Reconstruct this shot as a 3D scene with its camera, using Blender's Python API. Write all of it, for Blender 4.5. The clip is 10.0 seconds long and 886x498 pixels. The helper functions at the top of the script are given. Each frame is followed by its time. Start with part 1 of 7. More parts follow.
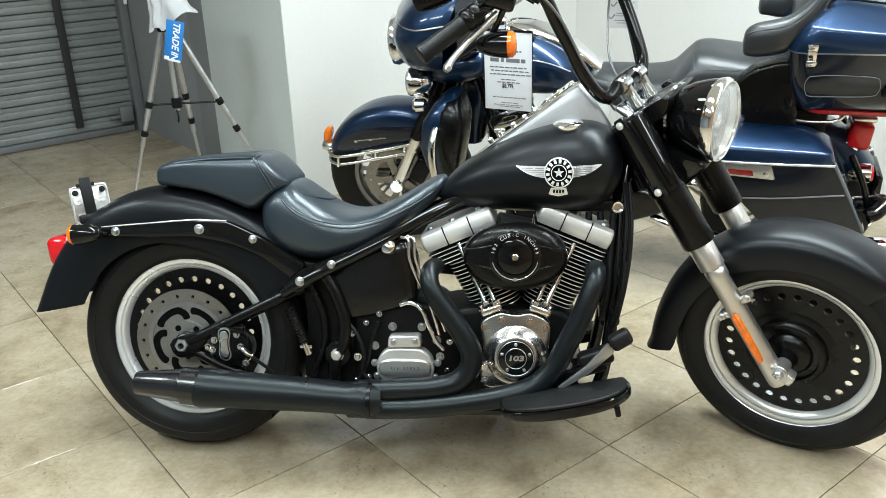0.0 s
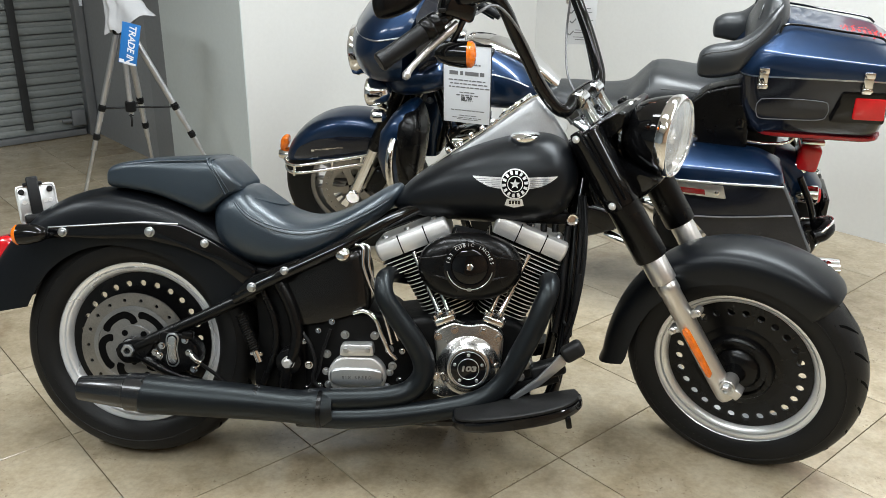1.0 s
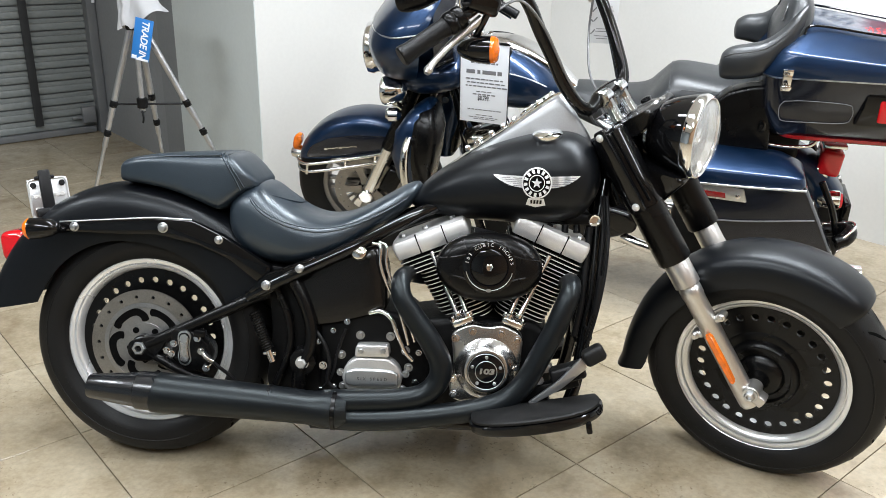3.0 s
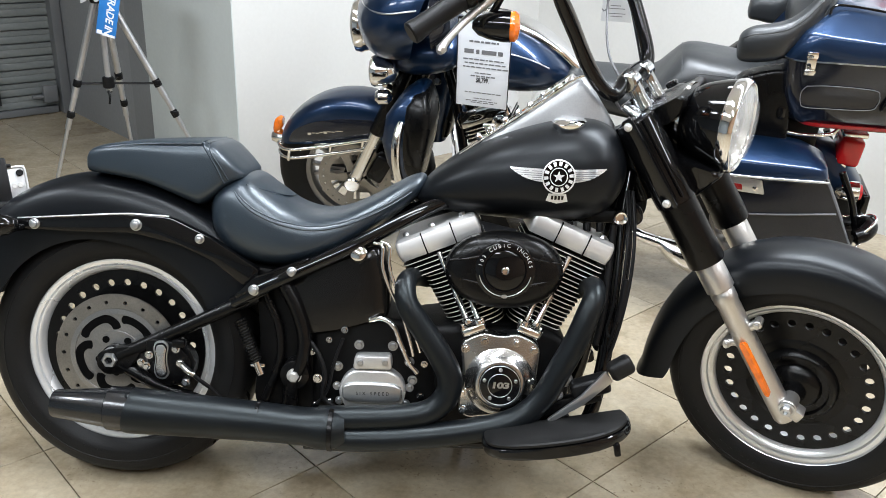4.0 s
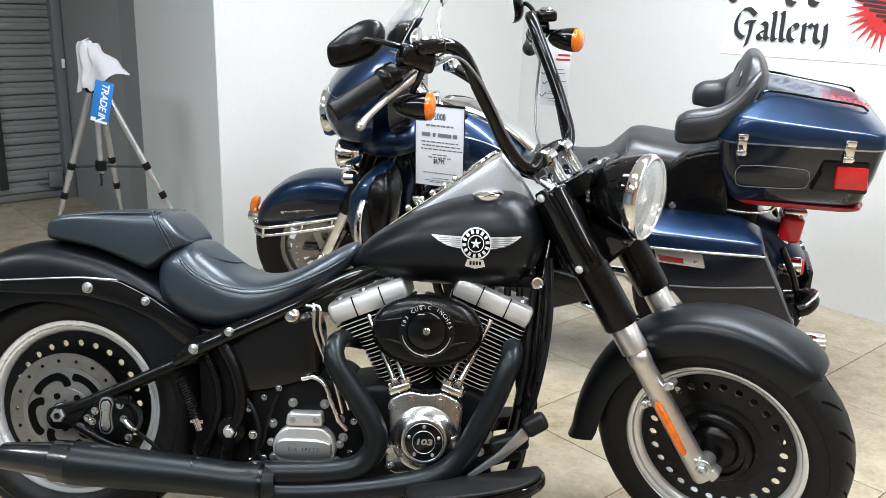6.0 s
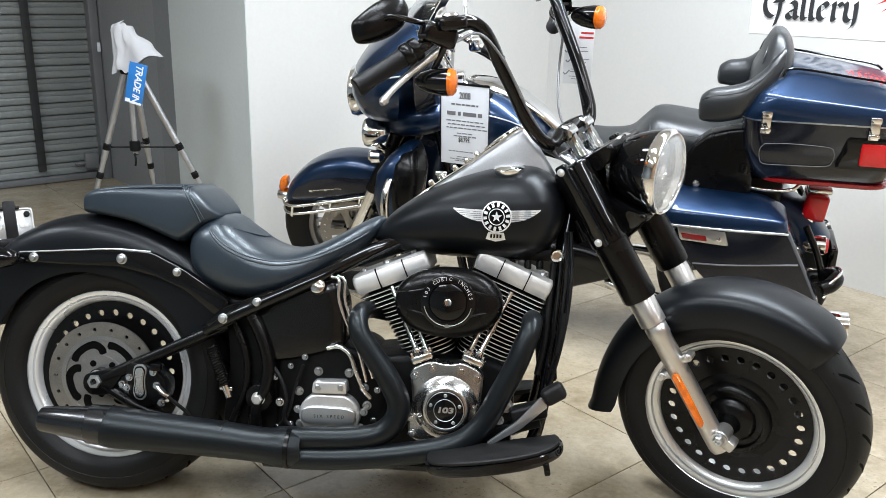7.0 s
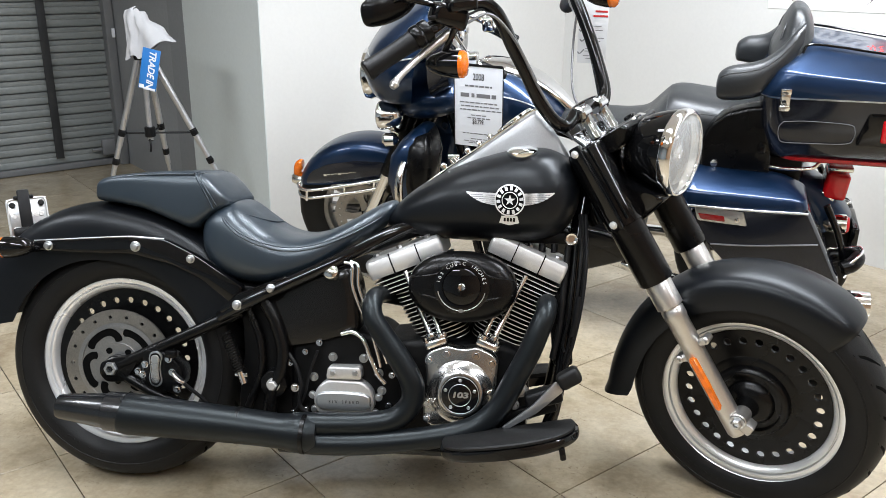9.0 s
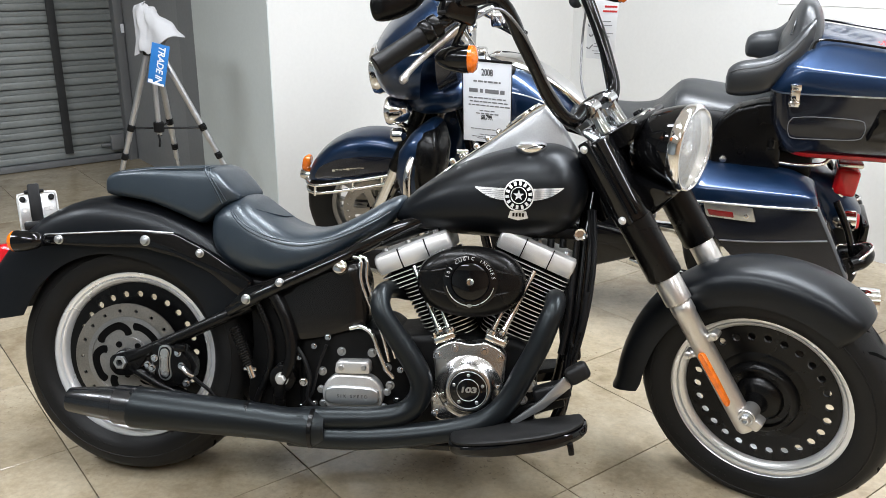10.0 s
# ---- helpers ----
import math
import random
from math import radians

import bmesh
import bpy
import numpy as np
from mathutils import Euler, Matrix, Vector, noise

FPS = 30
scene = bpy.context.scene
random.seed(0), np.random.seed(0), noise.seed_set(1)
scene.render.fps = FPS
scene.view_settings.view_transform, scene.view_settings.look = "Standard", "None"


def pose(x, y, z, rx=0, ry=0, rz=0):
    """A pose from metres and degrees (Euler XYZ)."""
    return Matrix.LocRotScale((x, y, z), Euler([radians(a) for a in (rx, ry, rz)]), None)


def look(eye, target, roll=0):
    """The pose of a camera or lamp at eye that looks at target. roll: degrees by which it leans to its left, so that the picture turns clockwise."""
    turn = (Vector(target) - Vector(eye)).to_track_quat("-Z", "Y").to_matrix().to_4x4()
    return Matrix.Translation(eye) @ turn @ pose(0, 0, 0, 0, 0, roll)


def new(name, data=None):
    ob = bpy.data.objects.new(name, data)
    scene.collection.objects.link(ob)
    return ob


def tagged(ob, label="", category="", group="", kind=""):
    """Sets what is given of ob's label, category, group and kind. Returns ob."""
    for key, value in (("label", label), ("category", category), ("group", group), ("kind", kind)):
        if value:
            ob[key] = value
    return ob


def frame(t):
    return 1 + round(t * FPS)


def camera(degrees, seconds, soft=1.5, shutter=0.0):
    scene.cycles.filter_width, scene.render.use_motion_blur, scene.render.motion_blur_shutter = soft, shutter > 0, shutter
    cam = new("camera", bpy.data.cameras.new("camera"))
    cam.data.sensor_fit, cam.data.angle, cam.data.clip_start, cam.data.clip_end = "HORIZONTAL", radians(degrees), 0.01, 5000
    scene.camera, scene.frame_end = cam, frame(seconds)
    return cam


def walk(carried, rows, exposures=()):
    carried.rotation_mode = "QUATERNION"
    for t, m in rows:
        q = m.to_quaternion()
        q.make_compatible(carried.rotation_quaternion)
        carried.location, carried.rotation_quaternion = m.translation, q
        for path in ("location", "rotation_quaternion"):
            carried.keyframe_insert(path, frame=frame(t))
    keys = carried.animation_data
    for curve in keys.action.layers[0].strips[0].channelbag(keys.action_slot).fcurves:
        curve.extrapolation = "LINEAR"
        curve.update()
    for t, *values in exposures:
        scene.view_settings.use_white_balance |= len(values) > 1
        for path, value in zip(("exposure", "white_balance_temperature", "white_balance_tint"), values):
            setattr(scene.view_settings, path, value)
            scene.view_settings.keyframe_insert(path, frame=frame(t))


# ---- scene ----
cam = camera(54.8, 10.0, 0.85)
PATH = [
    (0, (0.14, 0.3, 1.461), (0.017, 2.146, 0.702), -2.0),
    (0.5, (0.148, 0.306, 1.454), (0.104, 2.162, 0.711), -0.3),
    (1, (0.141, 0.299, 1.44), (0.122, 2.163, 0.716), 0.5),
    (1.5, (0.138, 0.266, 1.438), (0.109, 2.135, 0.725), 0.7),
    (2, (0.123, 0.257, 1.437), (0.092, 2.127, 0.727), 0.9),
    (3.5, (0.076, 0.441, 1.392), (0.05, 2.303, 0.662), 1.3),
    (4, (0.009, 0.561, 1.372), (0.052, 2.412, 0.617), 2.0),
    (4.5, (-0.014, 0.598, 1.365), (0.094, 2.447, 0.61), 2.5),
    (5, (0.037, 0.592, 1.372), (0.162, 2.448, 0.636), 1.9),
    (5.2, (0.079, 0.581, 1.381), (0.207, 2.459, 0.707), 2.0),
    (6.3, (0.248, 0.367, 1.363), (0.19, 2.288, 0.807), 1.5),
    (6.5, (0.247, 0.361, 1.362), (0.176, 2.28, 0.803), 1.4),
    (7, (0.255, 0.358, 1.351), (0.175, 2.267, 0.76), 1.3),
    (7.5, (0.259, 0.363, 1.356), (0.165, 2.261, 0.73), 1.1),
    (8, (0.266, 0.357, 1.35), (0.166, 2.254, 0.725), 1.0),
    (8.5, (0.27, 0.361, 1.355), (0.159, 2.257, 0.731), 0.4),
    (9, (0.267, 0.377, 1.354), (0.145, 2.27, 0.72), 0.3),
    (9.5, (0.265, 0.377, 1.349), (0.133, 2.267, 0.708), 0.3),
    (10, (0.263, 0.374, 1.351), (0.125, 2.263, 0.709), 0.3),
]
# the clip's own drift of exposure and white balance
DRIFT = [(0, 0.14, 6450, 1), (0.5, 0.04, 6600, 4), (1, -0.16, 6650, 7), (2, -0.05, 6680, 8), (3.5, 0.12, 6480, 10), (4.5, 0.14, 6430, 10), (5, 0.23, 6400, 11), (6.5, 0.02, 6400, 9), (8, 0.04, 6450, 11), (10, 0.08, 6550, 11)]
walk(cam, [(t, look(eye, target, roll)) for t, eye, target, roll in PATH], DRIFT)

# world and light
world = bpy.data.worlds.new("showroom_world")
world.use_nodes = True
scene.world = world
wbg = world.node_tree.nodes["Background"]
wbg.inputs[0].default_value = (0.9, 0.95, 1.0, 1)
wbg.inputs[1].default_value = 0.05
CEIL = 3.0
# (u, v, length along v, width along u, watts) of the ceiling panels
LAMPS = [(-0.35, 0.2, 2.4, 0.3, 66), (-2.4, 1.2, 2.4, 0.3, 78), (1.6, 0.6, 2.4, 0.3, 130), (-1.0, 3.2, 2.4, 0.3, 34), (-2.3, -1.4, 1.2, 0.3, 56), (1.4, 3.2, 2.4, 0.3, 48)]

# room axes: u along the shutter wall, v along the grey wall
ANG = radians(41.8)
ROOM = Matrix.Translation((-0.256, 2.409, 0)) @ Matrix.Rotation(ANG, 4, "Z") @ Matrix.Diagonal((1, -1, 1, 1))


def rw(u, v, z=0.0):
    """World place of room coordinates."""
    return ROOM @ Vector((u, v, z))


# ---- materials ----
def mat(name, col, rough=0.5, metal=0.0, var=0.12, scale=6.0, bump=0.0, bscale=60.0, coat=0.0, fine=0.0, fscale=300.0, rvar=0.1, spec=0.5, random_obj=0.0, trans=0.0, ior=1.45, island=0.0):
    m = bpy.data.materials.new(name)
    m.use_nodes = True
    nt = m.node_tree
    b = nt.nodes["Principled BSDF"]
    b.inputs["Roughness"].default_value = rough
    b.inputs["Metallic"].default_value = metal
    b.inputs["Specular IOR Level"].default_value = spec
    b.inputs["Coat Weight"].default_value = coat
    b.inputs["Coat Roughness"].default_value = 0.04
    b.inputs["Transmission Weight"].default_value = trans
    b.inputs["IOR"].default_value = ior
    tc = nt.nodes.new("ShaderNodeTexCoord")
    n1 = nt.nodes.new("ShaderNodeTexNoise")
    n1.inputs["Scale"].default_value = scale
    n1.inputs["Detail"].default_value = 6
    nt.links.new(tc.outputs["Object"], n1.inputs["Vector"])
    n2 = nt.nodes.new("ShaderNodeTexNoise")
    n2.inputs["Scale"].default_value = fscale
    n2.inputs["Detail"].default_value = 2
    nt.links.new(tc.outputs["Object"], n2.inputs["Vector"])
    hsv = nt.nodes.new("ShaderNodeHueSaturation")
    hsv.inputs["Color"].default_value = (*col, 1)
    mr = nt.nodes.new("ShaderNodeMapRange")
    mr.inputs[1].default_value, mr.inputs[2].default_value = 0.25, 0.75
    mr.inputs[3].default_value, mr.inputs[4].default_value = 1 - var, 1 + var
    nt.links.new(n1.outputs[0], mr.inputs[0])
    val = mr.outputs[0]
    if fine:
        m2 = nt.nodes.new("ShaderNodeMapRange")
        m2.inputs[1].default_value, m2.inputs[2].default_value = 0.3, 0.7
        m2.inputs[3].default_value, m2.inputs[4].default_value = 1 - fine, 1 + fine
        nt.links.new(n2.outputs[0], m2.inputs[0])
        mu = nt.nodes.new("ShaderNodeMath")
        mu.operation = "MULTIPLY"
        nt.links.new(val, mu.inputs[0])
        nt.links.new(m2.outputs[0], mu.inputs[1])
        val = mu.outputs[0]
    if random_obj:
        oi = nt.nodes.new("ShaderNodeObjectInfo")
        m3 = nt.nodes.new("ShaderNodeMapRange")
        m3.inputs[3].default_value, m3.inputs[4].default_value = 1 - random_obj, 1 + random_obj
        nt.links.new(oi.outputs["Random"], m3.inputs[0])
        mu = nt.nodes.new("ShaderNodeMath")
        mu.operation = "MULTIPLY"
        nt.links.new(val, mu.inputs[0])
        nt.links.new(m3.outputs[0], mu.inputs[1])
        val = mu.outputs[0]
    nt.links.new(val, hsv.inputs["Value"])
    nt.links.new(hsv.outputs[0], b.inputs["Base Color"])
    mr2 = nt.nodes.new("ShaderNodeMapRange")
    mr2.inputs[1].default_value, mr2.inputs[2].default_value = 0.3, 0.7
    mr2.inputs[3].default_value, mr2.inputs[4].default_value = max(0.02, rough * (1 - rvar)), min(1, rough * (1 + rvar))
    nt.links.new(n1.outputs[0], mr2.inputs[0])
    nt.links.new(mr2.outputs[0], b.inputs["Roughness"])
    if bump:
        nb = nt.nodes.new("ShaderNodeTexNoise")
        nb.inputs["Scale"].default_value = bscale
        nb.inputs["Detail"].default_value = 4
        nt.links.new(tc.outputs["Object"], nb.inputs["Vector"])
        bp = nt.nodes.new("ShaderNodeBump")
        bp.inputs["Strength"].default_value = bump
        bp.inputs["Distance"].default_value = 0.002
        nt.links.new(nb.outputs[0], bp.inputs["Height"])
        nt.links.new(bp.outputs[0], b.inputs["Normal"])
    return m


MATTE = mat("matte_black_paint", (0.0034, 0.0040, 0.0052), 0.35, 0, 0.1, 4, 0.04, 900, fine=0.08, fscale=700, spec=0.28)
GLOSSB = mat("gloss_black_paint", (0.0025, 0.0025, 0.0028), 0.06, 0, 0.1, 5, rvar=0.5, spec=0.42)
SATINB = mat("satin_black_metal", (0.0024, 0.0023, 0.0024), 0.27, 0, 0.15, 9, 0.06, 300, spec=0.25)
BLACKPL = mat("black_plastic", (0.0052, 0.0052, 0.0056), 0.40, 0, 0.12, 12, 0.06, 500, spec=0.22)
PIPEB = mat("exhaust_black_coating", (0.0042, 0.0050, 0.0060), 0.35, 0, 0.15, 7, 0.06, 350, fine=0.1, spec=0.30)
TIPM = mat("exhaust_tip_black", (0.0050, 0.0055, 0.0065), 0.20, 0, 0.15, 7, 0.05, 350, fine=0.1, spec=0.75)
OILM = mat("oil_tank_black_paint", (0.0045, 0.0042, 0.004), 0.20, 0, 0.12, 4, 0.03, 400, spec=0.42)
ENGB = mat("engine_black_wrinkle", (0.0024, 0.0024, 0.0025), 0.45, 0, 0.2, 20, 0.25, 500, spec=0.15)
LEATHER = mat("black_leather", (0.0105, 0.0165, 0.0235), 0.34, 0, 0.12, 7, 0.16, 420, fine=0.1, fscale=500, rvar=0.2, spec=0.95)
LEATHERT = mat("dark_black_leather", (0.0125, 0.0145, 0.0165), 0.38, 0, 0.12, 7, 0.2, 420, fine=0.1, fscale=500, rvar=0.2, spec=0.75)
RUBBER = mat("tyre_rubber", (0.0056, 0.0055, 0.0055), 0.50, 0, 0.25, 14, 0.25, 250, fine=0.15, spec=0.25)
CHROME = mat("chrome", (0.82, 0.82, 0.83), 0.06, 1, 0.04, 8, rvar=0.5)
CHROMES = mat("satin_chrome", (0.48, 0.49, 0.50), 0.30, 0.95, 0.08, 10, 0.03, 300, fine=0.05)
# chrome of the risers and top clamp, dark surroundings' reflection put into the colour
CHROMED = mat("chrome_dark_reflection", (0.40, 0.405, 0.41), 0.13, 1, 0.05, 9, rvar=0.4)
CONSM = mat("satin_console_metal", (0.33, 0.335, 0.34), 0.42, 0.7, 0.06, 5, 0.03, 300, fine=0.05)
ALU = mat("polished_aluminium", (0.72, 0.725, 0.72), 0.32, 0.68, 0.03, 6, 0, 200, rvar=0.12)
# lit copy of ALU: the rear rim's brighter reflections put into its colour
RIMLIT = mat("lit_polished_rim", (0.88, 0.89, 0.90), 0.26, 0.68, 0.03, 6, 0, 200, rvar=0.12)
SILVER = mat("silver_engine_paint", (0.61, 0.605, 0.595), 0.34, 0.55, 0.07, 10, 0.12, 700, fine=0.1, fscale=900)
GEARM = mat("satin_gearbox_metal", (0.56, 0.555, 0.545), 0.34, 0.75, 0.07, 10, 0.12, 700, fine=0.1, fscale=900)
BRUSH = mat("brushed_aluminium", (0.54, 0.535, 0.525), 0.27, 0.95, 0.08, 9, 0.02, 400, fine=0.06)
STEEL = mat("brake_disc_steel", (0.27, 0.255, 0.235), 0.36, 0.95, 0.14, 14, 0.03, 600, fine=0.1)
FORKAL = mat("fork_aluminium", (0.56, 0.545, 0.525), 0.32, 0.9, 0.04, 5, 0, 300, fine=0.03)
ORANGE = mat("orange_lens", (0.66, 0.135, 0.004), 0.12, 0, 0.25, 60, 0.9, 150, coat=0.6)
REDL = mat("red_lens", (0.50, 0.006, 0.010), 0.12, 0, 0.15, 25, 0.3, 260, coat=0.5)
REDD = mat("dark_red_reflector", (0.20, 0.004, 0.006), 0.15, 0, 0.15, 25, 0.3, 260, coat=0.5)
GLASS = mat("clear_glass", (0.95, 0.97, 0.97), 0.02, 0, 0.01, 3, trans=1.0, ior=1.45)
LENSG = mat("headlamp_glass", (0.80, 0.82, 0.82), 0.06, 0, 0.04, 40, 0.5, 160)
LENSG.node_tree.nodes["Principled BSDF"].inputs["Alpha"].default_value = 0.22
REFL = mat("headlamp_reflector", (0.50, 0.47, 0.42), 0.24, 0.7, 0.10, 40, 0.8, 70)
BLUE = mat("dark_blue_metallic_paint", (0.0042, 0.0200, 0.057), 0.36, 0.7, 0.12, 5, coat=0.6, fine=0.2, fscale=1500)
PEWTER = mat("charcoal_metallic_paint", (0.0062, 0.0076, 0.0125), 0.22, 0.0, 0.12, 5, coat=0.85, fine=0.15, fscale=1500, spec=0.12)
CAMM = mat("polished_cam_cover_metal", (0.50, 0.495, 0.49), 0.27, 1.0, 0.06, 6, 0.0, 300, rvar=0.25)
# cool cast of the reflected light, put into the highlights of these blacks
for skin, tint in ((LEATHER, (0.87, 0.95, 1.0, 1)), (MATTE, (0.94, 0.98, 1.0, 1)), (PIPEB, (0.88, 0.98, 1.0, 1))):
    skin.node_tree.nodes["Principled BSDF"].inputs["Specular Tint"].default_value = tint
for paint in (BLUE, PEWTER):
    paint.node_tree.nodes["Principled BSDF"].inputs["Coat Roughness"].default_value = 0.09
PLASTER = mat("white_wall_paint", (0.552, 0.545, 0.524), 0.62, 0, 0.025, 0.9, 0.12, 140, fine=0.015, fscale=60)
GREYD = mat("dark_grey_wall_paint", (0.215, 0.22, 0.225), 0.5, 0, 0.07, 1.6, 0.12, 120, fine=0.04, fscale=50)
GREYL = mat("light_grey_wall_paint", (0.475, 0.505, 0.495), 0.55, 0, 0.04, 1.3, 0.12, 120, fine=0.02, fscale=50)
# colours of the added unseen walls, chosen for their bounce and reflections
UNSEEN = mat("unseen_wall_warm_tint", (0.36, 0.235, 0.145), 0.7, 0, 0.05, 1.5, 0.1, 100)
UNSEENC = mat("unseen_wall_cool_tint", (0.24, 0.275, 0.29), 0.7, 0, 0.05, 1.5, 0.1, 100)
CEILM = mat("ceiling_paint", (0.82, 0.81, 0.79), 0.7, 0, 0.03, 1.5, 0.1, 100)
SLATM = mat("shutter_grey_paint", (0.190, 0.204, 0.200), 0.42, 0.1, 0.12, 3, 0.08, 90, fine=0.07, fscale=40, random_obj=0.06)
RAILM = mat("shutter_rail_grey", (0.16, 0.165, 0.17), 0.45, 0.2, 0.12, 5, 0.08, 90, fine=0.06)
GROUT = mat("dark_grout", (0.075, 0.066, 0.055), 0.85, 0, 0.3, 9, 0.3, 200)
PAPER = mat("white_paper", (0.70, 0.72, 0.76), 0.55, 0, 0.02, 8, 0.04, 60)
INK = mat("black_ink", (0.02, 0.02, 0.022), 0.6, 0, 0.1, 20)
REDINK = mat("red_ink", (0.45, 0.02, 0.02), 0.5, 0, 0.1, 20)
GREYINK = mat("grey_ink", (0.16, 0.16, 0.17), 0.6, 0, 0.1, 20)
BLUEP = mat("blue_printed_card", (0.02, 0.16, 0.46), 0.4, 0, 0.08, 14)
TAGP = mat("grey_paper", (0.55, 0.56, 0.57), 0.6, 0, 0.04, 12, 0.04, 60)
BRAID = mat("braided_cable_sleeve", (0.16, 0.16, 0.165), 0.38, 0.6, 0.15, 40, 0.2, 900, fine=0.15, fscale=900)
CLOTH = mat("white_cloth", (0.42, 0.42, 0.43), 0.9, 0, 0.05, 20, 0.3, 500)
TRIAL = mat("tripod_aluminium", (0.52, 0.52, 0.53), 0.34, 0.9, 0.08, 14, 0.03, 300, fine=0.05)
SIGNM = mat("white_sign_board", (0.93, 0.93, 0.93), 0.35, 0, 0.02, 3)
LAMPM = bpy.data.materials.new("lamp_diffuser")
LAMPM.use_nodes = True
lb = LAMPM.node_tree.nodes["Principled BSDF"]
lb.inputs["Base Color"].default_value = (0.9, 0.9, 0.9, 1)
lb.inputs["Emission Color"].default_value = (1.0, 0.985, 0.97, 1)
lb.inputs["Emission Strength"].default_value = 6.0


def tile_material():
    m = bpy.data.materials.new("beige_stone_tile")
    m.use_nodes = True
    nt = m.node_tree
    b = nt.nodes["Principled BSDF"]
    geo = nt.nodes.new("ShaderNodeNewGeometry")
    oi = nt.nodes.new("ShaderNodeObjectInfo")
    add = nt.nodes.new("ShaderNodeVectorMath")
    add.operation = "MULTIPLY_ADD"
    comb = nt.nodes.new("ShaderNodeCombineXYZ")
    for k in range(3):
        nt.links.new(oi.outputs["Random"], comb.inputs[k])
    nt.links.new(comb.outputs[0], add.inputs[0])
    add.inputs[1].default_value = (37, 61, 23)
    nt.links.new(geo.outputs["Position"], add.inputs[2])

    def noise_node(scale, detail, rough, dist=0.0):
        n = nt.nodes.new("ShaderNodeTexNoise")
        n.inputs["Scale"].default_value, n.inputs["Detail"].default_value = scale, detail
        n.inputs["Roughness"].default_value, n.inputs["Distortion"].default_value = rough, dist
        nt.links.new(add.outputs[0], n.inputs["Vector"])
        return n

    big = noise_node(2.4, 5, 0.55, 0.0)
    mid = noise_node(11, 6, 0.62, 0.0)
    fine = noise_node(60, 5, 0.65, 0.0)
    blend = nt.nodes.new("ShaderNodeMix")
    blend.inputs[0].default_value = 0.45
    nt.links.new(big.outputs[0], blend.inputs[2])
    nt.links.new(mid.outputs[0], blend.inputs[3])
    ramp = nt.nodes.new("ShaderNodeValToRGB")
    e = ramp.color_ramp.elements
    e[0].position, e[0].color = 0.34, (0.205, 0.156, 0.096, 1)
    e[1].position, e[1].color = 0.66, (0.385, 0.330, 0.240, 1)
    middle = ramp.color_ramp.elements.new(0.47)
    middle.color = (0.300, 0.247, 0.168, 1)
    nt.links.new(blend.outputs[0], ramp.inputs[0])
    mix = nt.nodes.new("ShaderNodeMix")
    mix.data_type, mix.blend_type = "RGBA", "OVERLAY"
    mix.inputs[0].default_value = 0.30
    nt.links.new(ramp.outputs[0], mix.inputs[6])
    nt.links.new(fine.outputs[0], mix.inputs[7])
    # clusters of small brown pits
    pits = noise_node(85, 3, 0.6, 0.0)
    where = noise_node(7, 3, 0.5, 0.0)
    pit = nt.nodes.new("ShaderNodeMapRange")
    pit.inputs[1].default_value, pit.inputs[2].default_value = 0.60, 0.68
    nt.links.new(pits.outputs[0], pit.inputs[0])
    zone = nt.nodes.new("ShaderNodeMapRange")
    zone.inputs[1].default_value, zone.inputs[2].default_value = 0.52, 0.62
    zone.inputs[4].default_value = 0.55
    nt.links.new(where.outputs[0], zone.inputs[0])
    both = nt.nodes.new("ShaderNodeMath")
    both.operation = "MULTIPLY"
    nt.links.new(pit.outputs[0], both.inputs[0])
    nt.links.new(zone.outputs[0], both.inputs[1])
    dark = nt.nodes.new("ShaderNodeMix")
    dark.data_type = "RGBA"
    dark.inputs[7].default_value = (0.10, 0.068, 0.038, 1)
    nt.links.new(both.outputs[0], dark.inputs[0])
    nt.links.new(mix.outputs[2], dark.inputs[6])
    nt.links.new(dark.outputs[2], b.inputs["Base Color"])
    mr = nt.nodes.new("ShaderNodeMapRange")
    mr.inputs[3].default_value, mr.inputs[4].default_value = 0.10, 0.23
    b.inputs["Specular IOR Level"].default_value = 0.62
    nt.links.new(fine.outputs[0], mr.inputs[0])
    nt.links.new(mr.outputs[0], b.inputs["Roughness"])
    bp = nt.nodes.new("ShaderNodeBump")
    bp.inputs["Strength"].default_value, bp.inputs["Distance"].default_value = 0.12, 0.002
    nt.links.new(fine.outputs[0], bp.inputs["Height"])
    nt.links.new(bp.outputs[0], b.inputs["Normal"])
    return m


TILE = tile_material()


# ---- mesh kit ----
def thing(name, m, label, category, group="", kind=""):
    """An Empty that carries the parts of a thing."""
    ob = new(name)
    ob.empty_display_size = 0.05
    ob.matrix_world = m
    return tagged(ob, label, category, group, kind)


def part(name, bm, material, parent=None, label="", xf=None, angle=38, kind=""):
    """Links a bmesh as one mesh object under a thing or a part."""
    if xf is not None:
        bmesh.ops.transform(bm, matrix=xf, verts=bm.verts)
    bmesh.ops.recalc_face_normals(bm, faces=bm.faces)
    me = bpy.data.meshes.new(name)
    bm.to_mesh(me)
    bm.free()
    for m in material if isinstance(material, (list, tuple)) else (material,):
        me.materials.append(m)
    if len(me.polygons):
        me.polygons.foreach_set("use_smooth", [True] * len(me.polygons))
        me.set_sharp_from_angle(angle=radians(angle))
    ob = new(name, me)
    if parent is not None:
        ob.parent = parent
    return tagged(ob, label, kind=kind)


def B():
    return bmesh.new()


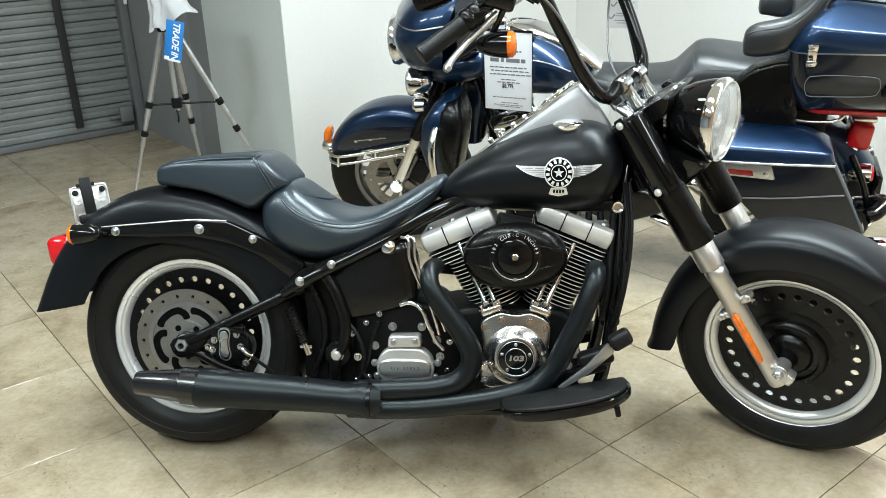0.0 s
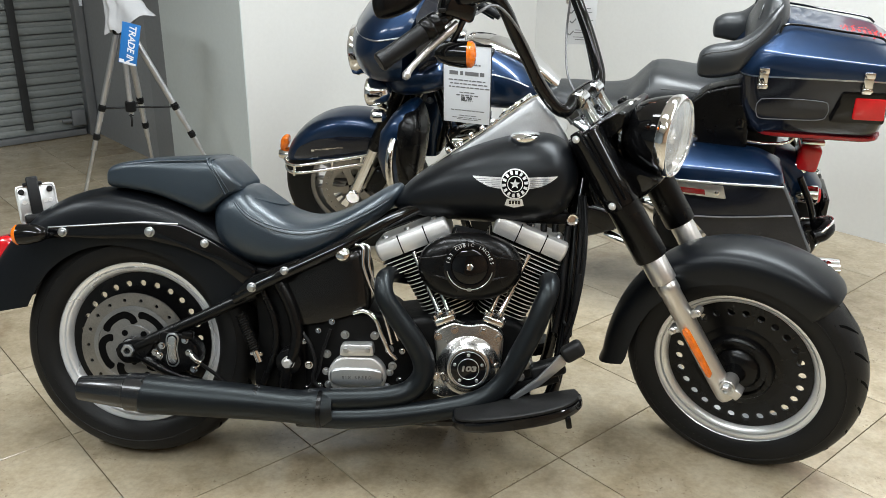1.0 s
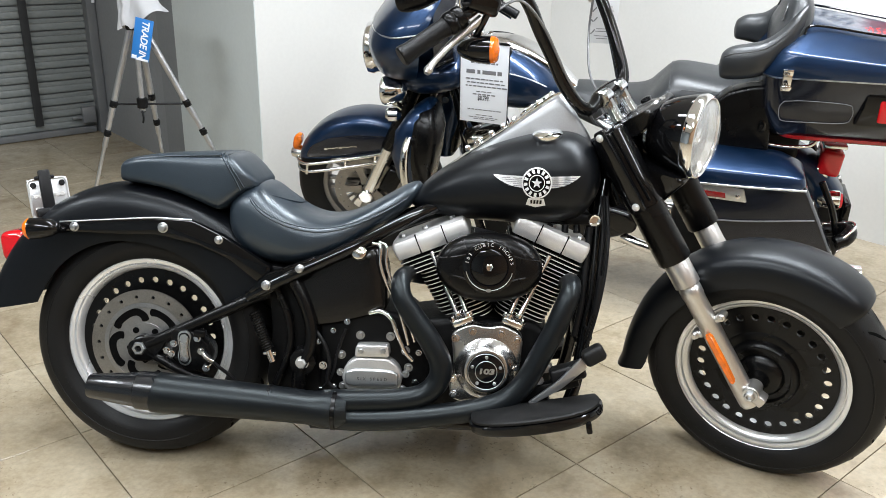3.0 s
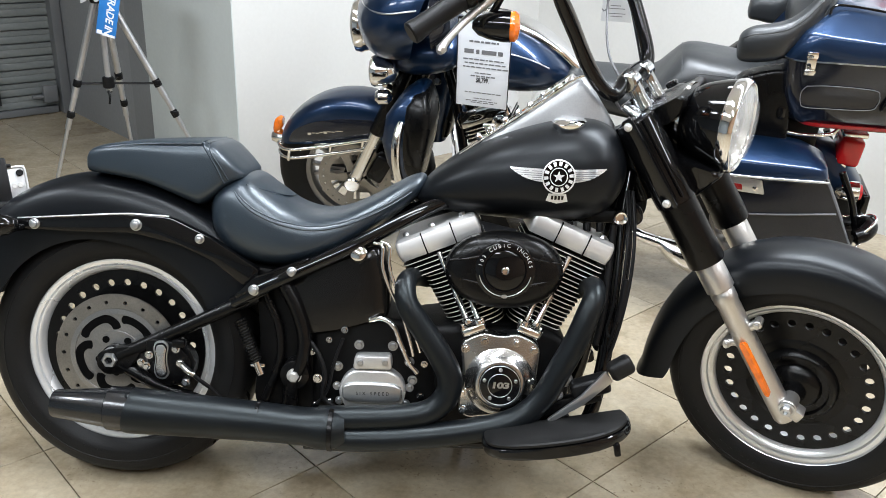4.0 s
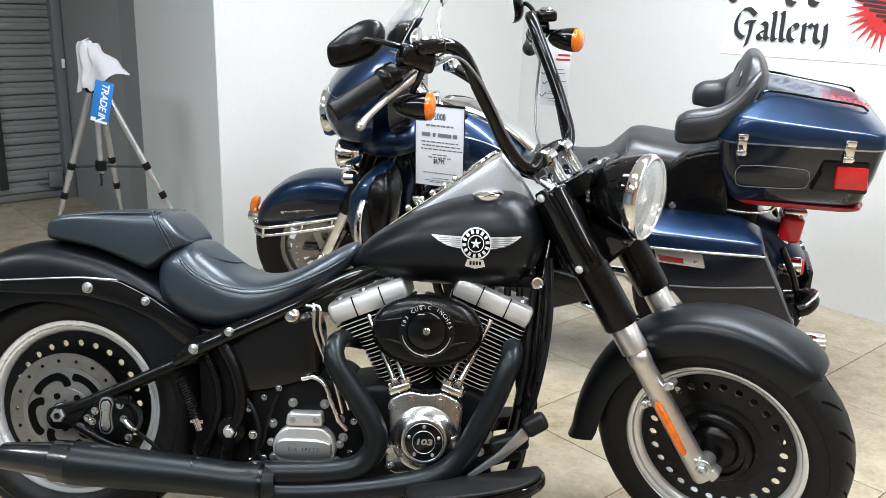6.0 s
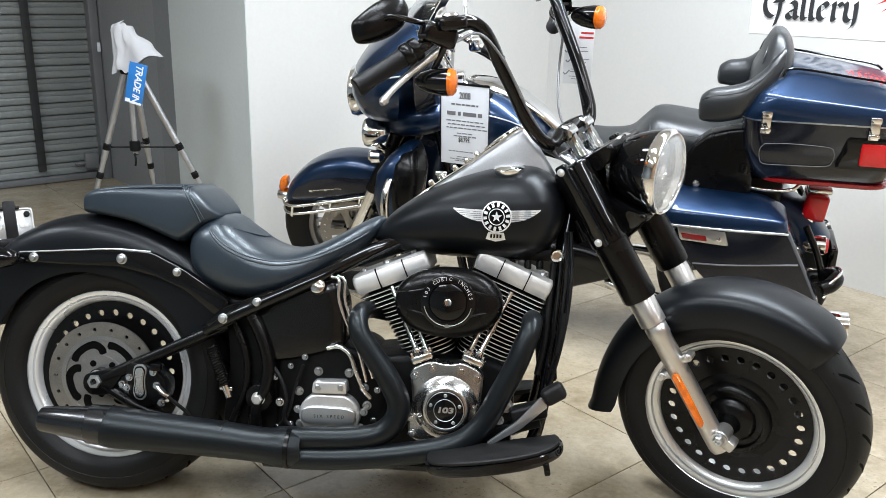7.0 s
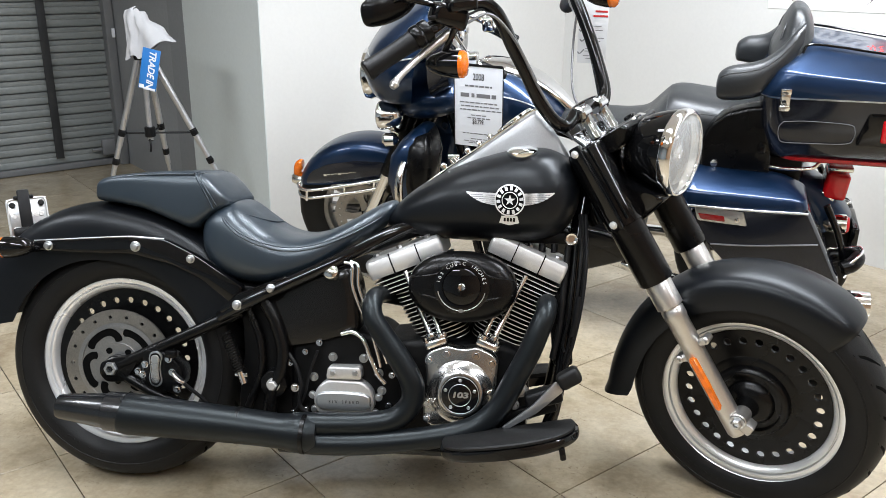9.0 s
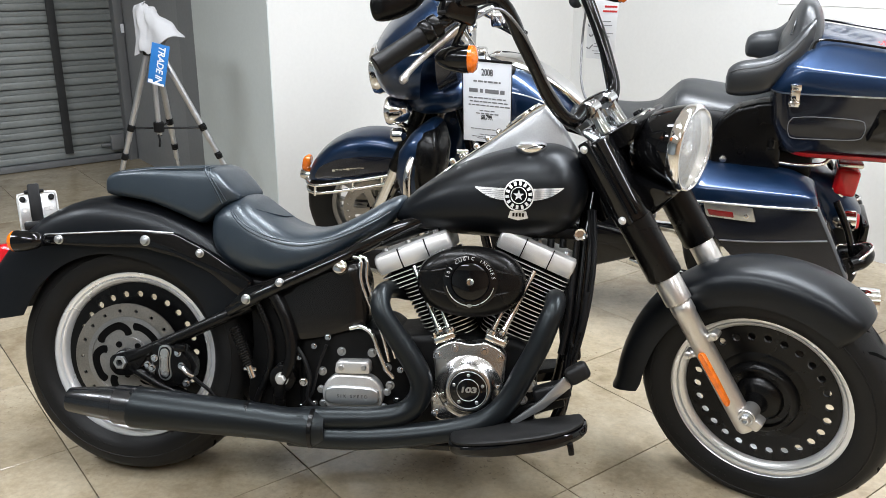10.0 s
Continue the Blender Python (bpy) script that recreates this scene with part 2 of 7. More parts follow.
def box(bm, c, s, rot=None, bev=0.0, seg=2):
    m = Matrix.Translation(c) @ (rot.to_4x4() if rot is not None else Matrix()) @ Matrix.Diagonal((*s, 1))
    r = bmesh.ops.create_cube(bm, size=1, matrix=m)
    if bev:
        edges = list({e for v in r["verts"] for e in v.link_edges})
        bmesh.ops.bevel(bm, geom=edges, offset=bev, segments=seg, affect="EDGES", profile=0.5)
    return bm


def frame_of(d):
    d = Vector(d).normalized()
    a = Vector((0, 0, 1)) if abs(d.z) < 0.9 else Vector((1, 0, 0))
    x = a.cross(d).normalized()
    return x, d.cross(x), d


def ring_loft(bm, rings, cap=True, closed=False):
    """Skin of rings of points, with caps."""
    vs = [[bm.verts.new(p) for p in r] for r in rings]
    n = len(vs[0])
    pairs = list(zip(vs, vs[1:])) + ([(vs[-1], vs[0])] if closed else [])
    for a, b in pairs:
        for i in range(n):
            bm.faces.new((a[i], a[(i + 1) % n], b[(i + 1) % n], b[i]))
    if cap and not closed:
        bm.faces.new(list(reversed(vs[0])))
        bm.faces.new(vs[-1])
    return bm


def lathe(bm, prof, o, axis=(0, 1, 0), n=64, cap=True):
    """Turns (radius, along) about an axis through o."""
    x, y, d = frame_of(axis)
    o = Vector(o)
    rings = [[o + d * a + (x * math.cos(t) + y * math.sin(t)) * max(r, 1e-4) for t in (2 * math.pi * i / n for i in range(n))] for r, a in prof]
    return ring_loft(bm, rings, cap)


def cyl(bm, p0, p1, r, r1=None, n=24, bev=0.0):
    p0, p1 = Vector(p0), Vector(p1)
    h = (p1 - p0).length
    r1 = r if r1 is None else r1
    prof = [(r - bev, 0), (r, bev), (r1, h - bev), (r1 - bev, h)] if bev else [(r, 0), (r1, h)]
    return lathe(bm, prof, p0, p1 - p0, n)


def spline(pts, k=8):
    """Catmull-Rom through points of any dimension."""
    P = [np.array(p, float) for p in pts]
    P = [2 * P[0] - P[1]] + P + [2 * P[-1] - P[-2]]
    out = []
    for i in range(1, len(P) - 2):
        for j in range(k):
            t = j / k
            a, b, c, d = P[i - 1 : i + 3]
            out.append(0.5 * (2 * b + (c - a) * t + (2 * a - 5 * b + 4 * c - d) * t * t + (3 * b - a - 3 * c + d) * t**3))
    return out + [P[-2]]


def tube(bm, pts, r, n=14, k=8, smooth=True):
    """A pipe along points; each may carry its own radius as a fourth number."""
    P = [tuple(p) if len(p) == 4 else (*p, r) for p in pts]
    P = spline(P, k) if smooth and len(P) > 2 else [np.array(p, float) for p in P]
    c = [Vector(p[:3]) for p in P]
    tang = [(c[min(i + 1, len(c) - 1)] - c[max(i - 1, 0)]).normalized() for i in range(len(c))]
    x = frame_of(tang[0])[0]
    rings = []
    for p, d, q in zip(c, tang, P):
        x = (x - d * x.dot(d)).normalized()
        y = d.cross(x)
        rings.append([p + (x * math.cos(t) + y * math.sin(t)) * q[3] for t in (2 * math.pi * i / n for i in range(n))])
    return ring_loft(bm, rings)


def prism(bm, poly, y0, y1, bev=0.0, seg=2, to=None):
    """A polygon in x and z, from y0 to y1; to maps (x, y, z) elsewhere."""
    f = to or (lambda x, y, z: Vector((x, y, z)))
    a = [bm.verts.new(f(x, y0, z)) for x, z in poly]
    b = [bm.verts.new(f(x, y1, z)) for x, z in poly]
    n = len(poly)
    faces = [bm.faces.new(a), bm.faces.new(list(reversed(b)))]
    for i in range(n):
        faces.append(bm.faces.new((a[i], b[i], b[(i + 1) % n], a[(i + 1) % n])))
    if bev:
        edges = list({e for fc in faces[:2] for e in fc.edges})
        bmesh.ops.recalc_face_normals(bm, faces=faces)
        bmesh.ops.bevel(bm, geom=edges, offset=bev, segments=seg, affect="EDGES", profile=0.5)
    return bm


def rounded(poly, r, k=5):
    """A polygon with its corners rounded."""
    out = []
    n = len(poly)
    for i in range(n):
        p, a, b = Vector(poly[i]), Vector(poly[i - 1]), Vector(poly[(i + 1) % n])
        da, db = (a - p), (b - p)
        q = min(r, da.length * 0.45, db.length * 0.45)
        s, e = p + da.normalized() * q, p + db.normalized() * q
        for j in range(k + 1):
            t = j / k
            v = s * (1 - t) ** 2 + p * 2 * t * (1 - t) + e * t * t
            out.append((v.x, v.y))
    return out


def oval(cx, cz, a, b, n=40, e=2.0, rot=0.0):
    out = []
    for i in range(n):
        t = 2 * math.pi * i / n
        c, s = math.cos(t), math.sin(t)
        x, z = a * math.copysign(abs(c) ** (2 / e), c), b * math.copysign(abs(s) ** (2 / e), s)
        out.append((cx + x * math.cos(rot) - z * math.sin(rot), cz + x * math.sin(rot) + z * math.cos(rot)))
    return out


def stations(bm, rows, n=40, k=5):
    """Skin of cross-sections (x, half width, bottom, top, exponent, middle y) along x."""
    rings = []
    for x, w, zb, zt, e, yc in spline([(*r, *(2.4, 0.0)[len(r) - 4 :]) for r in rows], k):
        w, h = max(w, 0.002), max((zt - zb) / 2, 0.002)
        rings.append([(x, yc + p, (zt + zb) / 2 + q) for p, q in oval(0, 0, w, h, n, e)])
    return ring_loft(bm, rings)


def arc_shell(bm, c, rows, prof, thick=0.004, n=48):
    """A fender: prof (y, dr) swept round c in the x z plane by rows (degrees, radius, width factor)."""
    rings = []
    R = spline(rows, max(2, n // max(1, len(rows) - 1)))
    pr = [Vector(p) for p in prof]
    inner = []
    for i, p in enumerate(pr):
        t = (pr[min(i + 1, len(pr) - 1)] - pr[max(i - 1, 0)]).normalized()
        inner.append(p + Vector((t.y, -t.x)) * thick)
    loop = list(pr) + list(reversed(inner))
    for deg, rad, wf in R:
        a = radians(deg)
        rings.append([(c[0] + (rad + q.y) * math.cos(a), c[1] + q.x * wf, c[2] + (rad + q.y) * math.sin(a)) for q in loop])
    return ring_loft(bm, rings)


def holed_ring(bm, c, r0, r1, rh, nh, dh, y0, y1, k=6, phase=0.0):
    """A disc from r0 to r1 with nh round holes on radius rh, between y0 and y1."""
    m = 4 * k
    for s in range(nh):
        a0 = 2 * math.pi * (s + phase) / nh
        half = math.pi / nh
        loops = {}
        for y in (y0, y1):
            outer, hole = [], []
            for i in range(m):
                side, t = divmod(i, k)
                t = 2 * t / k - 1
                r, a = ((r1, -t * half), (None, -half), (r0, t * half), (None, half))[side]
                if r is None:
                    r = r1 + (r0 - r1) * (t + 1) / 2 if side == 1 else r0 + (r1 - r0) * (t + 1) / 2
                outer.append((c[0] + r * math.cos(a0 + a), y, c[2] + r * math.sin(a0 + a)))
                p = Vector((r - rh, rh * a)).normalized() * (dh / 2)
                hole.append((c[0] + (rh + p.x) * math.cos(a0) - p.y * math.sin(a0), y, c[2] + (rh + p.x) * math.sin(a0) + p.y * math.cos(a0)))
            loops[y] = ([bm.verts.new(p) for p in outer], [bm.verts.new(p) for p in hole])
        for y in (y0, y1):
            o, h = loops[y]
            for i in range(m):
                bm.faces.new((o[i], o[(i + 1) % m], h[(i + 1) % m], h[i]))
        h0, h1 = loops[y0][1], loops[y1][1]
        for i in range(m):
            bm.faces.new((h0[i], h0[(i + 1) % m], h1[(i + 1) % m], h1[i]))
    bmesh.ops.remove_doubles(bm, verts=bm.verts, dist=1e-5)
    return bm


def text_bm(body, size, depth=0.0, shear=0.0, spacing=1.0, weight=0.0):
    """Letters of the built-in font as a bmesh in x and y, centred."""
    cu = bpy.data.curves.new("letters", "FONT")
    cu.body, cu.size, cu.extrude, cu.align_x, cu.align_y = body, size, depth, "CENTER", "CENTER"
    cu.offset = weight
    cu.shear, cu.space_character, cu.resolution_u = shear, spacing, 3
    ob = new("letters", cu)
    bpy.context.view_layer.update()
    me = bpy.data.meshes.new_from_object(ob.evaluated_get(bpy.context.evaluated_depsgraph_get()))
    bpy.data.objects.remove(ob)
    bm = bmesh.new()
    bm.from_mesh(me)
    bpy.data.meshes.remove(me)
    return bm


def add_bm(dst, src, m):
    """Adds a copy of src, moved by m, to dst."""
    bmesh.ops.transform(src, matrix=m, verts=src.verts)
    me = bpy.data.meshes.new("swap")
    src.to_mesh(me)
    src.free()
    dst.from_mesh(me)
    bpy.data.meshes.remove(me)
    return dst


def hexbolt(bm, p, axis, r=0.011, h=0.008):
    """A hexagon head on a washer, one skin."""
    p, d = Vector(p), Vector(axis).normalized()
    x, y, d = frame_of(d)
    rings = []
    for rr, hh, hexa in ((r * 1.35, 0, 0), (r * 1.35, 0.003, 0), (r, 0.003, 1), (r, h, 1), (r * 0.8, h + 0.002, 1)):
        ring = []
        for i in range(24):
            t = 2 * math.pi * i / 24
            q = rr * (math.cos(math.pi / 6) / math.cos((t % (math.pi / 3)) - math.pi / 6) if hexa else 1)
            ring.append(p + d * hh + (x * math.cos(t) + y * math.sin(t)) * q)
        rings.append(ring)
    return ring_loft(bm, rings)


def nib(bm, pts, w, z, to):
    """A broad-pen stroke along points in the plane, nib held at 40 degrees."""
    n = (w * 0.766 / 2, w * 0.643 / 2)
    P = spline(pts, 4) if len(pts) > 2 else pts
    a = [bm.verts.new(to(x - n[0], y - n[1], z)) for x, y in P]
    b = [bm.verts.new(to(x + n[0], y + n[1], z)) for x, y in P]
    for i in range(len(P) - 1):
        bm.faces.new((a[i], a[i + 1], b[i + 1], b[i]))


def capbolt(bm, p, axis, r=0.011, h=0.009):
    """A round chrome cap."""
    lathe(bm, [(r * 1.3, 0), (r * 1.3, 0.003), (r, 0.004), (r, h * 0.7), (r * 0.8, h), (r * 0.35, h * 1.12)], p, axis, 20)
    return bm

# ---- the room ----
GREYD2 = mat("deep_grey_wall_paint", (0.18, 0.185, 0.19), 0.5, 0, 0.07, 1.6, 0.12, 120, fine=0.04, fscale=50)
U0, V0 = -5.2, 5.2        # walls behind the camera
UW, VS = 0.95, -4.24      # grey wall, shutter wall
UP, VP = 0.93, -1.98      # pilaster face, white wall
UR = 3.0                 # sign wall


def wall(name, u0, u1, v0, v1, material, label, z0=0.0, z1=CEIL):
    bm = B()
    box(bm, ((u0 + u1) / 2, (v0 + v1) / 2, (z0 + z1) / 2), (u1 - u0, v1 - v0, z1 - z0))
    ob = part(name, bm, material, None, label, ROOM)
    return tagged(ob, "", "wall", "", "structure")


wall("wall_white", UP + 0.005, UR + 0.2, VP - 0.2, VP, PLASTER, "smooth white painted wall behind the touring motorcycle")
wall("wall_sign", UR, UR + 0.2, VP, V0, PLASTER, "white painted wall that carries the shop sign")
wall("wall_grey", UW, UW + 0.2, VS - 0.2, VP - 0.2, GREYD, "dark grey painted wall behind the tripod")
wall("wall_pilaster", UP, UP + 0.005, -2.91, VP, GREYL, "light grey painted pilaster face ending at a sharp corner")
wall("wall_pilaster_band", UP + 0.012, UW - 0.002, -3.17, -2.91, GREYD2, "narrow mid grey strip beside the pilaster")
wall("wall_shutter_head", U0, UW, VS - 0.2, VS - 0.02, GREYD, "grey wall over and behind the roller shutter")
# two unseen walls added; they shape the light from behind the camera
wall("wall_back", U0 - 0.2, U0, VS - 0.2, V0 + 0.2, UNSEENC, "unseen wall added to close the showroom, cool grey to cool the reflections")
wall("wall_side", U0, UR + 0.2, V0, V0 + 0.2, UNSEEN, "unseen wall added to close the showroom, brown to warm the reflections")

bm = B()
box(bm, ((U0 + UR) / 2, (VS + V0) / 2, -0.06), (UR - U0 + 0.6, V0 - VS + 0.6, 0.1))
floor = tagged(part("floor", bm, GROUT, None, "beige mottled ceramic tile floor with thin dark joints", ROOM), "", "floor", "", "structure")
bm = B()
box(bm, ((U0 + UR) / 2, (VS + V0) / 2, CEIL + 0.06), (UR - U0 + 0.6, V0 - VS + 0.6, 0.12))
tagged(part("ceiling", bm, CEILM, None, "plain white flat ceiling", ROOM), "", "ceiling", "", "structure")

# ceiling lamps
for u, v, lv, lu, watts in LAMPS:
    t = thing("ceiling_light", Matrix.Translation(rw(u, v, CEIL)) @ Matrix.Rotation(ANG, 4, "Z"), "white surface-mounted fluorescent ceiling light", "lamp", "ceiling lights")
    bm = B()
    box(bm, (0, 0, -0.03), (lu + 0.04, lv + 0.04, 0.058), None, 0.008)
    part("housing", bm, SIGNM, t)
    bm = B()
    box(bm, (0, 0, -0.066), (lu, lv, 0.012), None, 0.004)
    part("diffuser", bm, LAMPM, t)
    ld = bpy.data.lights.new("ceiling_light_glow", "AREA")
    ld.shape, ld.size, ld.size_y, ld.energy, ld.color = "RECTANGLE", lu, lv, watts, (0.92, 1.0, 1.09)
    lo = new("ceiling_light_glow", ld)
    lo.matrix_world = Matrix.Translation(rw(u, v, CEIL - 0.075)) @ Matrix.Rotation(ANG, 4, "Z")

# roller shutter
STRAPM = mat("dark_strap_webbing", (0.022, 0.023, 0.024), 0.6, 0, 0.25, 8, 0.2, 300, fine=0.1)
sh = thing("roller_shutter", Matrix(), "closed grey steel roller shutter with horizontal slats", "shutter", "", "structure")
PITCH = 0.0817
bm = B()
prof = [(VS + 0.002 + 0.0035 * math.sin(math.pi * i / 8) ** 0.6, 0.003 + 0.041 * i / 8) for i in range(9)]
prof += [(VS - 0.001, 0.045), (VS - 0.001, 0.048), (VS + 0.004, 0.0495), (VS + 0.005, 0.062), (VS + 0.004, PITCH - 0.0055), (VS - 0.006, PITCH - 0.005), (VS - 0.006, 0.003)]
ring_loft(bm, [[rw(u, v, z) for v, z in prof] for u in (-4.6, 0.885)])
slat = part("slat", bm, SLATM, sh)
slat.location = (0, 0, 0.047)
for i in range(1, 36):
    o = slat.copy()
    scene.collection.objects.link(o)
    o.parent = sh
    o.location = (0, 0, 0.047 + i * PITCH)
bm = B()
box(bm, (-1.86, VS + 0.010, 0.025), (5.46, 0.04, 0.042), None, 0.004)
part("bottom_rail", bm, RAILM, sh, "", ROOM)
bm = B()
box(bm, (0.915, VS + 0.03, 1.5), (0.06, 0.10, 3.0), None, 0.006)
part("guide_rail", bm, RAILM, sh, "dark grey steel guide rail", ROOM)
for u in (0.50, -0.75, -2.0):
    bm = B()
    box(bm, (u, VS + 0.042, 1.58), (0.052, 0.008, 2.98), None, 0.002)
    part("strap", bm, STRAPM, sh, "black vertical strap", ROOM)
bm = B()
box(bm, (0.82, VS + 0.055, 0.135), (0.09, 0.04, 0.11), None, 0.01)
box(bm, (0.76, VS + 0.05, 0.12), (0.10, 0.02, 0.02), None, 0.005)
part("lock", bm, RAILM, sh, "grey shutter lock box", ROOM)
bm = B()
box(bm, (0.93, VS + 0.087, 0.90), (0.022, 0.012, 0.06), None, 0.004)
tagged(part("wall_switch", bm, PAPER, None, "small white plastic switch on the shutter rail", ROOM), "", "switch")

# shop sign on the right-hand wall
sg = thing("shop_sign", Matrix(), "white shop sign with black gothic letters and a red emblem", "sign")
SIGN_Z, SIGN_V = 1.152, -0.60
SG = ROOM @ Matrix(((0, 0, -1, UR - 0.004), (1, 0, 0, 0), (0, 1, 0, 0), (0, 0, 0, 1)))
bm = B()
box(bm, (SIGN_V + 0.75, SIGN_Z + 0.4, -0.008), (1.5, 0.8, 0.016), None, 0.003)
part("board", bm, SIGNM, sg, "", SG)
# broad-pen gothic letters: strokes in x heights
GOTHIC = {
    "G": (1.32, [[(0.62, 1.95), (0.24, 1.45), (0.10, 0.85), (0.22, 0.32), (0.58, 0.06), (0.92, 0.34)], [(0.42, 1.72), (0.78, 1.78), (1.18, 1.42)], [(0.62, 0.98), (1.22, 1.06)], [(0.98, 1.0), (0.95, 0.35), (0.78, -0.45)]]),
    "a": (0.80, [[(0.06, 0.78), (0.32, 0.98), (0.54, 0.80), (0.54, 0.16), (0.70, 0.02)], [(0.54, 0.54), (0.16, 0.38), (0.14, 0.14), (0.32, 0.02), (0.54, 0.20)]]),
    "l": (0.46, [[(0.02, 1.62), (0.15, 1.50), (0.15, 0.15), (0.34, 0.0)]]),
    "e": (0.70, [[(0.54, 0.18), (0.30, 0.02), (0.11, 0.22), (0.11, 0.75), (0.34, 0.98), (0.50, 0.76), (0.16, 0.46)]]),
    "r": (0.66, [[(0.0, 0.84), (0.16, 0.98), (0.16, 0.12), (0.28, 0.0)], [(0.16, 0.70), (0.40, 0.98), (0.56, 0.84)]]),
    "y": (0.80, [[(0.04, 1.0), (0.13, 0.85), (0.13, 0.20), (0.34, 0.0), (0.58, 0.20)], [(0.58, 1.02), (0.62, 0.85), (0.60, -0.10), (0.30, -0.55)]]),
}
bm = B()
pen = SIGN_V + 0.07
for ch in "Gallery":
    adv, strokes = GOTHIC[ch]
    for st in strokes:
        nib(bm, [(pen + 0.092 * x, SIGN_Z + 0.080 + 0.078 * y) for x, y in st], 0.027, 0.0105, lambda x, y, z: (x, y, z))
    pen += 0.092 * adv
part("lettering", bm, INK, sg, "black gothic lettering", SG)
bm = B()
for i, x0 in enumerate((0.03, 0.20, 0.33, 0.44, 0.55)):
    low = (0.255, 0.30, 0.245, 0.245, 0.30)[i]
    for st in (((0.0, 0.46), (0.0, low + 0.03), (0.035, low)), ((0.06, 0.46), (0.06, 0.335), (0.03, 0.305))):
        nib(bm, [(SIGN_V + x0 + x, SIGN_Z + y) for x, y in st], 0.034, 0.0105, lambda x, y, z: (x, y, z))
part("lettering", bm, INK, sg, "black gothic letters as plain strokes", SG, kind="stuff")
bm = B()
for i in range(30):
    a = 2 * math.pi * i / 30
    r0, r1 = 0.10, 0.17 + 0.04 * random.random()
    c = (SIGN_V + 0.80, SIGN_Z + 0.24)
    p = [(c[0] + r * math.cos(a + d), c[1] + r * math.sin(a + d)) for r, d in ((r0, -0.1), (r1, 0.02), (r0, 0.1))]
    vs = [bm.verts.new((x, y, 0.0095)) for x, y in p]
    bm.faces.new(vs)
vs = [bm.verts.new((c[0] + 0.105 * math.cos(2 * math.pi * i / 40), c[1] + 0.105 * math.sin(2 * math.pi * i / 40), 0.0105)) for i in range(40)]
bm.faces.new(vs)
part("emblem", bm, REDINK, sg, "red flaming emblem", SG)
bm = B()
for i in range(5):
    box(bm, (c[0] - 0.02 + 0.012 * i, c[1] - 0.02 * i + 0.02, 0.0125), (0.26 - 0.04 * i, 0.011, 0.002), Matrix.Rotation(-0.12, 3, "Z"))
part("emblem_bars", bm, INK, sg, "black wing bars on the emblem", SG)

# ---- the matte black cruiser ----
# bike axes: x ahead from the rear tyre's foot, y to its left, z up
BIKE = Matrix.Translation((-0.717, 2.406, 0.0)) @ Matrix.Rotation(radians(-1.9), 4, "Z") @ Matrix.Rotation(radians(-12.0), 4, "X")
cr = thing("cruiser_motorcycle", BIKE, "matte black cruiser motorcycle with tall handlebars leaning on its stand", "motorcycle")
WB, RH, FH = 1.666, 0.327, 0.314
RAKE = Vector((-math.sin(radians(31)), 0, math.cos(radians(31))))
PIV = Matrix.Translation((WB + 0.147, 0, 0))
ST = PIV @ Matrix.Rotation(radians(-34.0), 4, RAKE) @ PIV.inverted()
RC, FC = Vector((0, 0, RH)), Vector((WB, 0, FH))
SIDE = Vector((0, -1, 0))


def tyre(parent, c, R, hw, rb, grooves, xf=None):
    prof = [(rb - 0.006, -hw * 0.80), (rb + 0.004, -hw * 0.90), (rb + 0.02, -hw * 0.985), (rb + 0.042, -hw), (R - 0.045, -hw * 0.975), (R - 0.022, -hw * 0.86), (R - 0.008, -hw * 0.60), (R - 0.001, -hw * 0.28)]
    prof = prof + [(R, 0)] + [(r, -a) for r, a in reversed(prof)]
    P = [tuple(p) for p in spline(prof, 3)]
    bm = B()
    lathe(bm, P, c, (0, 1, 0), 96, cap=False)
    t = part("tyre", bm, RUBBER, parent, "black rubber tyre", xf)
    # tread grooves: thin strips on the crown, the shade of the cuts painted black
    bm = B()
    for i in range(grooves):
        for sgn in (1, -1):
            pts = []
            for s in range(7):
                f = s / 6
                a = 2 * math.pi * (i + 0.5 * (sgn > 0)) / grooves + 0.20 * f
                y = sgn * hw * (0.10 + 0.72 * f)
                q = abs(y) / hw
                rr = R + 0.0013 - 0.001 * (q > 0.2) - (0.007 * max(0, q - 0.28) / 0.32 if q < 0.6 else 0.007 + 0.014 * (q - 0.6) / 0.26)
                w = 0.0072 * (1 - 0.6 * abs(2 * f - 1))
                da = w / R
                pts.append([(c[0] + rr * math.cos(a + k * da), c[1] + y, c[2] + rr * math.sin(a + k * da)) for k in (-1, 1)])
            vs = [[bm.verts.new(p) for p in q] for q in pts]
            for a2, b2 in zip(vs, vs[1:]):
                bm.faces.new((a2[0], a2[1], b2[1], b2[0]))
    part("tread_groove", bm, RECESSB, t, "", xf, kind="stuff")
    # raised ring and marks on the sidewall
    bm = B()
    ys = -hw * 1.0
    lathe(bm, [(rb + 0.044, ys), (rb + 0.045, ys - 0.0012), (rb + 0.0465, ys - 0.0012), (rb + 0.0475, ys)], c, (0, 1, 0), 96, cap=False)
    for i in range(16):
        if i % 4 == 3:
            continue
        a = radians(205 + i * 3.6)
        box(bm, (c[0] + (rb + 0.027) * math.cos(a), ys * 0.99 + 0.0008, c[2] + (rb + 0.027) * math.sin(a)), (0.009, 0.003, 0.006), Matrix.Rotation(-a, 3, "Y"))
    part("sidewall_lettering", bm, RUBBER, t, "raised bars of sidewall writing", xf, kind="stuff")
    return t


CARRM = mat("cast_disc_carrier", (0.30, 0.295, 0.29), 0.32, 0.9, 0.12, 12, 0.05, 300, fine=0.08)
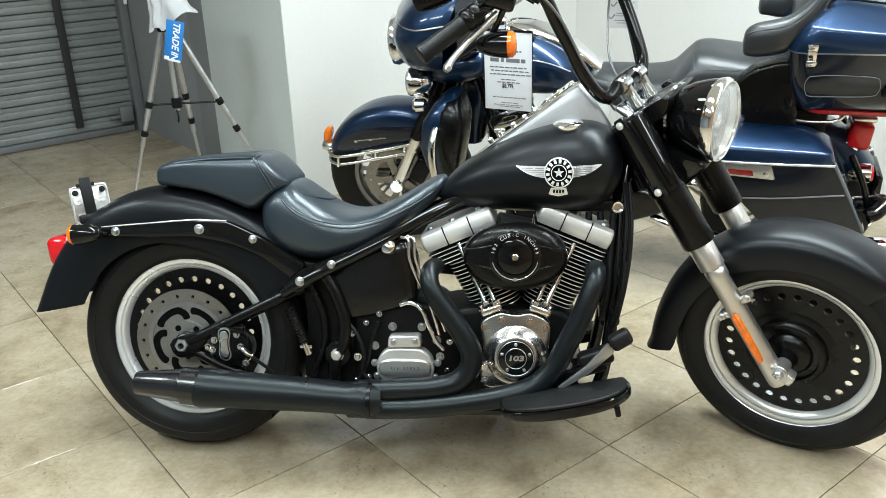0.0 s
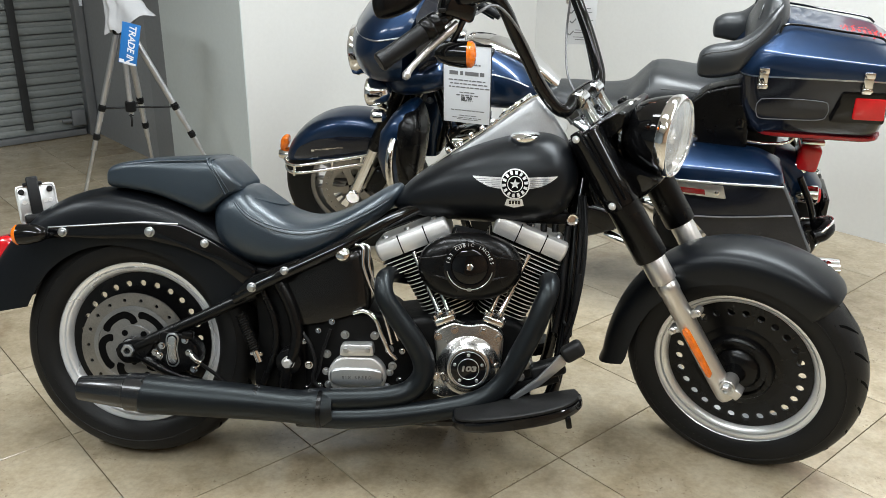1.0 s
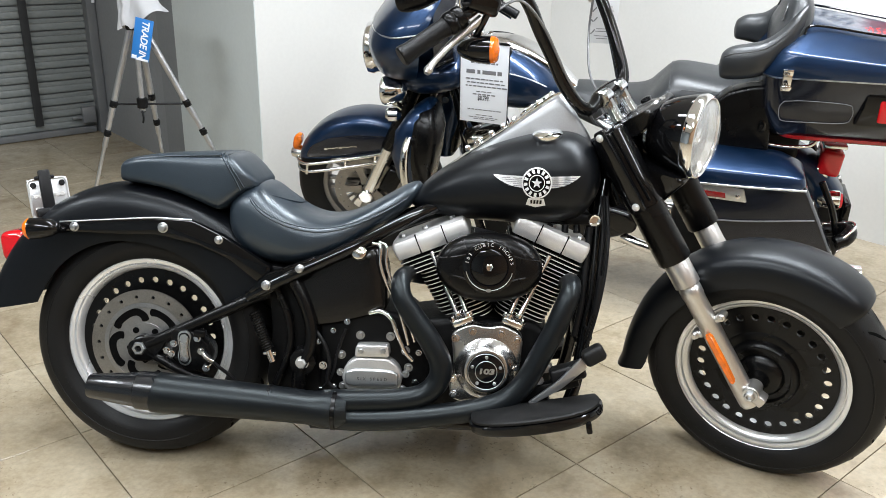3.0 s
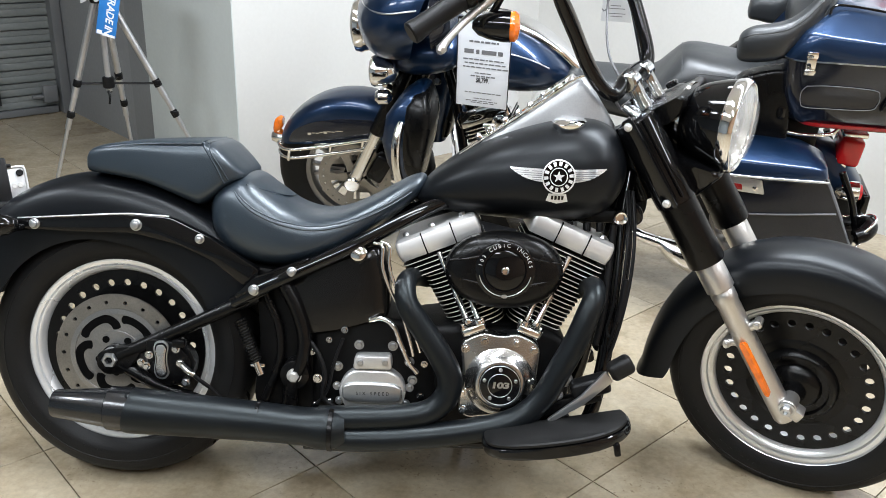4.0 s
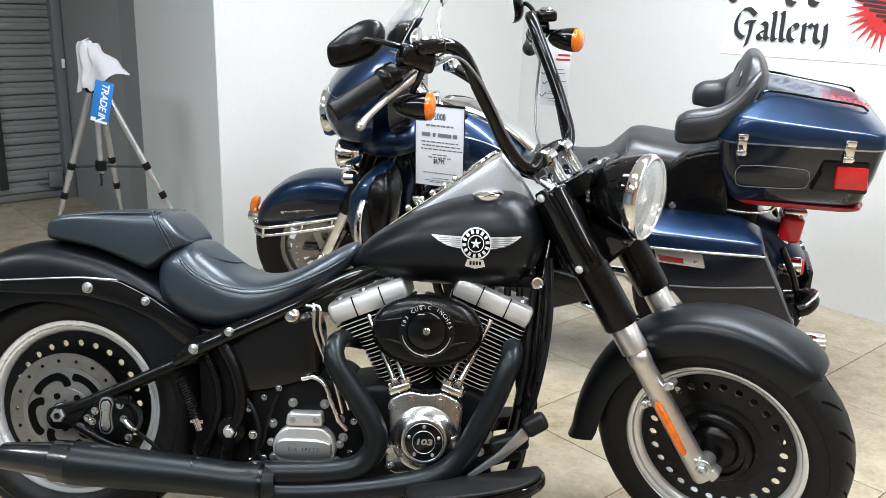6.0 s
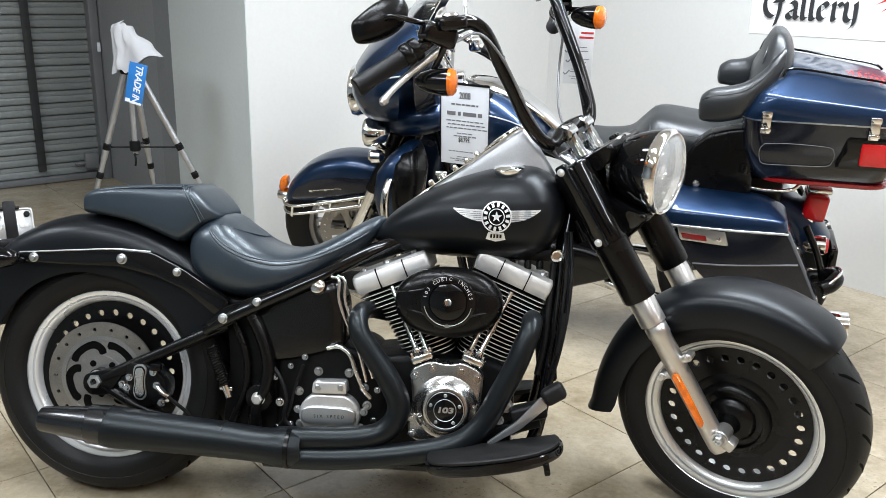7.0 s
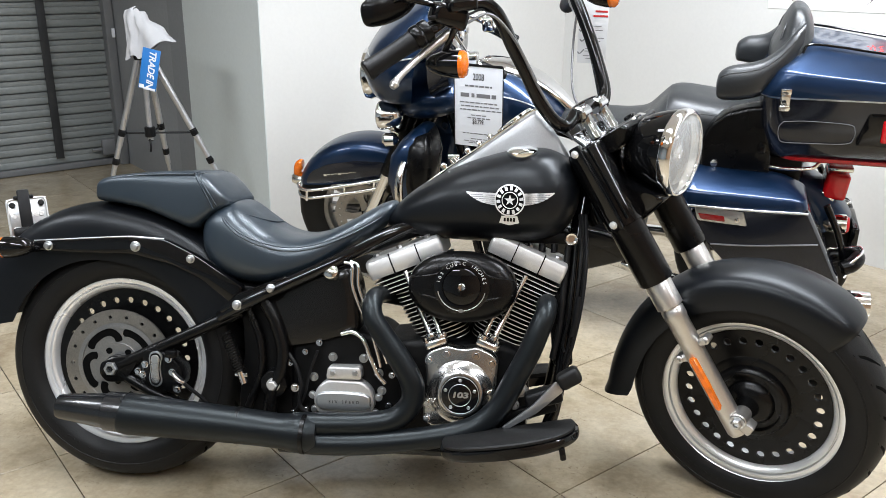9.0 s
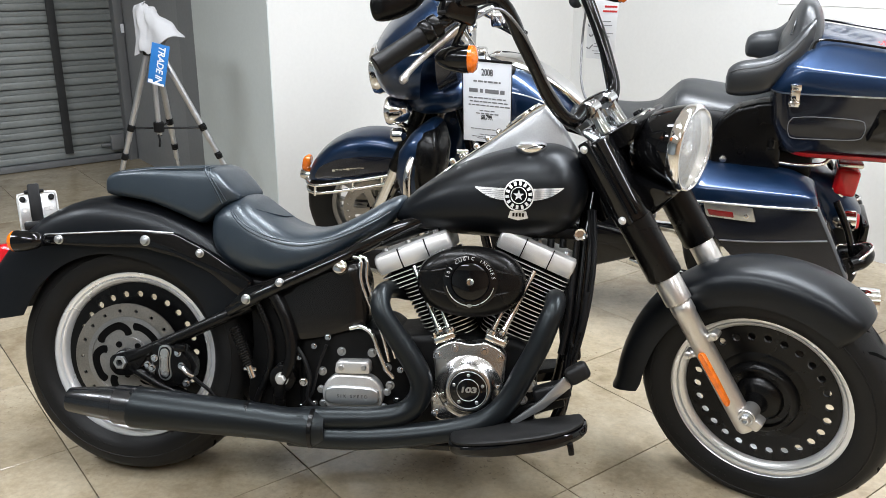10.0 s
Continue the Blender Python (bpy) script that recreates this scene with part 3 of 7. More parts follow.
BADGEM = mat("satin_badge_metal", (0.66, 0.66, 0.66), 0.36, 0.45, 0.06, 20, fine=0.05)
FINEDGE = mat("polished_fin_edge", (0.74, 0.73, 0.71), 0.3, 0.6, 0.08, 20, fine=0.06)
# flat black that stands for the shade inside grooves, slots, holes and joints
RECESSB = mat("recess_shade_black", (0.002, 0.002, 0.002), 0.8, 0, 0.1, 10, spec=0.05)


def disc_wheel(name, c, hw, nholes, xf=None, dh=0.0205):
    """Polished rim round a black disc with a ring of holes."""
    bm = B()
    o = hw
    lathe(bm, [(0.231, -o), (0.2325, -o + 0.003), (0.229, -o + 0.007), (0.221, -o + 0.006), (0.214, -o + 0.009), (0.2125, -o + 0.019), (0.2105, -o + 0.019), (0.2090, -o + 0.011), (0.202, -o + 0.014), (0.1965, -o + 0.023), (0.193, -o + 0.030), (0.193, o - 0.024), (0.209, o - 0.013), (0.228, o - 0.012), (0.231, o)], c, (0, 1, 0), 112, cap=False)
    # same metal on both wheels; the rear one takes the lit copy
    w = part(name, bm, ALU if xf else RIMLIT, cr, "polished aluminium disc wheel rim", xf)
    bm = B()
    holed_ring(bm, c, 0.12, 0.1935, 0.164, nholes, dh, -o + 0.026, -o + 0.034, phase=0.3)
    lathe(bm, [(0.121, -o + 0.0262), (0.112, -o + 0.022), (0.09, -o + 0.021), (0.086, -o + 0.03), (0.04, -o + 0.03)], c, (0, 1, 0), 72, cap=False)
    part("disc", bm, SATINB, w, "satin black wheel disc with round holes", xf)
    return w


# rear wheel
rwheel = disc_wheel("rear_wheel", RC, 0.083, 26, None, 0.017)
tyre(rwheel, RC, 0.327, 0.100, 0.232, 26)
bm = B()
holed_ring(bm, RC, 0.104, 0.147, 0.128, 18, 0.0095, -0.112, -0.106, k=3)
rotor = part("brake_disc", bm, STEEL, cr, "drilled steel rear brake disc")
bm = B()
lathe(bm, [(0.112, -0.1135), (0.100, -0.1145), (0.100, -0.108), (0.113, -0.108)], RC, (0, 1, 0), 72, cap=False)
lathe(bm, [(0.101, -0.112), (0.101, -0.108)], RC, (0, 1, 0), 56)
lathe(bm, [(0.058, -0.115), (0.058, -0.105)], RC, (0, 1, 0), 48)
part("rotor_carrier", bm, CARRM, rotor, "slotted silver disc carrier")
# nothing is cut through: black strips and discs paint the shaded openings
for i in range(5):
    a0 = 2 * math.pi * i / 5 + 0.3
    bm = B()
    path = spline([(RC.x + r * math.cos(a0 + w), RC.z + r * math.sin(a0 + w)) for r, w in ((0.062, -0.02), (0.076, 0.06), (0.088, 0.25), (0.091, 0.50), (0.091, 0.85), (0.087, 1.12))], 6)
    rings = []
    for k, q in enumerate(path):
        d = Vector(path[min(k + 1, len(path) - 1)]) - Vector(path[max(k - 1, 0)])
        nrm = Vector((-d.y, d.x)).normalized() * (0.0100 if 0 < k < len(path) - 1 else 0.004)
        rings.append([(q[0] + nrm.x * c, y, q[1] + nrm.y * c) for c, y in ((1, -0.1128), (-1, -0.1128), (-1, -0.110), (1, -0.110))])
    ring_loft(bm, rings)
    part("carrier_slot", bm, RECESSB, rotor, "curved slot drawn as a strip of black shade")
for i in range(5):
    a = 2 * math.pi * i / 5 + 0.9
    bm = B()
    lathe(bm, [(0.0085, -0.1165), (0.0085, -0.1150)], RC + Vector((0.044 * math.cos(a), 0, 0.044 * math.sin(a))), (0, 1, 0), 14)
    part("rotor_hole", bm, RECESSB, rotor)
bm = B()
lathe(bm, [(0.029, -0.112), (0.029, -0.134), (0.025, -0.138)], RC, (0, 1, 0), 32)
part("axle_boss", bm, SATINB, cr)
bm = B()
lathe(bm, [(0.026, -0.138), (0.026, -0.142), (0.0225, -0.143), (0.0225, -0.150), (0.020, -0.153)], RC, (0, 1, 0), 32)
lathe(bm, [(0.0185, -0.152), (0.0185, -0.162), (0.016, -0.165), (0.0095, -0.165), (0.0090, -0.154), (0.001, -0.154)], RC, (0, 1, 0), 6)
part("axle_nut", bm, CHROMES, cr, "hollow hexagon axle nut")

# swing arm, caliper
bm = B()
tube(bm, [(0.02, -0.142, 0.335), (0.16, -0.142, 0.402), (0.345, -0.142, 0.492)], 0.0165, smooth=False)
tube(bm, [(0.02, -0.140, 0.312), (0.10, -0.140, 0.268), (0.24, -0.140, 0.215), (0.42, -0.13, 0.20)], 0.0155, smooth=False)
prism(bm, rounded([(-0.030, 0.342), (0.015, 0.356), (0.075, 0.364), (0.065, 0.335), (0.032, 0.292), (-0.015, 0.290), (-0.034, 0.312)], 0.012), -0.155, -0.122, 0.003)
part("swing_arm", bm, SATINB, cr)
bm = B()
prism(bm, rounded([(0.085, 0.385), (0.155, 0.378), (0.195, 0.335), (0.19, 0.285), (0.13, 0.265), (0.09, 0.30)], 0.02), -0.162, -0.10, 0.006)
box(bm, (0.165, -0.16, 0.375), (0.03, 0.02, 0.02), None, 0.004)
cal = part("brake_caliper", bm, SATINB, cr, "black rear brake caliper")
kidney = rounded([(-0.014, 0.044), (0.008, 0.047), (0.019, 0.034), (0.013, 0.010), (0.014, -0.014), (0.019, -0.034), (0.006, -0.049), (-0.013, -0.044), (-0.019, -0.024), (-0.013, 0.0), (-0.019, 0.024)], 0.012)
for name, k, y, m in (("cover", 1.0, -0.1665, CHROMES), ("cover_groove", 0.84, -0.1675, GLOSSB), ("insert", 0.68, -0.1690, BRUSH)):
    bm = B()
    prism(bm, [(0.124 + x * k, 0.335 + z * (1 - 0.6 * (1 - k))) for x, z in kidney], y, -0.160, 0.0012)
    part(name, bm, m, cal, "kidney-shaped satin chrome caliper cover" if k == 1.0 else "")
bm = B()
tube(bm, [(0.17, -0.165, 0.33), (0.19, -0.17, 0.315), (0.205, -0.165, 0.295), (0.24, -0.15, 0.26), (0.27, -0.14, 0.22)], 0.005, 10)
part("brake_hose", bm, BLACKPL, cr)
bm = B()
tube(bm, [(0.172, -0.17, 0.326), (0.186, -0.172, 0.312), (0.20, -0.168, 0.303)], 0.006, 10)
part("hose_fitting", bm, CHROME, cr)
for x, y, z in ((0.168, -0.163, 0.328), (0.075, -0.158, 0.325), (0.18, -0.163, 0.283), (0.158, -0.163, 0.362), (0.095, -0.161, 0.345), (0.088, -0.160, 0.318)):
    bm = B()
    hexbolt(bm, (x, y, z), SIDE, 0.007)
    part("bolt", bm, CHROME, cr)

# rear fender
prof = [(-0.119, -0.150), (-0.122, -0.125), (-0.121, -0.08), (-0.116, -0.048), (-0.104, -0.026), (-0.082, -0.012), (-0.045, -0.003), (0, 0)]
prof = [tuple(p) for p in spline(prof + [(-y, d) for y, d in reversed(prof[:-1])], 2)]
bm = B()
arc_shell(bm, RC, [(179, 0.492, 1.0), (172, 0.474, 1.0), (165, 0.461, 1.0), (155, 0.455, 1.0), (135, 0.452, 1), (110, 0.440, 1), (85, 0.420, 1), (60, 0.412, 1), (40, 0.408, 1), (28, 0.40, 1)], prof, 0.004, 60)
tail = {v for v in bm.verts if v.co.x < -0.1}
cutting = list(tail) + [e for e in bm.edges if all(v in tail for v in e.verts)] + [f for f in bm.faces if all(v in tail for v in f.verts)]
bmesh.ops.bisect_plane(bm, geom=cutting, plane_co=Vector((-0.271, 0, 0.434)), plane_no=Vector((0.19, 0, -1)), clear_outer=True)
part("rear_fender", bm, MATTE, cr, "matte black steel rear fender")
bm = B()
prism(bm, rounded([(-0.205, 0.652), (0.042, 0.671), (0.148, 0.668), (0.225, 0.632), (0.352, 0.552), (0.318, 0.510), (0.235, 0.573), (0.162, 0.605), (0.057, 0.628), (-0.08, 0.626), (-0.208, 0.629)], 0.014), -0.150, -0.122, 0.005)
part("fender_strut", bm, GLOSSB, cr, "gloss black fender strut")
bm = B()
tube(bm, [(-0.205, -0.146, 0.653), (-0.087, -0.146, 0.6625), (0.042, -0.146, 0.672), (0.10, -0.146, 0.671), (0.142, -0.146, 0.670)], 0.0022, 8)
part("fender_trim", bm, CHROMES, cr, "thin chrome trim line")
for x, z, r in ((-0.165, 0.642, 0.0095), (0.068, 0.648, 0.0105), (0.213, 0.621, 0.0085), (0.429, 0.557, 0.0095), (0.342, 0.512, 0.0098)):
    bm = B()
    capbolt(bm, (x, -0.149 if x < 0.3 else -0.172, z), SIDE, r, 0.012)
    part("bolt", bm, CHROMES, cr, "bright cap bolt")
bm = B()
hexbolt(bm, (0.434, -0.166, 0.310), SIDE, 0.0128, 0.016)
part("bolt", bm, GEARM, cr, "large bright pivot bolt")
# inner fender and frame side plates
bm = B()
prism(bm, rounded([(0.30, 0.56), (0.40, 0.55), (0.50, 0.52), (0.54, 0.30), (0.54, 0.15), (0.37, 0.15), (0.33, 0.24), (0.345, 0.38), (0.34, 0.47)], 0.02), -0.125, 0.125, 0.006)
part("frame_block", bm, ENGB, cr)
bm = B()
tube(bm, [(0.40, -0.150, 0.535), (0.435, -0.152, 0.47), (0.455, -0.154, 0.40), (0.45, -0.156, 0.34), (0.43, -0.156, 0.29), (0.42, -0.15, 0.22)], 0.017)
tube(bm, [(0.36, -0.135, 0.50), (0.392, -0.138, 0.42), (0.395, -0.138, 0.34), (0.36, -0.135, 0.24)], 0.010)
prism(bm, oval(0.434, 0.310, 0.034, 0.036), -0.166, -0.12, 0.004)
part("frame_side", bm, SATINB, cr)
bm = B()
tube(bm, [(0.29, -0.150, 0.475), (0.36, -0.160, 0.514), (0.44, -0.160, 0.555), (0.58, -0.140, 0.625), (0.72, -0.10, 0.70), (0.80, -0.06, 0.73)], 0.0165)
prism(bm, rounded([(0.29, 0.492), (0.34, 0.54), (0.47, 0.592), (0.46, 0.553), (0.40, 0.518), (0.33, 0.478)], 0.012), -0.168, -0.14, 0.004)
part("seat_rail", bm, GLOSSB, cr, "gloss black frame tube under the seat")
# spring-shaped hanger ahead of the rear tyre
bm = B()
p0, p1 = Vector((0.303, -0.148, 0.435)), Vector((0.342, -0.150, 0.335))
cyl(bm, p0, p1, 0.011)
pts = []
x, y, d = frame_of(p1 - p0)
for i in range(16 * 9 + 1):
    a = 2 * math.pi * i / 9
    pts.append(p0 + (p1 - p0) * (i / 144) + (x * math.cos(a) + y * math.sin(a)) * 0.013)
tube(bm, pts, 0.0028, 6, 1, smooth=False)
part("coil_sleeve", bm, SATINB, cr)
bm = B()
cyl(bm, p1, p1 + (p1 - p0).normalized() * 0.032, 0.0095, n=16)
box(bm, p1 + Vector((0.004, 0, -0.008)), (0.034, 0.012, 0.010), None, 0.002)
part("coil_end", bm, CHROME, cr)

# rear lamps and the plate bracket
bm = B()
lathe(bm, [(0.006, -0.076), (0.014, -0.071), (0.022, -0.054), (0.027, -0.028), (0.028, -0.008), (0.028, 0.0)], (-0.266, -0.175, 0.636), (-1, 0, -0.08), 28)
cyl(bm, (-0.205, -0.165, 0.633), (-0.19, -0.135, 0.633), 0.009, n=12)
ts = part("turn_signal", bm, GLOSSB, cr, "gloss black bullet turn signal")
bm = B()
lathe(bm, [(0.0272, 0.0), (0.0272, 0.006), (0.022, 0.013), (0.001, 0.016)], (-0.266, -0.175, 0.636), (-1, 0, -0.08), 28)
part("lens", bm, ORANGE, ts, "orange lens")
bm = B()
lathe(bm, [(0.006, -0.076), (0.014, -0.071), (0.022, -0.054), (0.027, -0.028), (0.028, -0.008), (0.028, 0.0)], (-0.266, 0.175, 0.636), (-1, 0, -0.08), 28)
cyl(bm, (-0.205, 0.165, 0.633), (-0.19, 0.135, 0.633), 0.009, n=12)
ts = part("turn_signal", bm, GLOSSB, cr, "gloss black bullet turn signal")
bm = B()
lathe(bm, [(0.0272, 0.0), (0.0272, 0.006), (0.022, 0.013), (0.001, 0.016)], (-0.266, 0.175, 0.636), (-1, 0, -0.08), 28)
part("lens", bm, ORANGE, ts, "orange lens")
bm = B()
box(bm, (-0.384, 0, 0.568), (0.078, 0.12, 0.084), Matrix.Rotation(radians(-8), 3, "Y"), 0.022, 4)
part("tail_light", bm, REDL, cr, "red tail light lens")
bm = B()
box(bm, (-0.350, 0, 0.590), (0.08, 0.10, 0.05), Matrix.Rotation(radians(-8), 3, "Y"), 0.012, 3)
part("tail_light_mount", bm, GLOSSB, cr)
PLM = Matrix.Translation((-0.290, -0.03, 0.702)) @ Matrix.Rotation(radians(-60), 4, "Z") @ Matrix.Rotation(radians(-8), 4, "Y") @ Matrix.Rotation(radians(7), 4, "X")
bm = B()
box(bm, (0, 0, 0), (0.004, 0.098, 0.105), None, 0.0015)
plate = part("plate_bracket", bm, CHROMES, cr, "bare metal number plate holder", PLM)
bm = B()
rim = rounded([(-0.048, -0.051), (0.048, -0.051), (0.048, 0.051), (-0.048, 0.051)], 0.012, 4)
tube(bm, [(0.002, y, z) for y, z in rim + rim[:1]], 0.0032, 8, 1, smooth=False)
part("plate_edge", bm, GEARM, plate, "pale raised edge", PLM)
for y in (-0.036, 0.036):
    bm = B()
    cyl(bm, (0.002, y, 0.036), (0.012, y, 0.036), 0.008, n=14, bev=0.002)
    part("plate_bolt", bm, BLACKPL, plate, "", PLM)
for i in (-1, 1):
    for j in (-1.1, -0.68, 0.68, 1.1):
        bm = B()
        cyl(bm, (0.002, 0.030 * j, 0.018 * i - 0.012), (0.005, 0.030 * j, 0.018 * i - 0.012), 0.0065, n=14, bev=0.001)
        part("plate_stud", bm, GEARM, plate, "", PLM)
bm = B()
box(bm, (0.016, -0.005, 0.01), (0.02, 0.03, 0.13), None, 0.005)
box(bm, (0.03, -0.005, -0.04), (0.05, 0.07, 0.025), None, 0.006)
box(bm, (0.006, -0.005, 0.055), (0.014, 0.05, 0.01), None, 0.003)
part("plate_clamp", bm, BLACKPL, plate, "", PLM)

# seats
bm = B()
stations(bm, [(-0.074, 0.05, 0.764, 0.784, 3), (-0.069, 0.080, 0.757, 0.804, 3.6), (-0.052, 0.094, 0.754, 0.818, 4.2), (0.0, 0.108, 0.750, 0.828, 5.5), (0.07, 0.118, 0.737, 0.835, 5.5), (0.14, 0.125, 0.712, 0.839, 5.5), (0.19, 0.128, 0.692, 0.842, 5.5), (0.212, 0.129, 0.695, 0.842, 5.5), (0.238, 0.129, 0.715, 0.835, 5.5), (0.260, 0.126, 0.734, 0.816, 5), (0.281, 0.117, 0.746, 0.794, 4.2), (0.297, 0.10, 0.754, 0.776, 3.6), (0.302, 0.08, 0.760, 0.768, 3)], 72, 6)
pill = part("pillion_seat", bm, LEATHER, cr, "black leather passenger pad")
bm = B()
tube(bm, [(0.212, 0.09, 0.840), (0.212, -0.095, 0.840), (0.216, -0.118, 0.836), (0.224, -0.128, 0.822), (0.246, -0.1305, 0.785), (0.264, -0.128, 0.748)], 0.0024, 8)
tube(bm, [(0.226, 0.09, 0.8375), (0.226, -0.095, 0.8375), (0.229, -0.117, 0.833), (0.236, -0.1285, 0.815), (0.255, -0.1285, 0.785), (0.272, -0.1235, 0.755)], 0.0020, 8)
tube(bm, [(-0.058, -0.075, 0.806), (-0.035, -0.088, 0.814), (0.0, -0.098, 0.821), (0.07, -0.108, 0.829), (0.14, -0.115, 0.833), (0.212, -0.118, 0.836)], 0.0024, 8)
part("seam", bm, LEATHER, pill, "raised stitched seam")
SEAT = [(0.215, 0.06, 0.655, 0.705, 2.4), (0.235, 0.115, 0.612, 0.738, 2.6), (0.27, 0.140, 0.575, 0.762, 2.8), (0.31, 0.150, 0.557, 0.765, 3), (0.355, 0.153, 0.549, 0.735, 3), (0.41, 0.152, 0.550, 0.698, 3), (0.47, 0.146, 0.567, 0.682, 2.8), (0.53, 0.135, 0.592, 0.690, 2.7), (0.585, 0.118, 0.628, 0.714, 2.6), (0.635, 0.100, 0.664, 0.742, 2.5), (0.68, 0.080, 0.700, 0.768, 2.4), (0.71, 0.058, 0.728, 0.778, 2.3), (0.722, 0.03, 0.745, 0.772, 2.2)]


def seat_row(x):
    i = next(k for k in range(len(SEAT) - 1) if SEAT[k + 1][0] >= x)
    f = (x - SEAT[i][0]) / (SEAT[i + 1][0] - SEAT[i][0])
    return [p + (q - p) * f for p, q in zip(SEAT[i], SEAT[i + 1])]


def seat_side(x, z):
    _, w, z0, z1, e = seat_row(x)
    k = min(1.0, abs((2 * z - z0 - z1) / (z1 - z0)))
    return (x, -w * (1 - k**e) ** (1 / e), z)


def seat_top(x, y):
    _, w, z0, z1, e = seat_row(x)
    return (x, y, (z0 + z1) / 2 + (z1 - z0) / 2 * (1 - min(1.0, abs(y / w)) ** e) ** (1 / e))


bm = B()
stations(bm, SEAT, 56, 6)
seat = part("rider_seat", bm, LEATHER, cr, "black leather rider seat")
for off, r in ((0.0, 0.0030), (0.0075, 0.0016)):
    bm = B()
    tube(bm, [seat_side(x, z + off) for x, z in ((0.277, 0.750), (0.290, 0.728), (0.312, 0.705), (0.345, 0.682), (0.40, 0.660), (0.47, 0.650), (0.54, 0.662), (0.60, 0.686), (0.65, 0.712), (0.69, 0.738))], r, 8)
    part("seam", bm, LEATHER, seat, "raised stitched seam")
bm = B()
tube(bm, [seat_top(x, y) for x, y in ((0.312, -0.115), (0.345, -0.095), (0.375, -0.055), (0.392, 0.0), (0.395, 0.06))], 0.0018, 8)
part("seam", bm, LEATHER, seat, "raised stitched seam")

# tank
TANK = [(0.695, 0.035, 0.718, 0.738, 2.0), (0.715, 0.065, 0.706, 0.760, 2.1), (0.75, 0.098, 0.695, 0.795, 2.2), (0.81, 0.132, 0.688, 0.838, 2.3), (0.88, 0.160, 0.683, 0.875, 2.4), (0.96, 0.178, 0.680, 0.906, 2.4), (1.04, 0.187, 0.680, 0.926, 2.5), (1.10, 0.183, 0.687, 0.928, 2.5), (1.14, 0.168, 0.702, 0.915, 2.4), (1.165, 0.142, 0.728, 0.892, 2.3), (1.182, 0.10, 0.76, 0.855, 2.2), (1.19, 0.05, 0.785, 0.83, 2)]
bm = B()
stations(bm, TANK, 64, 8)
tank = part("fuel_tank", bm, MATTE, cr, "matte black teardrop fuel tank")
# the console between the tank halves
bm = B()
stations(bm, [(0.775, 0.030, 0.76, 0.802, 3), (0.80, 0.042, 0.78, 0.826, 4), (0.855, 0.052, 0.81, 0.866, 4.5), (0.93, 0.060, 0.84, 0.918, 5), (1.00, 0.068, 0.86, 0.970, 5), (1.055, 0.072, 0.87, 1.010, 5), (1.078, 0.073, 0.87, 1.020, 4.5), (1.10, 0.072, 0.87, 0.998, 4.5), (1.13, 0.068, 0.87, 0.955, 4), (1.155, 0.055, 0.87, 0.918, 3.5), (1.165, 0.03, 0.87, 0.90, 2.5)], 40, 6)
con = part("console", bm, CONSM, tank, "satin silver tank console")
bm = B()
lathe(bm, [(0.050, 0), (0.053, 0.006), (0.052, 0.013), (0.046, 0.015), (0.044, 0.010), (0.001, 0.010)], (1.025, -0.005, 0.984), (-0.60, 0, 0.80), 40)
part("gauge_bezel", bm, CHROME, con, "chrome gauge bezel")
bm = B()
lathe(bm, [(0.012, 0), (0.012, 0.016), (0.008, 0.02)], (0.875, -0.02, 0.878), (-0.58, 0, 0.82), 20)
part("ignition_switch", bm, CHROME, con)
bm = B()
box(bm, (0.866, -0.02, 0.896), (0.03, 0.012, 0.012), None, 0.003)
part("switch_lever", bm, CHROME, con)
for x, z in ((0.845, 0.868), (0.905, 0.908), (0.935, 0.927), (0.962, 0.945)):
    bm = B()
    lathe(bm, [(0.008, -0.004), (0.008, 0.008), (0.004, 0.012)], (x, -0.040, z), (-0.58, -0.2, 0.82), 16)
    part("console_button", bm, CHROME, con)
for s in (-1, 1):
    bm = B()
    tube(bm, [(0.80, s * 0.036, 0.827), (0.855, s * 0.046, 0.867), (0.93, s * 0.054, 0.919), (1.00, s * 0.061, 0.971), (1.055, s * 0.064, 1.011), (1.076, s * 0.064, 1.019)], 0.0032, 8)
    part("console_trim", bm, CHROME, con, "thin chrome edge strip")
bm = B()
lathe(bm, [(0.034, -0.006), (0.038, 0.003), (0.038, 0.009), (0.032, 0.014), (0.012, 0.016)], (1.043, -0.116, 0.908), (-0.08, -0.25, 1), 40)
part("fuel_cap", bm, CHROME, tank, "chrome fuel cap")

# winged tank badge, drawn as plain shapes
def on_tank(x, z, lift=0.0):
    """Place on the tank's right flank."""
    rows = spline([(*r, 0.0) for r in TANK], 10)
    r = min(rows, key=lambda q: abs(q[0] - x))
    _, w, zb, zt, e, _ = r
    q = min(0.999, abs((z - (zt + zb) / 2) / ((zt - zb) / 2)))
    return Vector((x, -w * (1 - q**e) ** (1 / e) - lift, z))


def badge_sheet(bm, poly, lift, th=0.0025):
    prism(bm, poly, 0, 1, to=lambda x, y, z: on_tank(x, z, lift + th * y))


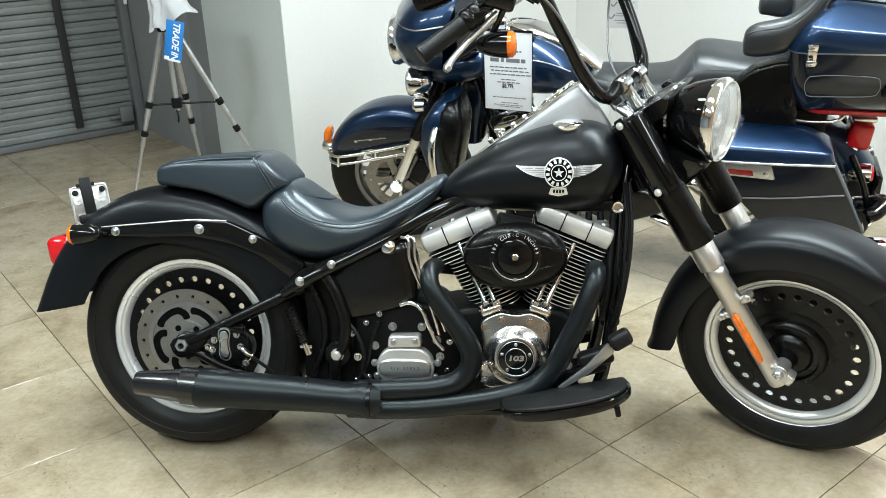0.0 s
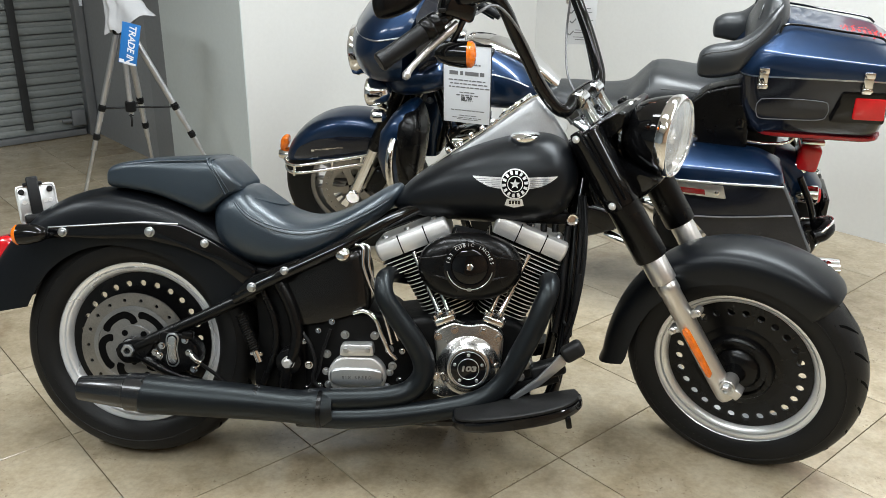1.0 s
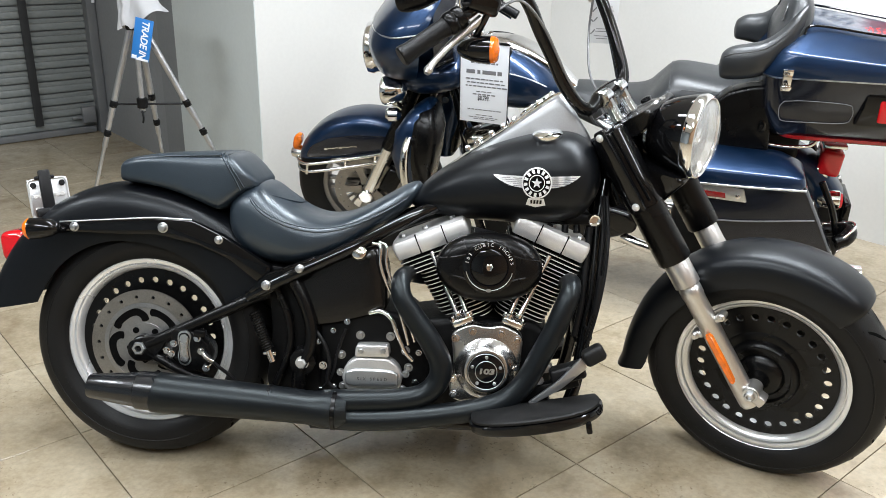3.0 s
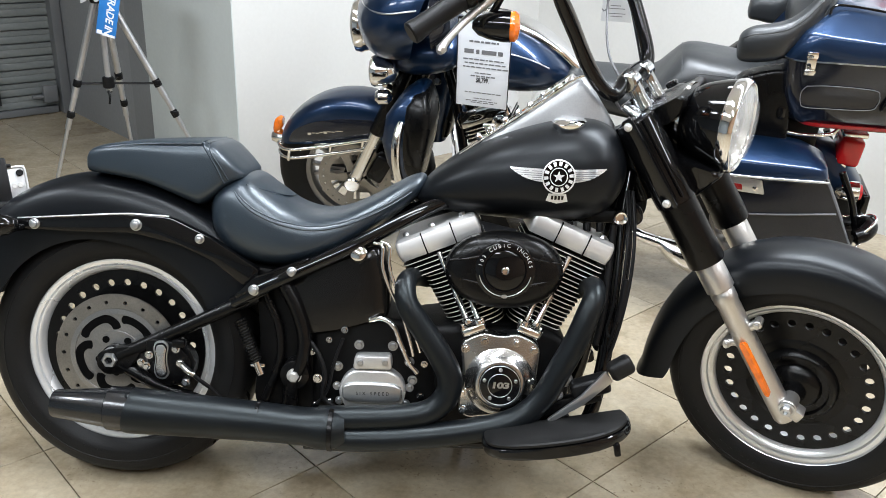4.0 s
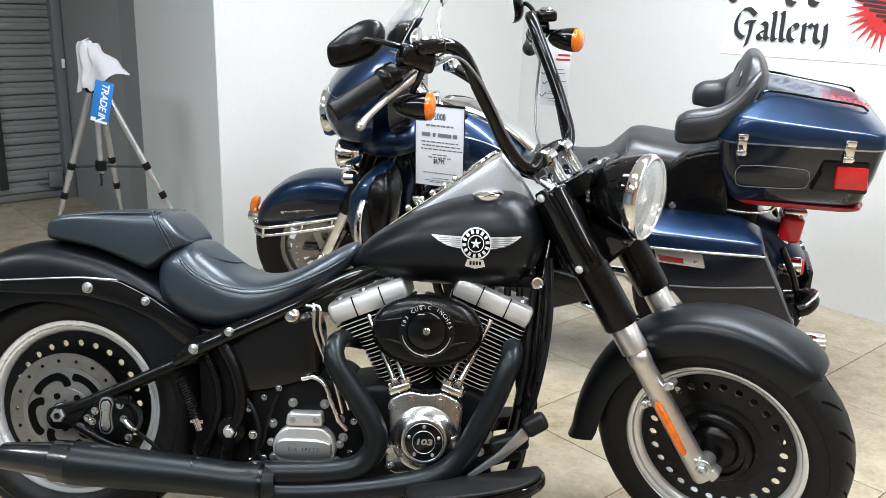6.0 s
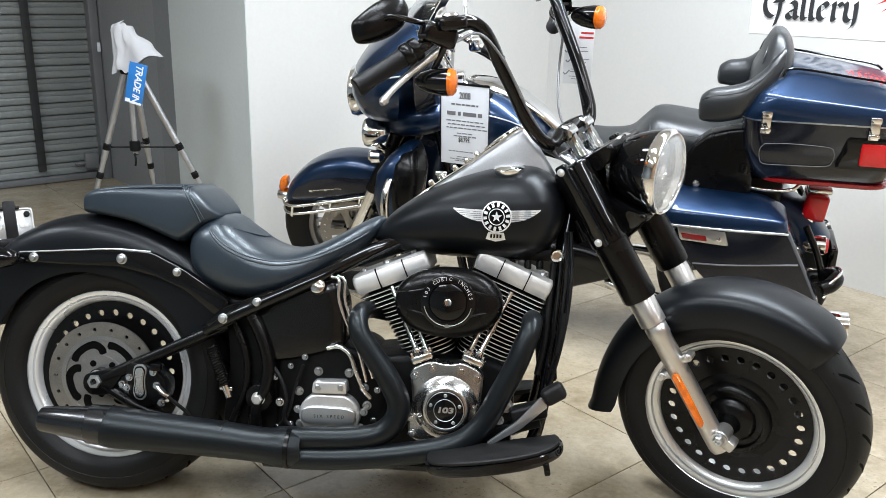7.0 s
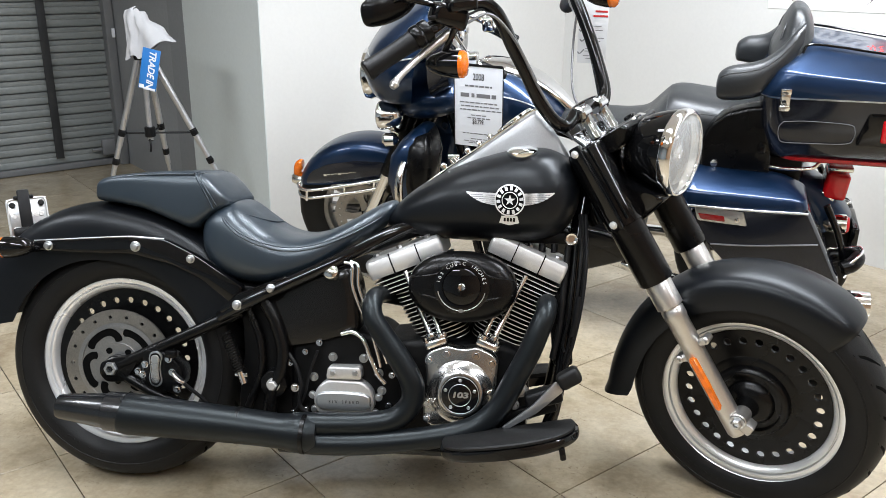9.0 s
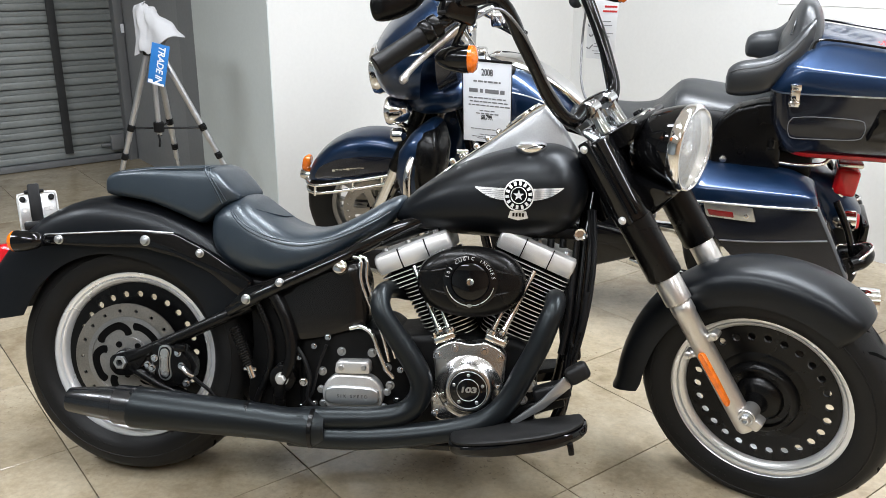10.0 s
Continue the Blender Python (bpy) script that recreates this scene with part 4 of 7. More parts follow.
BX, BZ = 1.017, 0.797
wing = ((0.030, 0.0155, -0.013), (0.045, 0.0158, -0.012), (0.060, 0.0161, -0.009), (0.075, 0.0164, -0.004), (0.088, 0.0167, 0.0025), (0.098, 0.017, 0.009), (0.106, 0.0175, 0.0155))
bdg = None
for s in (-1, 1):
    bm = B()
    for (a, t0, b0), (b, t1, b1) in zip(wing, wing[1:]):
        badge_sheet(bm, [(BX + s * p, BZ + z + 0.03 * (s > 0) * p) for p, z in ((a, t0), (b, t1), (b, b1), (a, b0))], 0.001)
    bmesh.ops.remove_doubles(bm, verts=bm.verts, dist=0.0002)
    wg = part("badge_wing", bm, BADGEM, tank if bdg is None else bdg, "silver winged badge with a round centre" if bdg is None else "")
    bdg = bdg or wg
    bm = B()
    for i in range(5):
        f = (i + 1) / 6
        end = (0.100, 0.094, 0.088, 0.080, 0.070)[i]
        for k in range(5):
            a, b = 0.036 + (end - 0.036) * k / 5, 0.036 + (end - 0.036) * (k + 1) / 5
            zz = [BZ + 0.015 - 0.028 * f + 0.03 * q * q * 3 + 0.03 * (s > 0) * q for q in (a, b)]
            badge_sheet(bm, [(BX + s * a, zz[0] + 0.0006), (BX + s * b, zz[1] + 0.0006), (BX + s * b, zz[1] - 0.0006), (BX + s * a, zz[0] - 0.0006)], 0.0035, 0.0005)
    part("feather_line", bm, GREYINK, wg, "", kind="stuff")
bm = B()
badge_sheet(bm, oval(BX, BZ, 0.0365, 0.0385, 40), 0.002, 0.004)
part("badge_disc", bm, GLOSSB, bdg)
bm = B()
for r0, r1 in ((0.0335, 0.0368), (0.0175, 0.0195)):
    for i in range(40):
        a, b = 2 * math.pi * i / 40, 2 * math.pi * (i + 1) / 40
        badge_sheet(bm, [(BX + r * math.cos(t), BZ + r * 1.05 * math.sin(t)) for r, t in ((r0, a), (r1, a), (r1, b), (r0, b))], 0.0065, 0.001)
for i in range(14):
    a = 2 * math.pi * i / 14 + 0.12
    c, s = math.cos(a), math.sin(a)
    badge_sheet(bm, [(BX + (0.0275 + dr) * c - dt * s, BZ + ((0.0275 + dr) * s + dt * c) * 1.05) for dr, dt in ((-0.0045, -0.003), (0.0045, -0.0035), (0.0045, 0.0035), (-0.0045, 0.003))], 0.0065, 0.001)
star = []
for i in range(10):
    a = math.pi / 2 + math.pi * i / 5
    r = 0.0135 if i % 2 == 0 else 0.0055
    star.append((BX + r * math.cos(a), BZ + r * math.sin(a)))
badge_sheet(bm, star, 0.0065, 0.001)
badge_sheet(bm, [(BX - 0.019, BZ - 0.038), (BX + 0.019, BZ - 0.038), (BX + 0.024, BZ - 0.055), (BX, BZ - 0.061), (BX - 0.024, BZ - 0.055)], 0.002, 0.003)
part("badge_ornament", bm, BADGEM, bdg)
bm = B()
for k in range(4):
    badge_sheet(bm, [(BX - 0.0135 + 0.0075 * k, BZ - 0.0425), (BX - 0.0085 + 0.0075 * k, BZ - 0.0425), (BX - 0.0085 + 0.0075 * k, BZ - 0.0515), (BX - 0.0135 + 0.0075 * k, BZ - 0.0515)], 0.0055, 0.0008)
part("badge_bar", bm, GLOSSB, bdg)

# engine
CRK = Vector((0.925, 0, 0.300))
bm = B()
prism(bm, rounded([(0.62, 0.20), (0.62, 0.40), (0.70, 0.42), (0.80, 0.435), (1.03, 0.435), (1.08, 0.39), (1.08, 0.24), (1.02, 0.17), (0.70, 0.17)], 0.04), -0.125, 0.13, 0.02, 3)
part("crankcase", bm, ENGB, cr, "black engine crankcase")
bm = B()
prism(bm, rounded([(0.47, 0.22), (0.47, 0.43), (0.56, 0.46), (0.70, 0.44), (0.76, 0.36), (0.76, 0.2)], 0.03), -0.135, 0.13, 0.015, 3)
part("gearbox", bm, ENGB, cr, "black gearbox housing")


def cylinder_unit(tilt):
    s = -1 if tilt > 0 else 1
    d = Vector((-math.sin(tilt), 0, math.cos(tilt)))
    e = Vector((math.cos(tilt), 0, math.sin(tilt)))
    o = CRK + Vector((-0.012 if tilt > 0 else 0.012, 0, 0))

    def at(a, y, h):
        return o + e * a + Vector((0, y, 0)) + d * h

    bm = B()
    cyl(bm, at(0, -0.005, 0.12), at(0, -0.005, 0.36), 0.052, n=32)
    c = part("cylinder", bm, ENGB, cr, "black finned cylinder")
    for i in range(19):
        h = 0.130 + 0.0113 * i
        if i < 15:
            lo, hi, deep, rnd = -(0.064 + 0.0013 * i), 0.064 + 0.0013 * i, 0.086 + 0.0005 * i, 0.045
        else:
            lo, hi, deep, rnd = -0.113 - 0.001 * (i - 15), 0.088, 0.104, 0.02
        bm = B()
        pts = rounded([(lo, -deep), (hi, -deep), (hi, deep), (lo, deep)], rnd, 6)
        ring_loft(bm, [[at(a * k, y * k - 0.005, h + t) for a, y in pts] for k, t in ((0.975, 0), (1.0, 0.0011), (1.0, 0.0036), (0.975, 0.0048))])
        for k, f in enumerate(bm.faces):
            f.material_index = 1 if len(pts) <= k < 2 * len(pts) else 0
        part("fin", bm, [ENGB, FINEDGE], c)
    bm = B()
    pts = rounded([(-0.098, -0.086), (0.070, -0.086), (0.070, 0.08), (-0.098, 0.08)], 0.02)
    ring_loft(bm, [[at(a, y, h) for a, y in pts] for h in (0.30, 0.345)])
    part("cylinder_head", bm, ENGB, c, "black cylinder head")
    bm = B()
    rows = [(0.347, 0.945), (0.349, 0.955), (0.362, 0.992), (0.366, 1.0), (0.380, 1.0), (0.392, 0.975), (0.399, 0.90), (0.400, 0.84)]
    pts = rounded([(-0.117, -0.122), (0.086, -0.122), (0.086, 0.09), (-0.117, 0.09)], 0.010)
    ring_loft(bm, [[at(a * (0.4 + 0.6 * k), y * k, h) for a, y in pts] for h, k in rows])
    rk = part("rocker_box", bm, SILVER, c, "silver rocker box")
    # seams as black slips, their shade put into the colour
    for a in (-0.050, 0.022):
        bm = B()
        box(bm, at(a, -0.113, 0.369), (0.0026, 0.022, 0.058), Matrix.Rotation(-tilt, 3, "Y"))
        part("joint", bm, RECESSB, rk)
    for a in (-0.085, -0.022, 0.055):
        bm = B()
        hexbolt(bm, at(a, -0.088, 0.394), d, 0.0085, 0.012)
        part("bolt", bm, CHROMES, rk)
    # pushrod tubes and lifter block
    foot = Vector((0.846 if s < 0 else 0.974, -0.158, 0.440))
    for q in (-0.012, 0.013):
        bm = B()
        p = foot + Vector((q, 0, 0.008))
        topp = p + d * 0.17 + Vector((q * 0.5 + s * 0.004, 0.045, 0))
        g = (topp - p).normalized()
        lathe(bm, [(0.0115, 0), (0.0125, 0.003), (0.0125, 0.010), (0.0085, 0.013), (0.0075, 0.014), (0.0075, 0.068), (0.0095, 0.069), (0.0095, 0.079), (0.0065, 0.080), (0.0065, (topp - p).length)], p, g, 18)
        part("pushrod_tube", bm, CHROME, c, "chrome pushrod tube")
    bm = B()
    m = Matrix.Rotation(-tilt, 3, "Y")
    box(bm, foot + Vector((0, 0.014, -0.004)), (0.058, 0.050, 0.020), m, 0.006, 3)
    lb_ = part("lifter_block", bm, CHROME, c, "chrome lifter block")
    for q in (-0.024, 0.024):
        bm = B()
        hexbolt(bm, foot + m @ Vector((q, -0.004, 0.005)), d, 0.0055, 0.010)
        part("bolt", bm, CHROME, lb_)
    return c


cylinder_unit(radians(22.5))
cylinder_unit(radians(-22.5))
# carburettor body in the V
bm = B()
cyl(bm, (0.915, -0.14, 0.555), (0.915, 0.08, 0.555), 0.045, n=28)
box(bm, (0.915, 0.02, 0.50), (0.09, 0.12, 0.12), None, 0.012)
part("throttle_body", bm, ENGB, cr)

# air cleaner
AC = (0.909, 0.587)
bm = B()
rings = []
for y, a, b in ((-0.128, 0.124, 0.076), (-0.132, 0.131, 0.084), (-0.165, 0.134, 0.088), (-0.188, 0.131, 0.085), (-0.200, 0.121, 0.076), (-0.206, 0.108, 0.066), (-0.208, 0.088, 0.055)):
    rings.append([(x, y, z) for x, z in oval(AC[0], AC[1] - 0.006, a, b, 56, 2.15)])
ring_loft(bm, rings)
ac = part("air_cleaner", bm, SATINB, cr, "black oval air cleaner cover")
for s in (-1, 1):
    for dz in (0.030, -0.032):
        bm = B()
        tube(bm, [(AC[0] + s * 0.055, -0.2085, AC[1] + dz), (AC[0] + s * 0.09, -0.205, AC[1] + dz * 0.75), (AC[0] + s * 0.123, -0.196, AC[1] + dz * 0.6)], 0.003, 8)
        part("ridge", bm, SATINB, ac)
bm = B()
c3 = (AC[0], 0, AC[1])
lathe(bm, [(0.066, 0.204), (0.066, 0.211), (0.063, 0.213), (0.047, 0.213), (0.0455, 0.210), (0.040, 0.2125), (0.02, 0.214), (0.001, 0.2145)], c3, (0, -1, 0), 56)
part("centre_cap", bm, GLOSSB, ac, "round black centre cap")
bm = B()
for a0, a1 in ((-168, -95), (-85, -12)):
    tube(bm, [(AC[0] + 0.058 * math.cos(radians(a0 + (a1 - a0) * i / 12)), -0.2135, AC[1] + 0.058 * math.sin(radians(a0 + (a1 - a0) * i / 12))) for i in range(13)], 0.0011, 6, 2)
prism(bm, oval(AC[0], AC[1] - 0.058, 0.007, 0.004, 16), -0.2145, -0.212)
part("cap_ring", bm, CHROMES, ac)
bm = B()
word = "103 CUBIC INCHES"
for i, ch in enumerate(word):
    if ch == " ":
        continue
    a = radians(168 - 156 * i / (len(word) - 1))
    t = text_bm(ch, 0.0122, 0.0004, weight=-0.0001)
    m = Matrix.Translation((AC[0] + 0.0565 * math.cos(a), -0.2138, AC[1] + 0.0565 * math.sin(a))) @ Matrix.Rotation(math.pi / 2 - a, 4, "Y") @ Matrix.Rotation(radians(90), 4, "X")
    add_bm(bm, t, m)
part("lettering", bm, BADGEM, ac, "silver engine size lettering in an arc")
bm = B()
lathe(bm, [(0.0095, 0.213), (0.0095, 0.219), (0.007, 0.222), (0.003, 0.2215)], c3, (0, -1, 0), 20)
part("centre_bolt", bm, CHROME, ac)

# cam cover with its round badge
CX, CZ = 0.911, 0.315
bm = B()
cam_out = rounded([(0.816, 0.402), (0.840, 0.420), (0.872, 0.432), (0.912, 0.424), (0.948, 0.432), (0.985, 0.416), (1.002, 0.398), (0.998, 0.345), (0.996, 0.308), (0.972, 0.262), (0.930, 0.236), (0.842, 0.222), (0.820, 0.236), (0.816, 0.275), (0.826, 0.315), (0.824, 0.36)], 0.014)
prism(bm, cam_out, -0.166, -0.12, 0.006, 3)
camc = part("cam_cover", bm, CAMM, cr, "brushed silver cam cover")
bm = B()
lathe(bm, [(0.086, 0.164), (0.078, 0.167), (0.070, 0.173), (0.063, 0.181), (0.058, 0.187), (0.054, 0.190), (0.050, 0.190)], (CX, 0, CZ), (0, -1, 0), 64)
part("dome", bm, CAMM, camc)
bm = B()
lathe(bm, [(0.0485, 0.186), (0.0485, 0.1925), (0.046, 0.194), (0.001, 0.194)], (CX, 0, CZ), (0, -1, 0), 48)
part("timer_cover", bm, GLOSSB, camc, "black round timer cover")
for r in (0.0465, 0.0275):
    bm = B()
    tube(bm, [(CX + r * math.cos(2 * math.pi * i / 36), -0.1945, CZ + r * math.sin(2 * math.pi * i / 36)) for i in range(37)], 0.0009, 6, 1, smooth=False)
    part("cover_ring", bm, CHROMES, camc)
for i in range(5):
    a = radians(90 + 72 * i)
    bm = B()
    capbolt(bm, (CX + 0.0375 * math.cos(a), -0.1935, CZ + 0.0375 * math.sin(a)), SIDE, 0.0034, 0.003)
    part("cover_screw", bm, CHROMES, camc)
bm = text_bm("103", 0.0235, 0.0008, 0.1, 0.95, 0.0010)
part("lettering", bm, CHROMES, camc, "silver numerals", Matrix.Translation((CX, -0.1948, CZ)) @ Matrix.Diagonal((1.25, 1, 0.8, 1)) @ Matrix.Rotation(radians(90), 4, "X"))
for x, z in ((0.830, 0.392), (0.873, 0.412), (0.947, 0.409), (0.987, 0.393), (0.985, 0.320), (0.963, 0.268), (0.826, 0.285), (0.828, 0.243)):
    bm = B()
    hexbolt(bm, (x, -0.165, z), SIDE, 0.0075, 0.009)
    part("bolt", bm, CHROME, camc)

# gearbox end cover
GX, GZ = 0.616, 0.288
bm = B()
prism(bm, rounded([(GX - 0.080, GZ - 0.020), (GX - 0.072, GZ + 0.018), (GX - 0.044, GZ + 0.042), (GX + 0.044, GZ + 0.042), (GX + 0.072, GZ + 0.018), (GX + 0.080, GZ - 0.020), (GX + 0.060, GZ - 0.056), (GX - 0.060, GZ - 0.056)], 0.016), -0.165, -0.125, 0.007, 3)
gc = part("gearbox_cover", bm, GEARM, cr, "silver gearbox side cover")
bm = B()
prism(bm, oval(GX, GZ - 0.012, 0.070, 0.025, 44, 3.6), -0.174, -0.16, 0.005, 3)
part("raised_panel", bm, CHROMES, gc)
bm = B()
prism(bm, rounded([(GX - 0.042, GZ + 0.076), (GX + 0.042, GZ + 0.078), (GX + 0.046, GZ + 0.045), (GX - 0.046, GZ + 0.043)], 0.010), -0.170, -0.13, 0.005)
part("top_tab", bm, GEARM, gc)
bm = text_bm("SIX SPEED", 0.0115, 0.0004, 0, 1.6)
part("lettering", bm, INK, gc, "dark lettering", Matrix.Translation((GX + 0.002, -0.1746, GZ - 0.012)) @ Matrix.Rotation(radians(-1), 4, "Y") @ Matrix.Rotation(radians(90), 4, "X"))
for x, z in ((GX - 0.028, GZ + 0.061), (GX + 0.029, GZ + 0.063), (GX - 0.084, GZ - 0.004), (GX + 0.086, GZ - 0.002), (GX - 0.078, GZ - 0.040), (GX + 0.078, GZ - 0.042)):
    bm = B()
    hexbolt(bm, (x, -0.166 if abs(x - GX) < 0.05 else -0.148, z), SIDE, 0.0075, 0.008)
    part("bolt", bm, CHROMES, gc)
for x, z in ((0.581, 0.382), (0.660, 0.382), (0.532, 0.328), (0.70, 0.345), (0.708, 0.300)):
    bm = B()
    hexbolt(bm, (x, -0.136, z), SIDE, 0.0085, 0.008)
    part("bolt", bm, CHROMES, cr)

# small hardware on the frame behind the gearbox
for x, z, r in ((0.472, 0.365, 0.0065), (0.486, 0.300, 0.008), (0.480, 0.235, 0.006), (0.515, 0.245, 0.006), (0.512, 0.395, 0.0055), (0.548, 0.420, 0.006), (0.728, 0.265, 0.007), (0.735, 0.345, 0.006)):
    bm = B()
    hexbolt(bm, (x, -0.148, z), SIDE, r, 0.008)
    part("bolt", bm, CHROME, cr)
bm = B()
tube(bm, [(0.46, -0.15, 0.40), (0.49, -0.158, 0.36), (0.505, -0.160, 0.31), (0.50, -0.158, 0.26), (0.53, -0.155, 0.23)], 0.0055, 10)
part("vent_hose", bm, BLACKPL, cr)
bm = B()
tube(bm, [(0.475, -0.148, 0.225), (0.51, -0.156, 0.275), (0.525, -0.156, 0.34), (0.545, -0.152, 0.40)], 0.004, 8)
part("cable", bm, BLACKPL, cr)

# oil tank side cover
bm = B()
rings = []
out = [(0.404, 0.520), (0.47, 0.560), (0.54, 0.592), (0.625, 0.622), (0.648, 0.56), (0.650, 0.50), (0.648, 0.448), (0.58, 0.425), (0.52, 0.408), (0.438, 0.396), (0.418, 0.45)]
cx = sum(p[0] for p in out) / len(out)
cz = sum(p[1] for p in out) / len(out)
for y, k in ((-0.06, 1.0), (-0.128, 1.0), (-0.140, 0.97), (-0.147, 0.90), (-0.150, 0.7)):
    rings.append([(cx + (x - cx) * k, y, cz + (z - cz) * k) for x, z in rounded(out, 0.02)])
ring_loft(bm, rings)
ot = part("oil_tank", bm, OILM, cr, "satin black oil tank")
bm = B()
lathe(bm, [(0.018, 0), (0.021, 0.005), (0.019, 0.018), (0.012, 0.023)], (0.578, -0.138, 0.598), (-0.1, -0.95, 0.35), 28)
part("oil_cap", bm, CHROME, ot, "chrome oil filler cap")
# chrome oil lines and brake linkage
bm = B()
tube(bm, [(0.612, -0.155, 0.628), (0.632, -0.165, 0.622), (0.634, -0.168, 0.575), (0.652, -0.17, 0.525), (0.680, -0.172, 0.47), (0.70, -0.172, 0.41), (0.71, -0.17, 0.37)], 0.0043, 10)
part("oil_line", bm, CHROME, cr, "bent chrome oil line")
bm = B()
tube(bm, [(0.628, -0.158, 0.632), (0.648, -0.168, 0.622), (0.650, -0.170, 0.575), (0.668, -0.172, 0.525), (0.697, -0.174, 0.465), (0.716, -0.174, 0.41), (0.726, -0.172, 0.38)], 0.0040, 10)
part("oil_line", bm, CHROME, cr, "bent chrome oil line")
bm = B()
tube(bm, [(0.605, -0.15, 0.445), (0.635, -0.155, 0.452), (0.662, -0.158, 0.435), (0.680, -0.16, 0.395), (0.70, -0.16, 0.35), (0.72, -0.158, 0.325)], 0.006, 10)
part("breather_pipe", bm, CHROME, cr)

# exhaust
bm = B()
tube(bm, [(0.735, -0.02, 0.520, 0.020), (0.704, -0.09, 0.540, 0.022), (0.690, -0.150, 0.543, 0.0235), (0.688, -0.188, 0.523, 0.0245), (0.697, -0.2, 0.494, 0.026), (0.726, -0.2, 0.450, 0.0275), (0.769, -0.2, 0.388, 0.0285), (0.795, -0.2, 0.334, 0.029), (0.790, -0.2, 0.288, 0.029), (0.753, -0.203, 0.250, 0.029), (0.69, -0.207, 0.236, 0.029), (0.60, -0.21, 0.230, 0.0295), (0.50, -0.212, 0.225, 0.03)], 0.03, 22)
part("header_pipe", bm, PIPEB, cr, "black coated exhaust header")
bm = B()
tube(bm, [(1.085, -0.01, 0.500, 0.020), (1.112, -0.09, 0.530, 0.022), (1.117, -0.155, 0.545, 0.024), (1.112, -0.192, 0.526, 0.0255), (1.098, -0.203, 0.490, 0.027), (1.076, -0.208, 0.432, 0.0275), (1.045, -0.21, 0.368, 0.028), (1.005, -0.212, 0.292, 0.028), (0.945, -0.214, 0.240, 0.0285), (0.845, -0.216, 0.212, 0.0285), (0.716, -0.218, 0.192, 0.029), (0.589, -0.22, 0.183, 0.029), (0.47, -0.22, 0.185, 0.029)], 0.029, 22)
part("header_pipe", bm, PIPEB, cr, "black coated exhaust header")
bm = B()
tube(bm, [(0.560, -0.215, 0.206, 0.040), (0.536, -0.217, 0.205, 0.047), (0.512, -0.218, 0.205, 0.0495), (0.485, -0.220, 0.207, 0.0455), (0.455, -0.222, 0.210, 0.0432), (0.363, -0.224, 0.2175, 0.0450), (0.20, -0.227, 0.227, 0.0485), (0.09, -0.230, 0.2340, 0.0518), (0.076, -0.230, 0.2352, 0.0512)], 0.04, 32)
mf = part("muffler", bm, PIPEB, cr, "matte black two-into-one muffler")
bm = B()
lathe(bm, [(0.0470, 0.012), (0.0500, 0.018), (0.0502, 0.022), (0.0490, 0.072), (0.0455, 0.0745), (0.0440, 0.0755), (0.0435, 0.080), (0.0425, 0.095), (0.0315, 0.196), (0.0295, 0.200), (0.0265, 0.199), (0.0285, 0.15)], (0.10, -0.230, 0.2350), (-1, 0, 0.045), 40, cap=False)
part("end_cap", bm, TIPM, mf, "satin black end cap")
for x, z, r in ((0.363, 0.2175, 0.0462), (0.530, 0.205, 0.0495)):
    bm = B()
    lathe(bm, [(r - 0.003, -0.006), (r, -0.005), (r, 0.005), (r - 0.003, 0.006)], (x, -0.222, z), (1, 0, -0.03), 32, cap=False)
    part("clamp_band", bm, SATINB, mf)

# footboards, pedal
for s in (-1, 1):
    FBM = Matrix.Translation((1.035, 0, 0.250 if s < 0 else 0.25)) @ Matrix.Rotation(radians(-10.8), 4, "Y")
    xs = [(-0.165, 0.225), (-0.168, 0.27), (-0.155, 0.315), (-0.11, 0.345), (-0.03, 0.362), (0.06, 0.360), (0.12, 0.338), (0.155, 0.30), (0.165, 0.255), (0.16, 0.225)]
    ol = [(p[0], s * p[1]) for p in spline(xs, 4)]
    bm = B()
    ring_loft(bm, [[(x * k, y, z) for x, y in ol] for z, k in ((-0.030, 0.93), (-0.028, 0.97), (-0.024, 0.994), (-0.019, 1.0), (-0.013, 1.0), (-0.008, 0.988), (-0.006, 0.95))])
    fb = part("footboard", bm, GLOSSB, cr, "gloss black half-moon footboard", FBM)
    bm = B()
    ring_loft(bm, [[(x * k, s * 0.225 + (y - s * 0.225) * k + s * 0.004, z) for x, y in ol] for z, k in ((-0.007, 0.90), (-0.003, 0.955), (0.002, 0.955), (0.005, 0.93))])
    part("pad", bm, RUBBER, fb, "black rubber foot pad", FBM)
    bm = B()
    box(bm, (-0.04, s * 0.18, -0.02), (0.16, 0.14, 0.02), None, 0.005)
    part("bracket", bm, SATINB, fb, "", FBM)
    bm = B()
    box(bm, (0.118, s * 0.335, -0.041), (0.014, 0.014, 0.03), None, 0.004)
    part("feeler_peg", bm, SATINB, fb, "", FBM)
bm = B()
prism(bm, rounded([(1.016, 0.254), (1.088, 0.312), (1.142, 0.374), (1.160, 0.350), (1.098, 0.293), (1.028, 0.249)], 0.006), -0.240, -0.230, 0.002)
pd = part("brake_pedal", bm, CHROMES, cr, "bare steel brake pedal arm")
bm = B()
box(bm, (1.171, -0.252, 0.388), (0.056, 0.046, 0.040), Matrix.Rotation(radians(-32), 3, "Y"), 0.012, 4)
part("pad", bm, RUBBER, pd, "black rubber pedal pad")
bm = B()
box(bm, (1.115, -0.20, 0.325), (0.09, 0.05, 0.042), Matrix.Rotation(radians(-18), 3, "Y"), 0.01, 3)
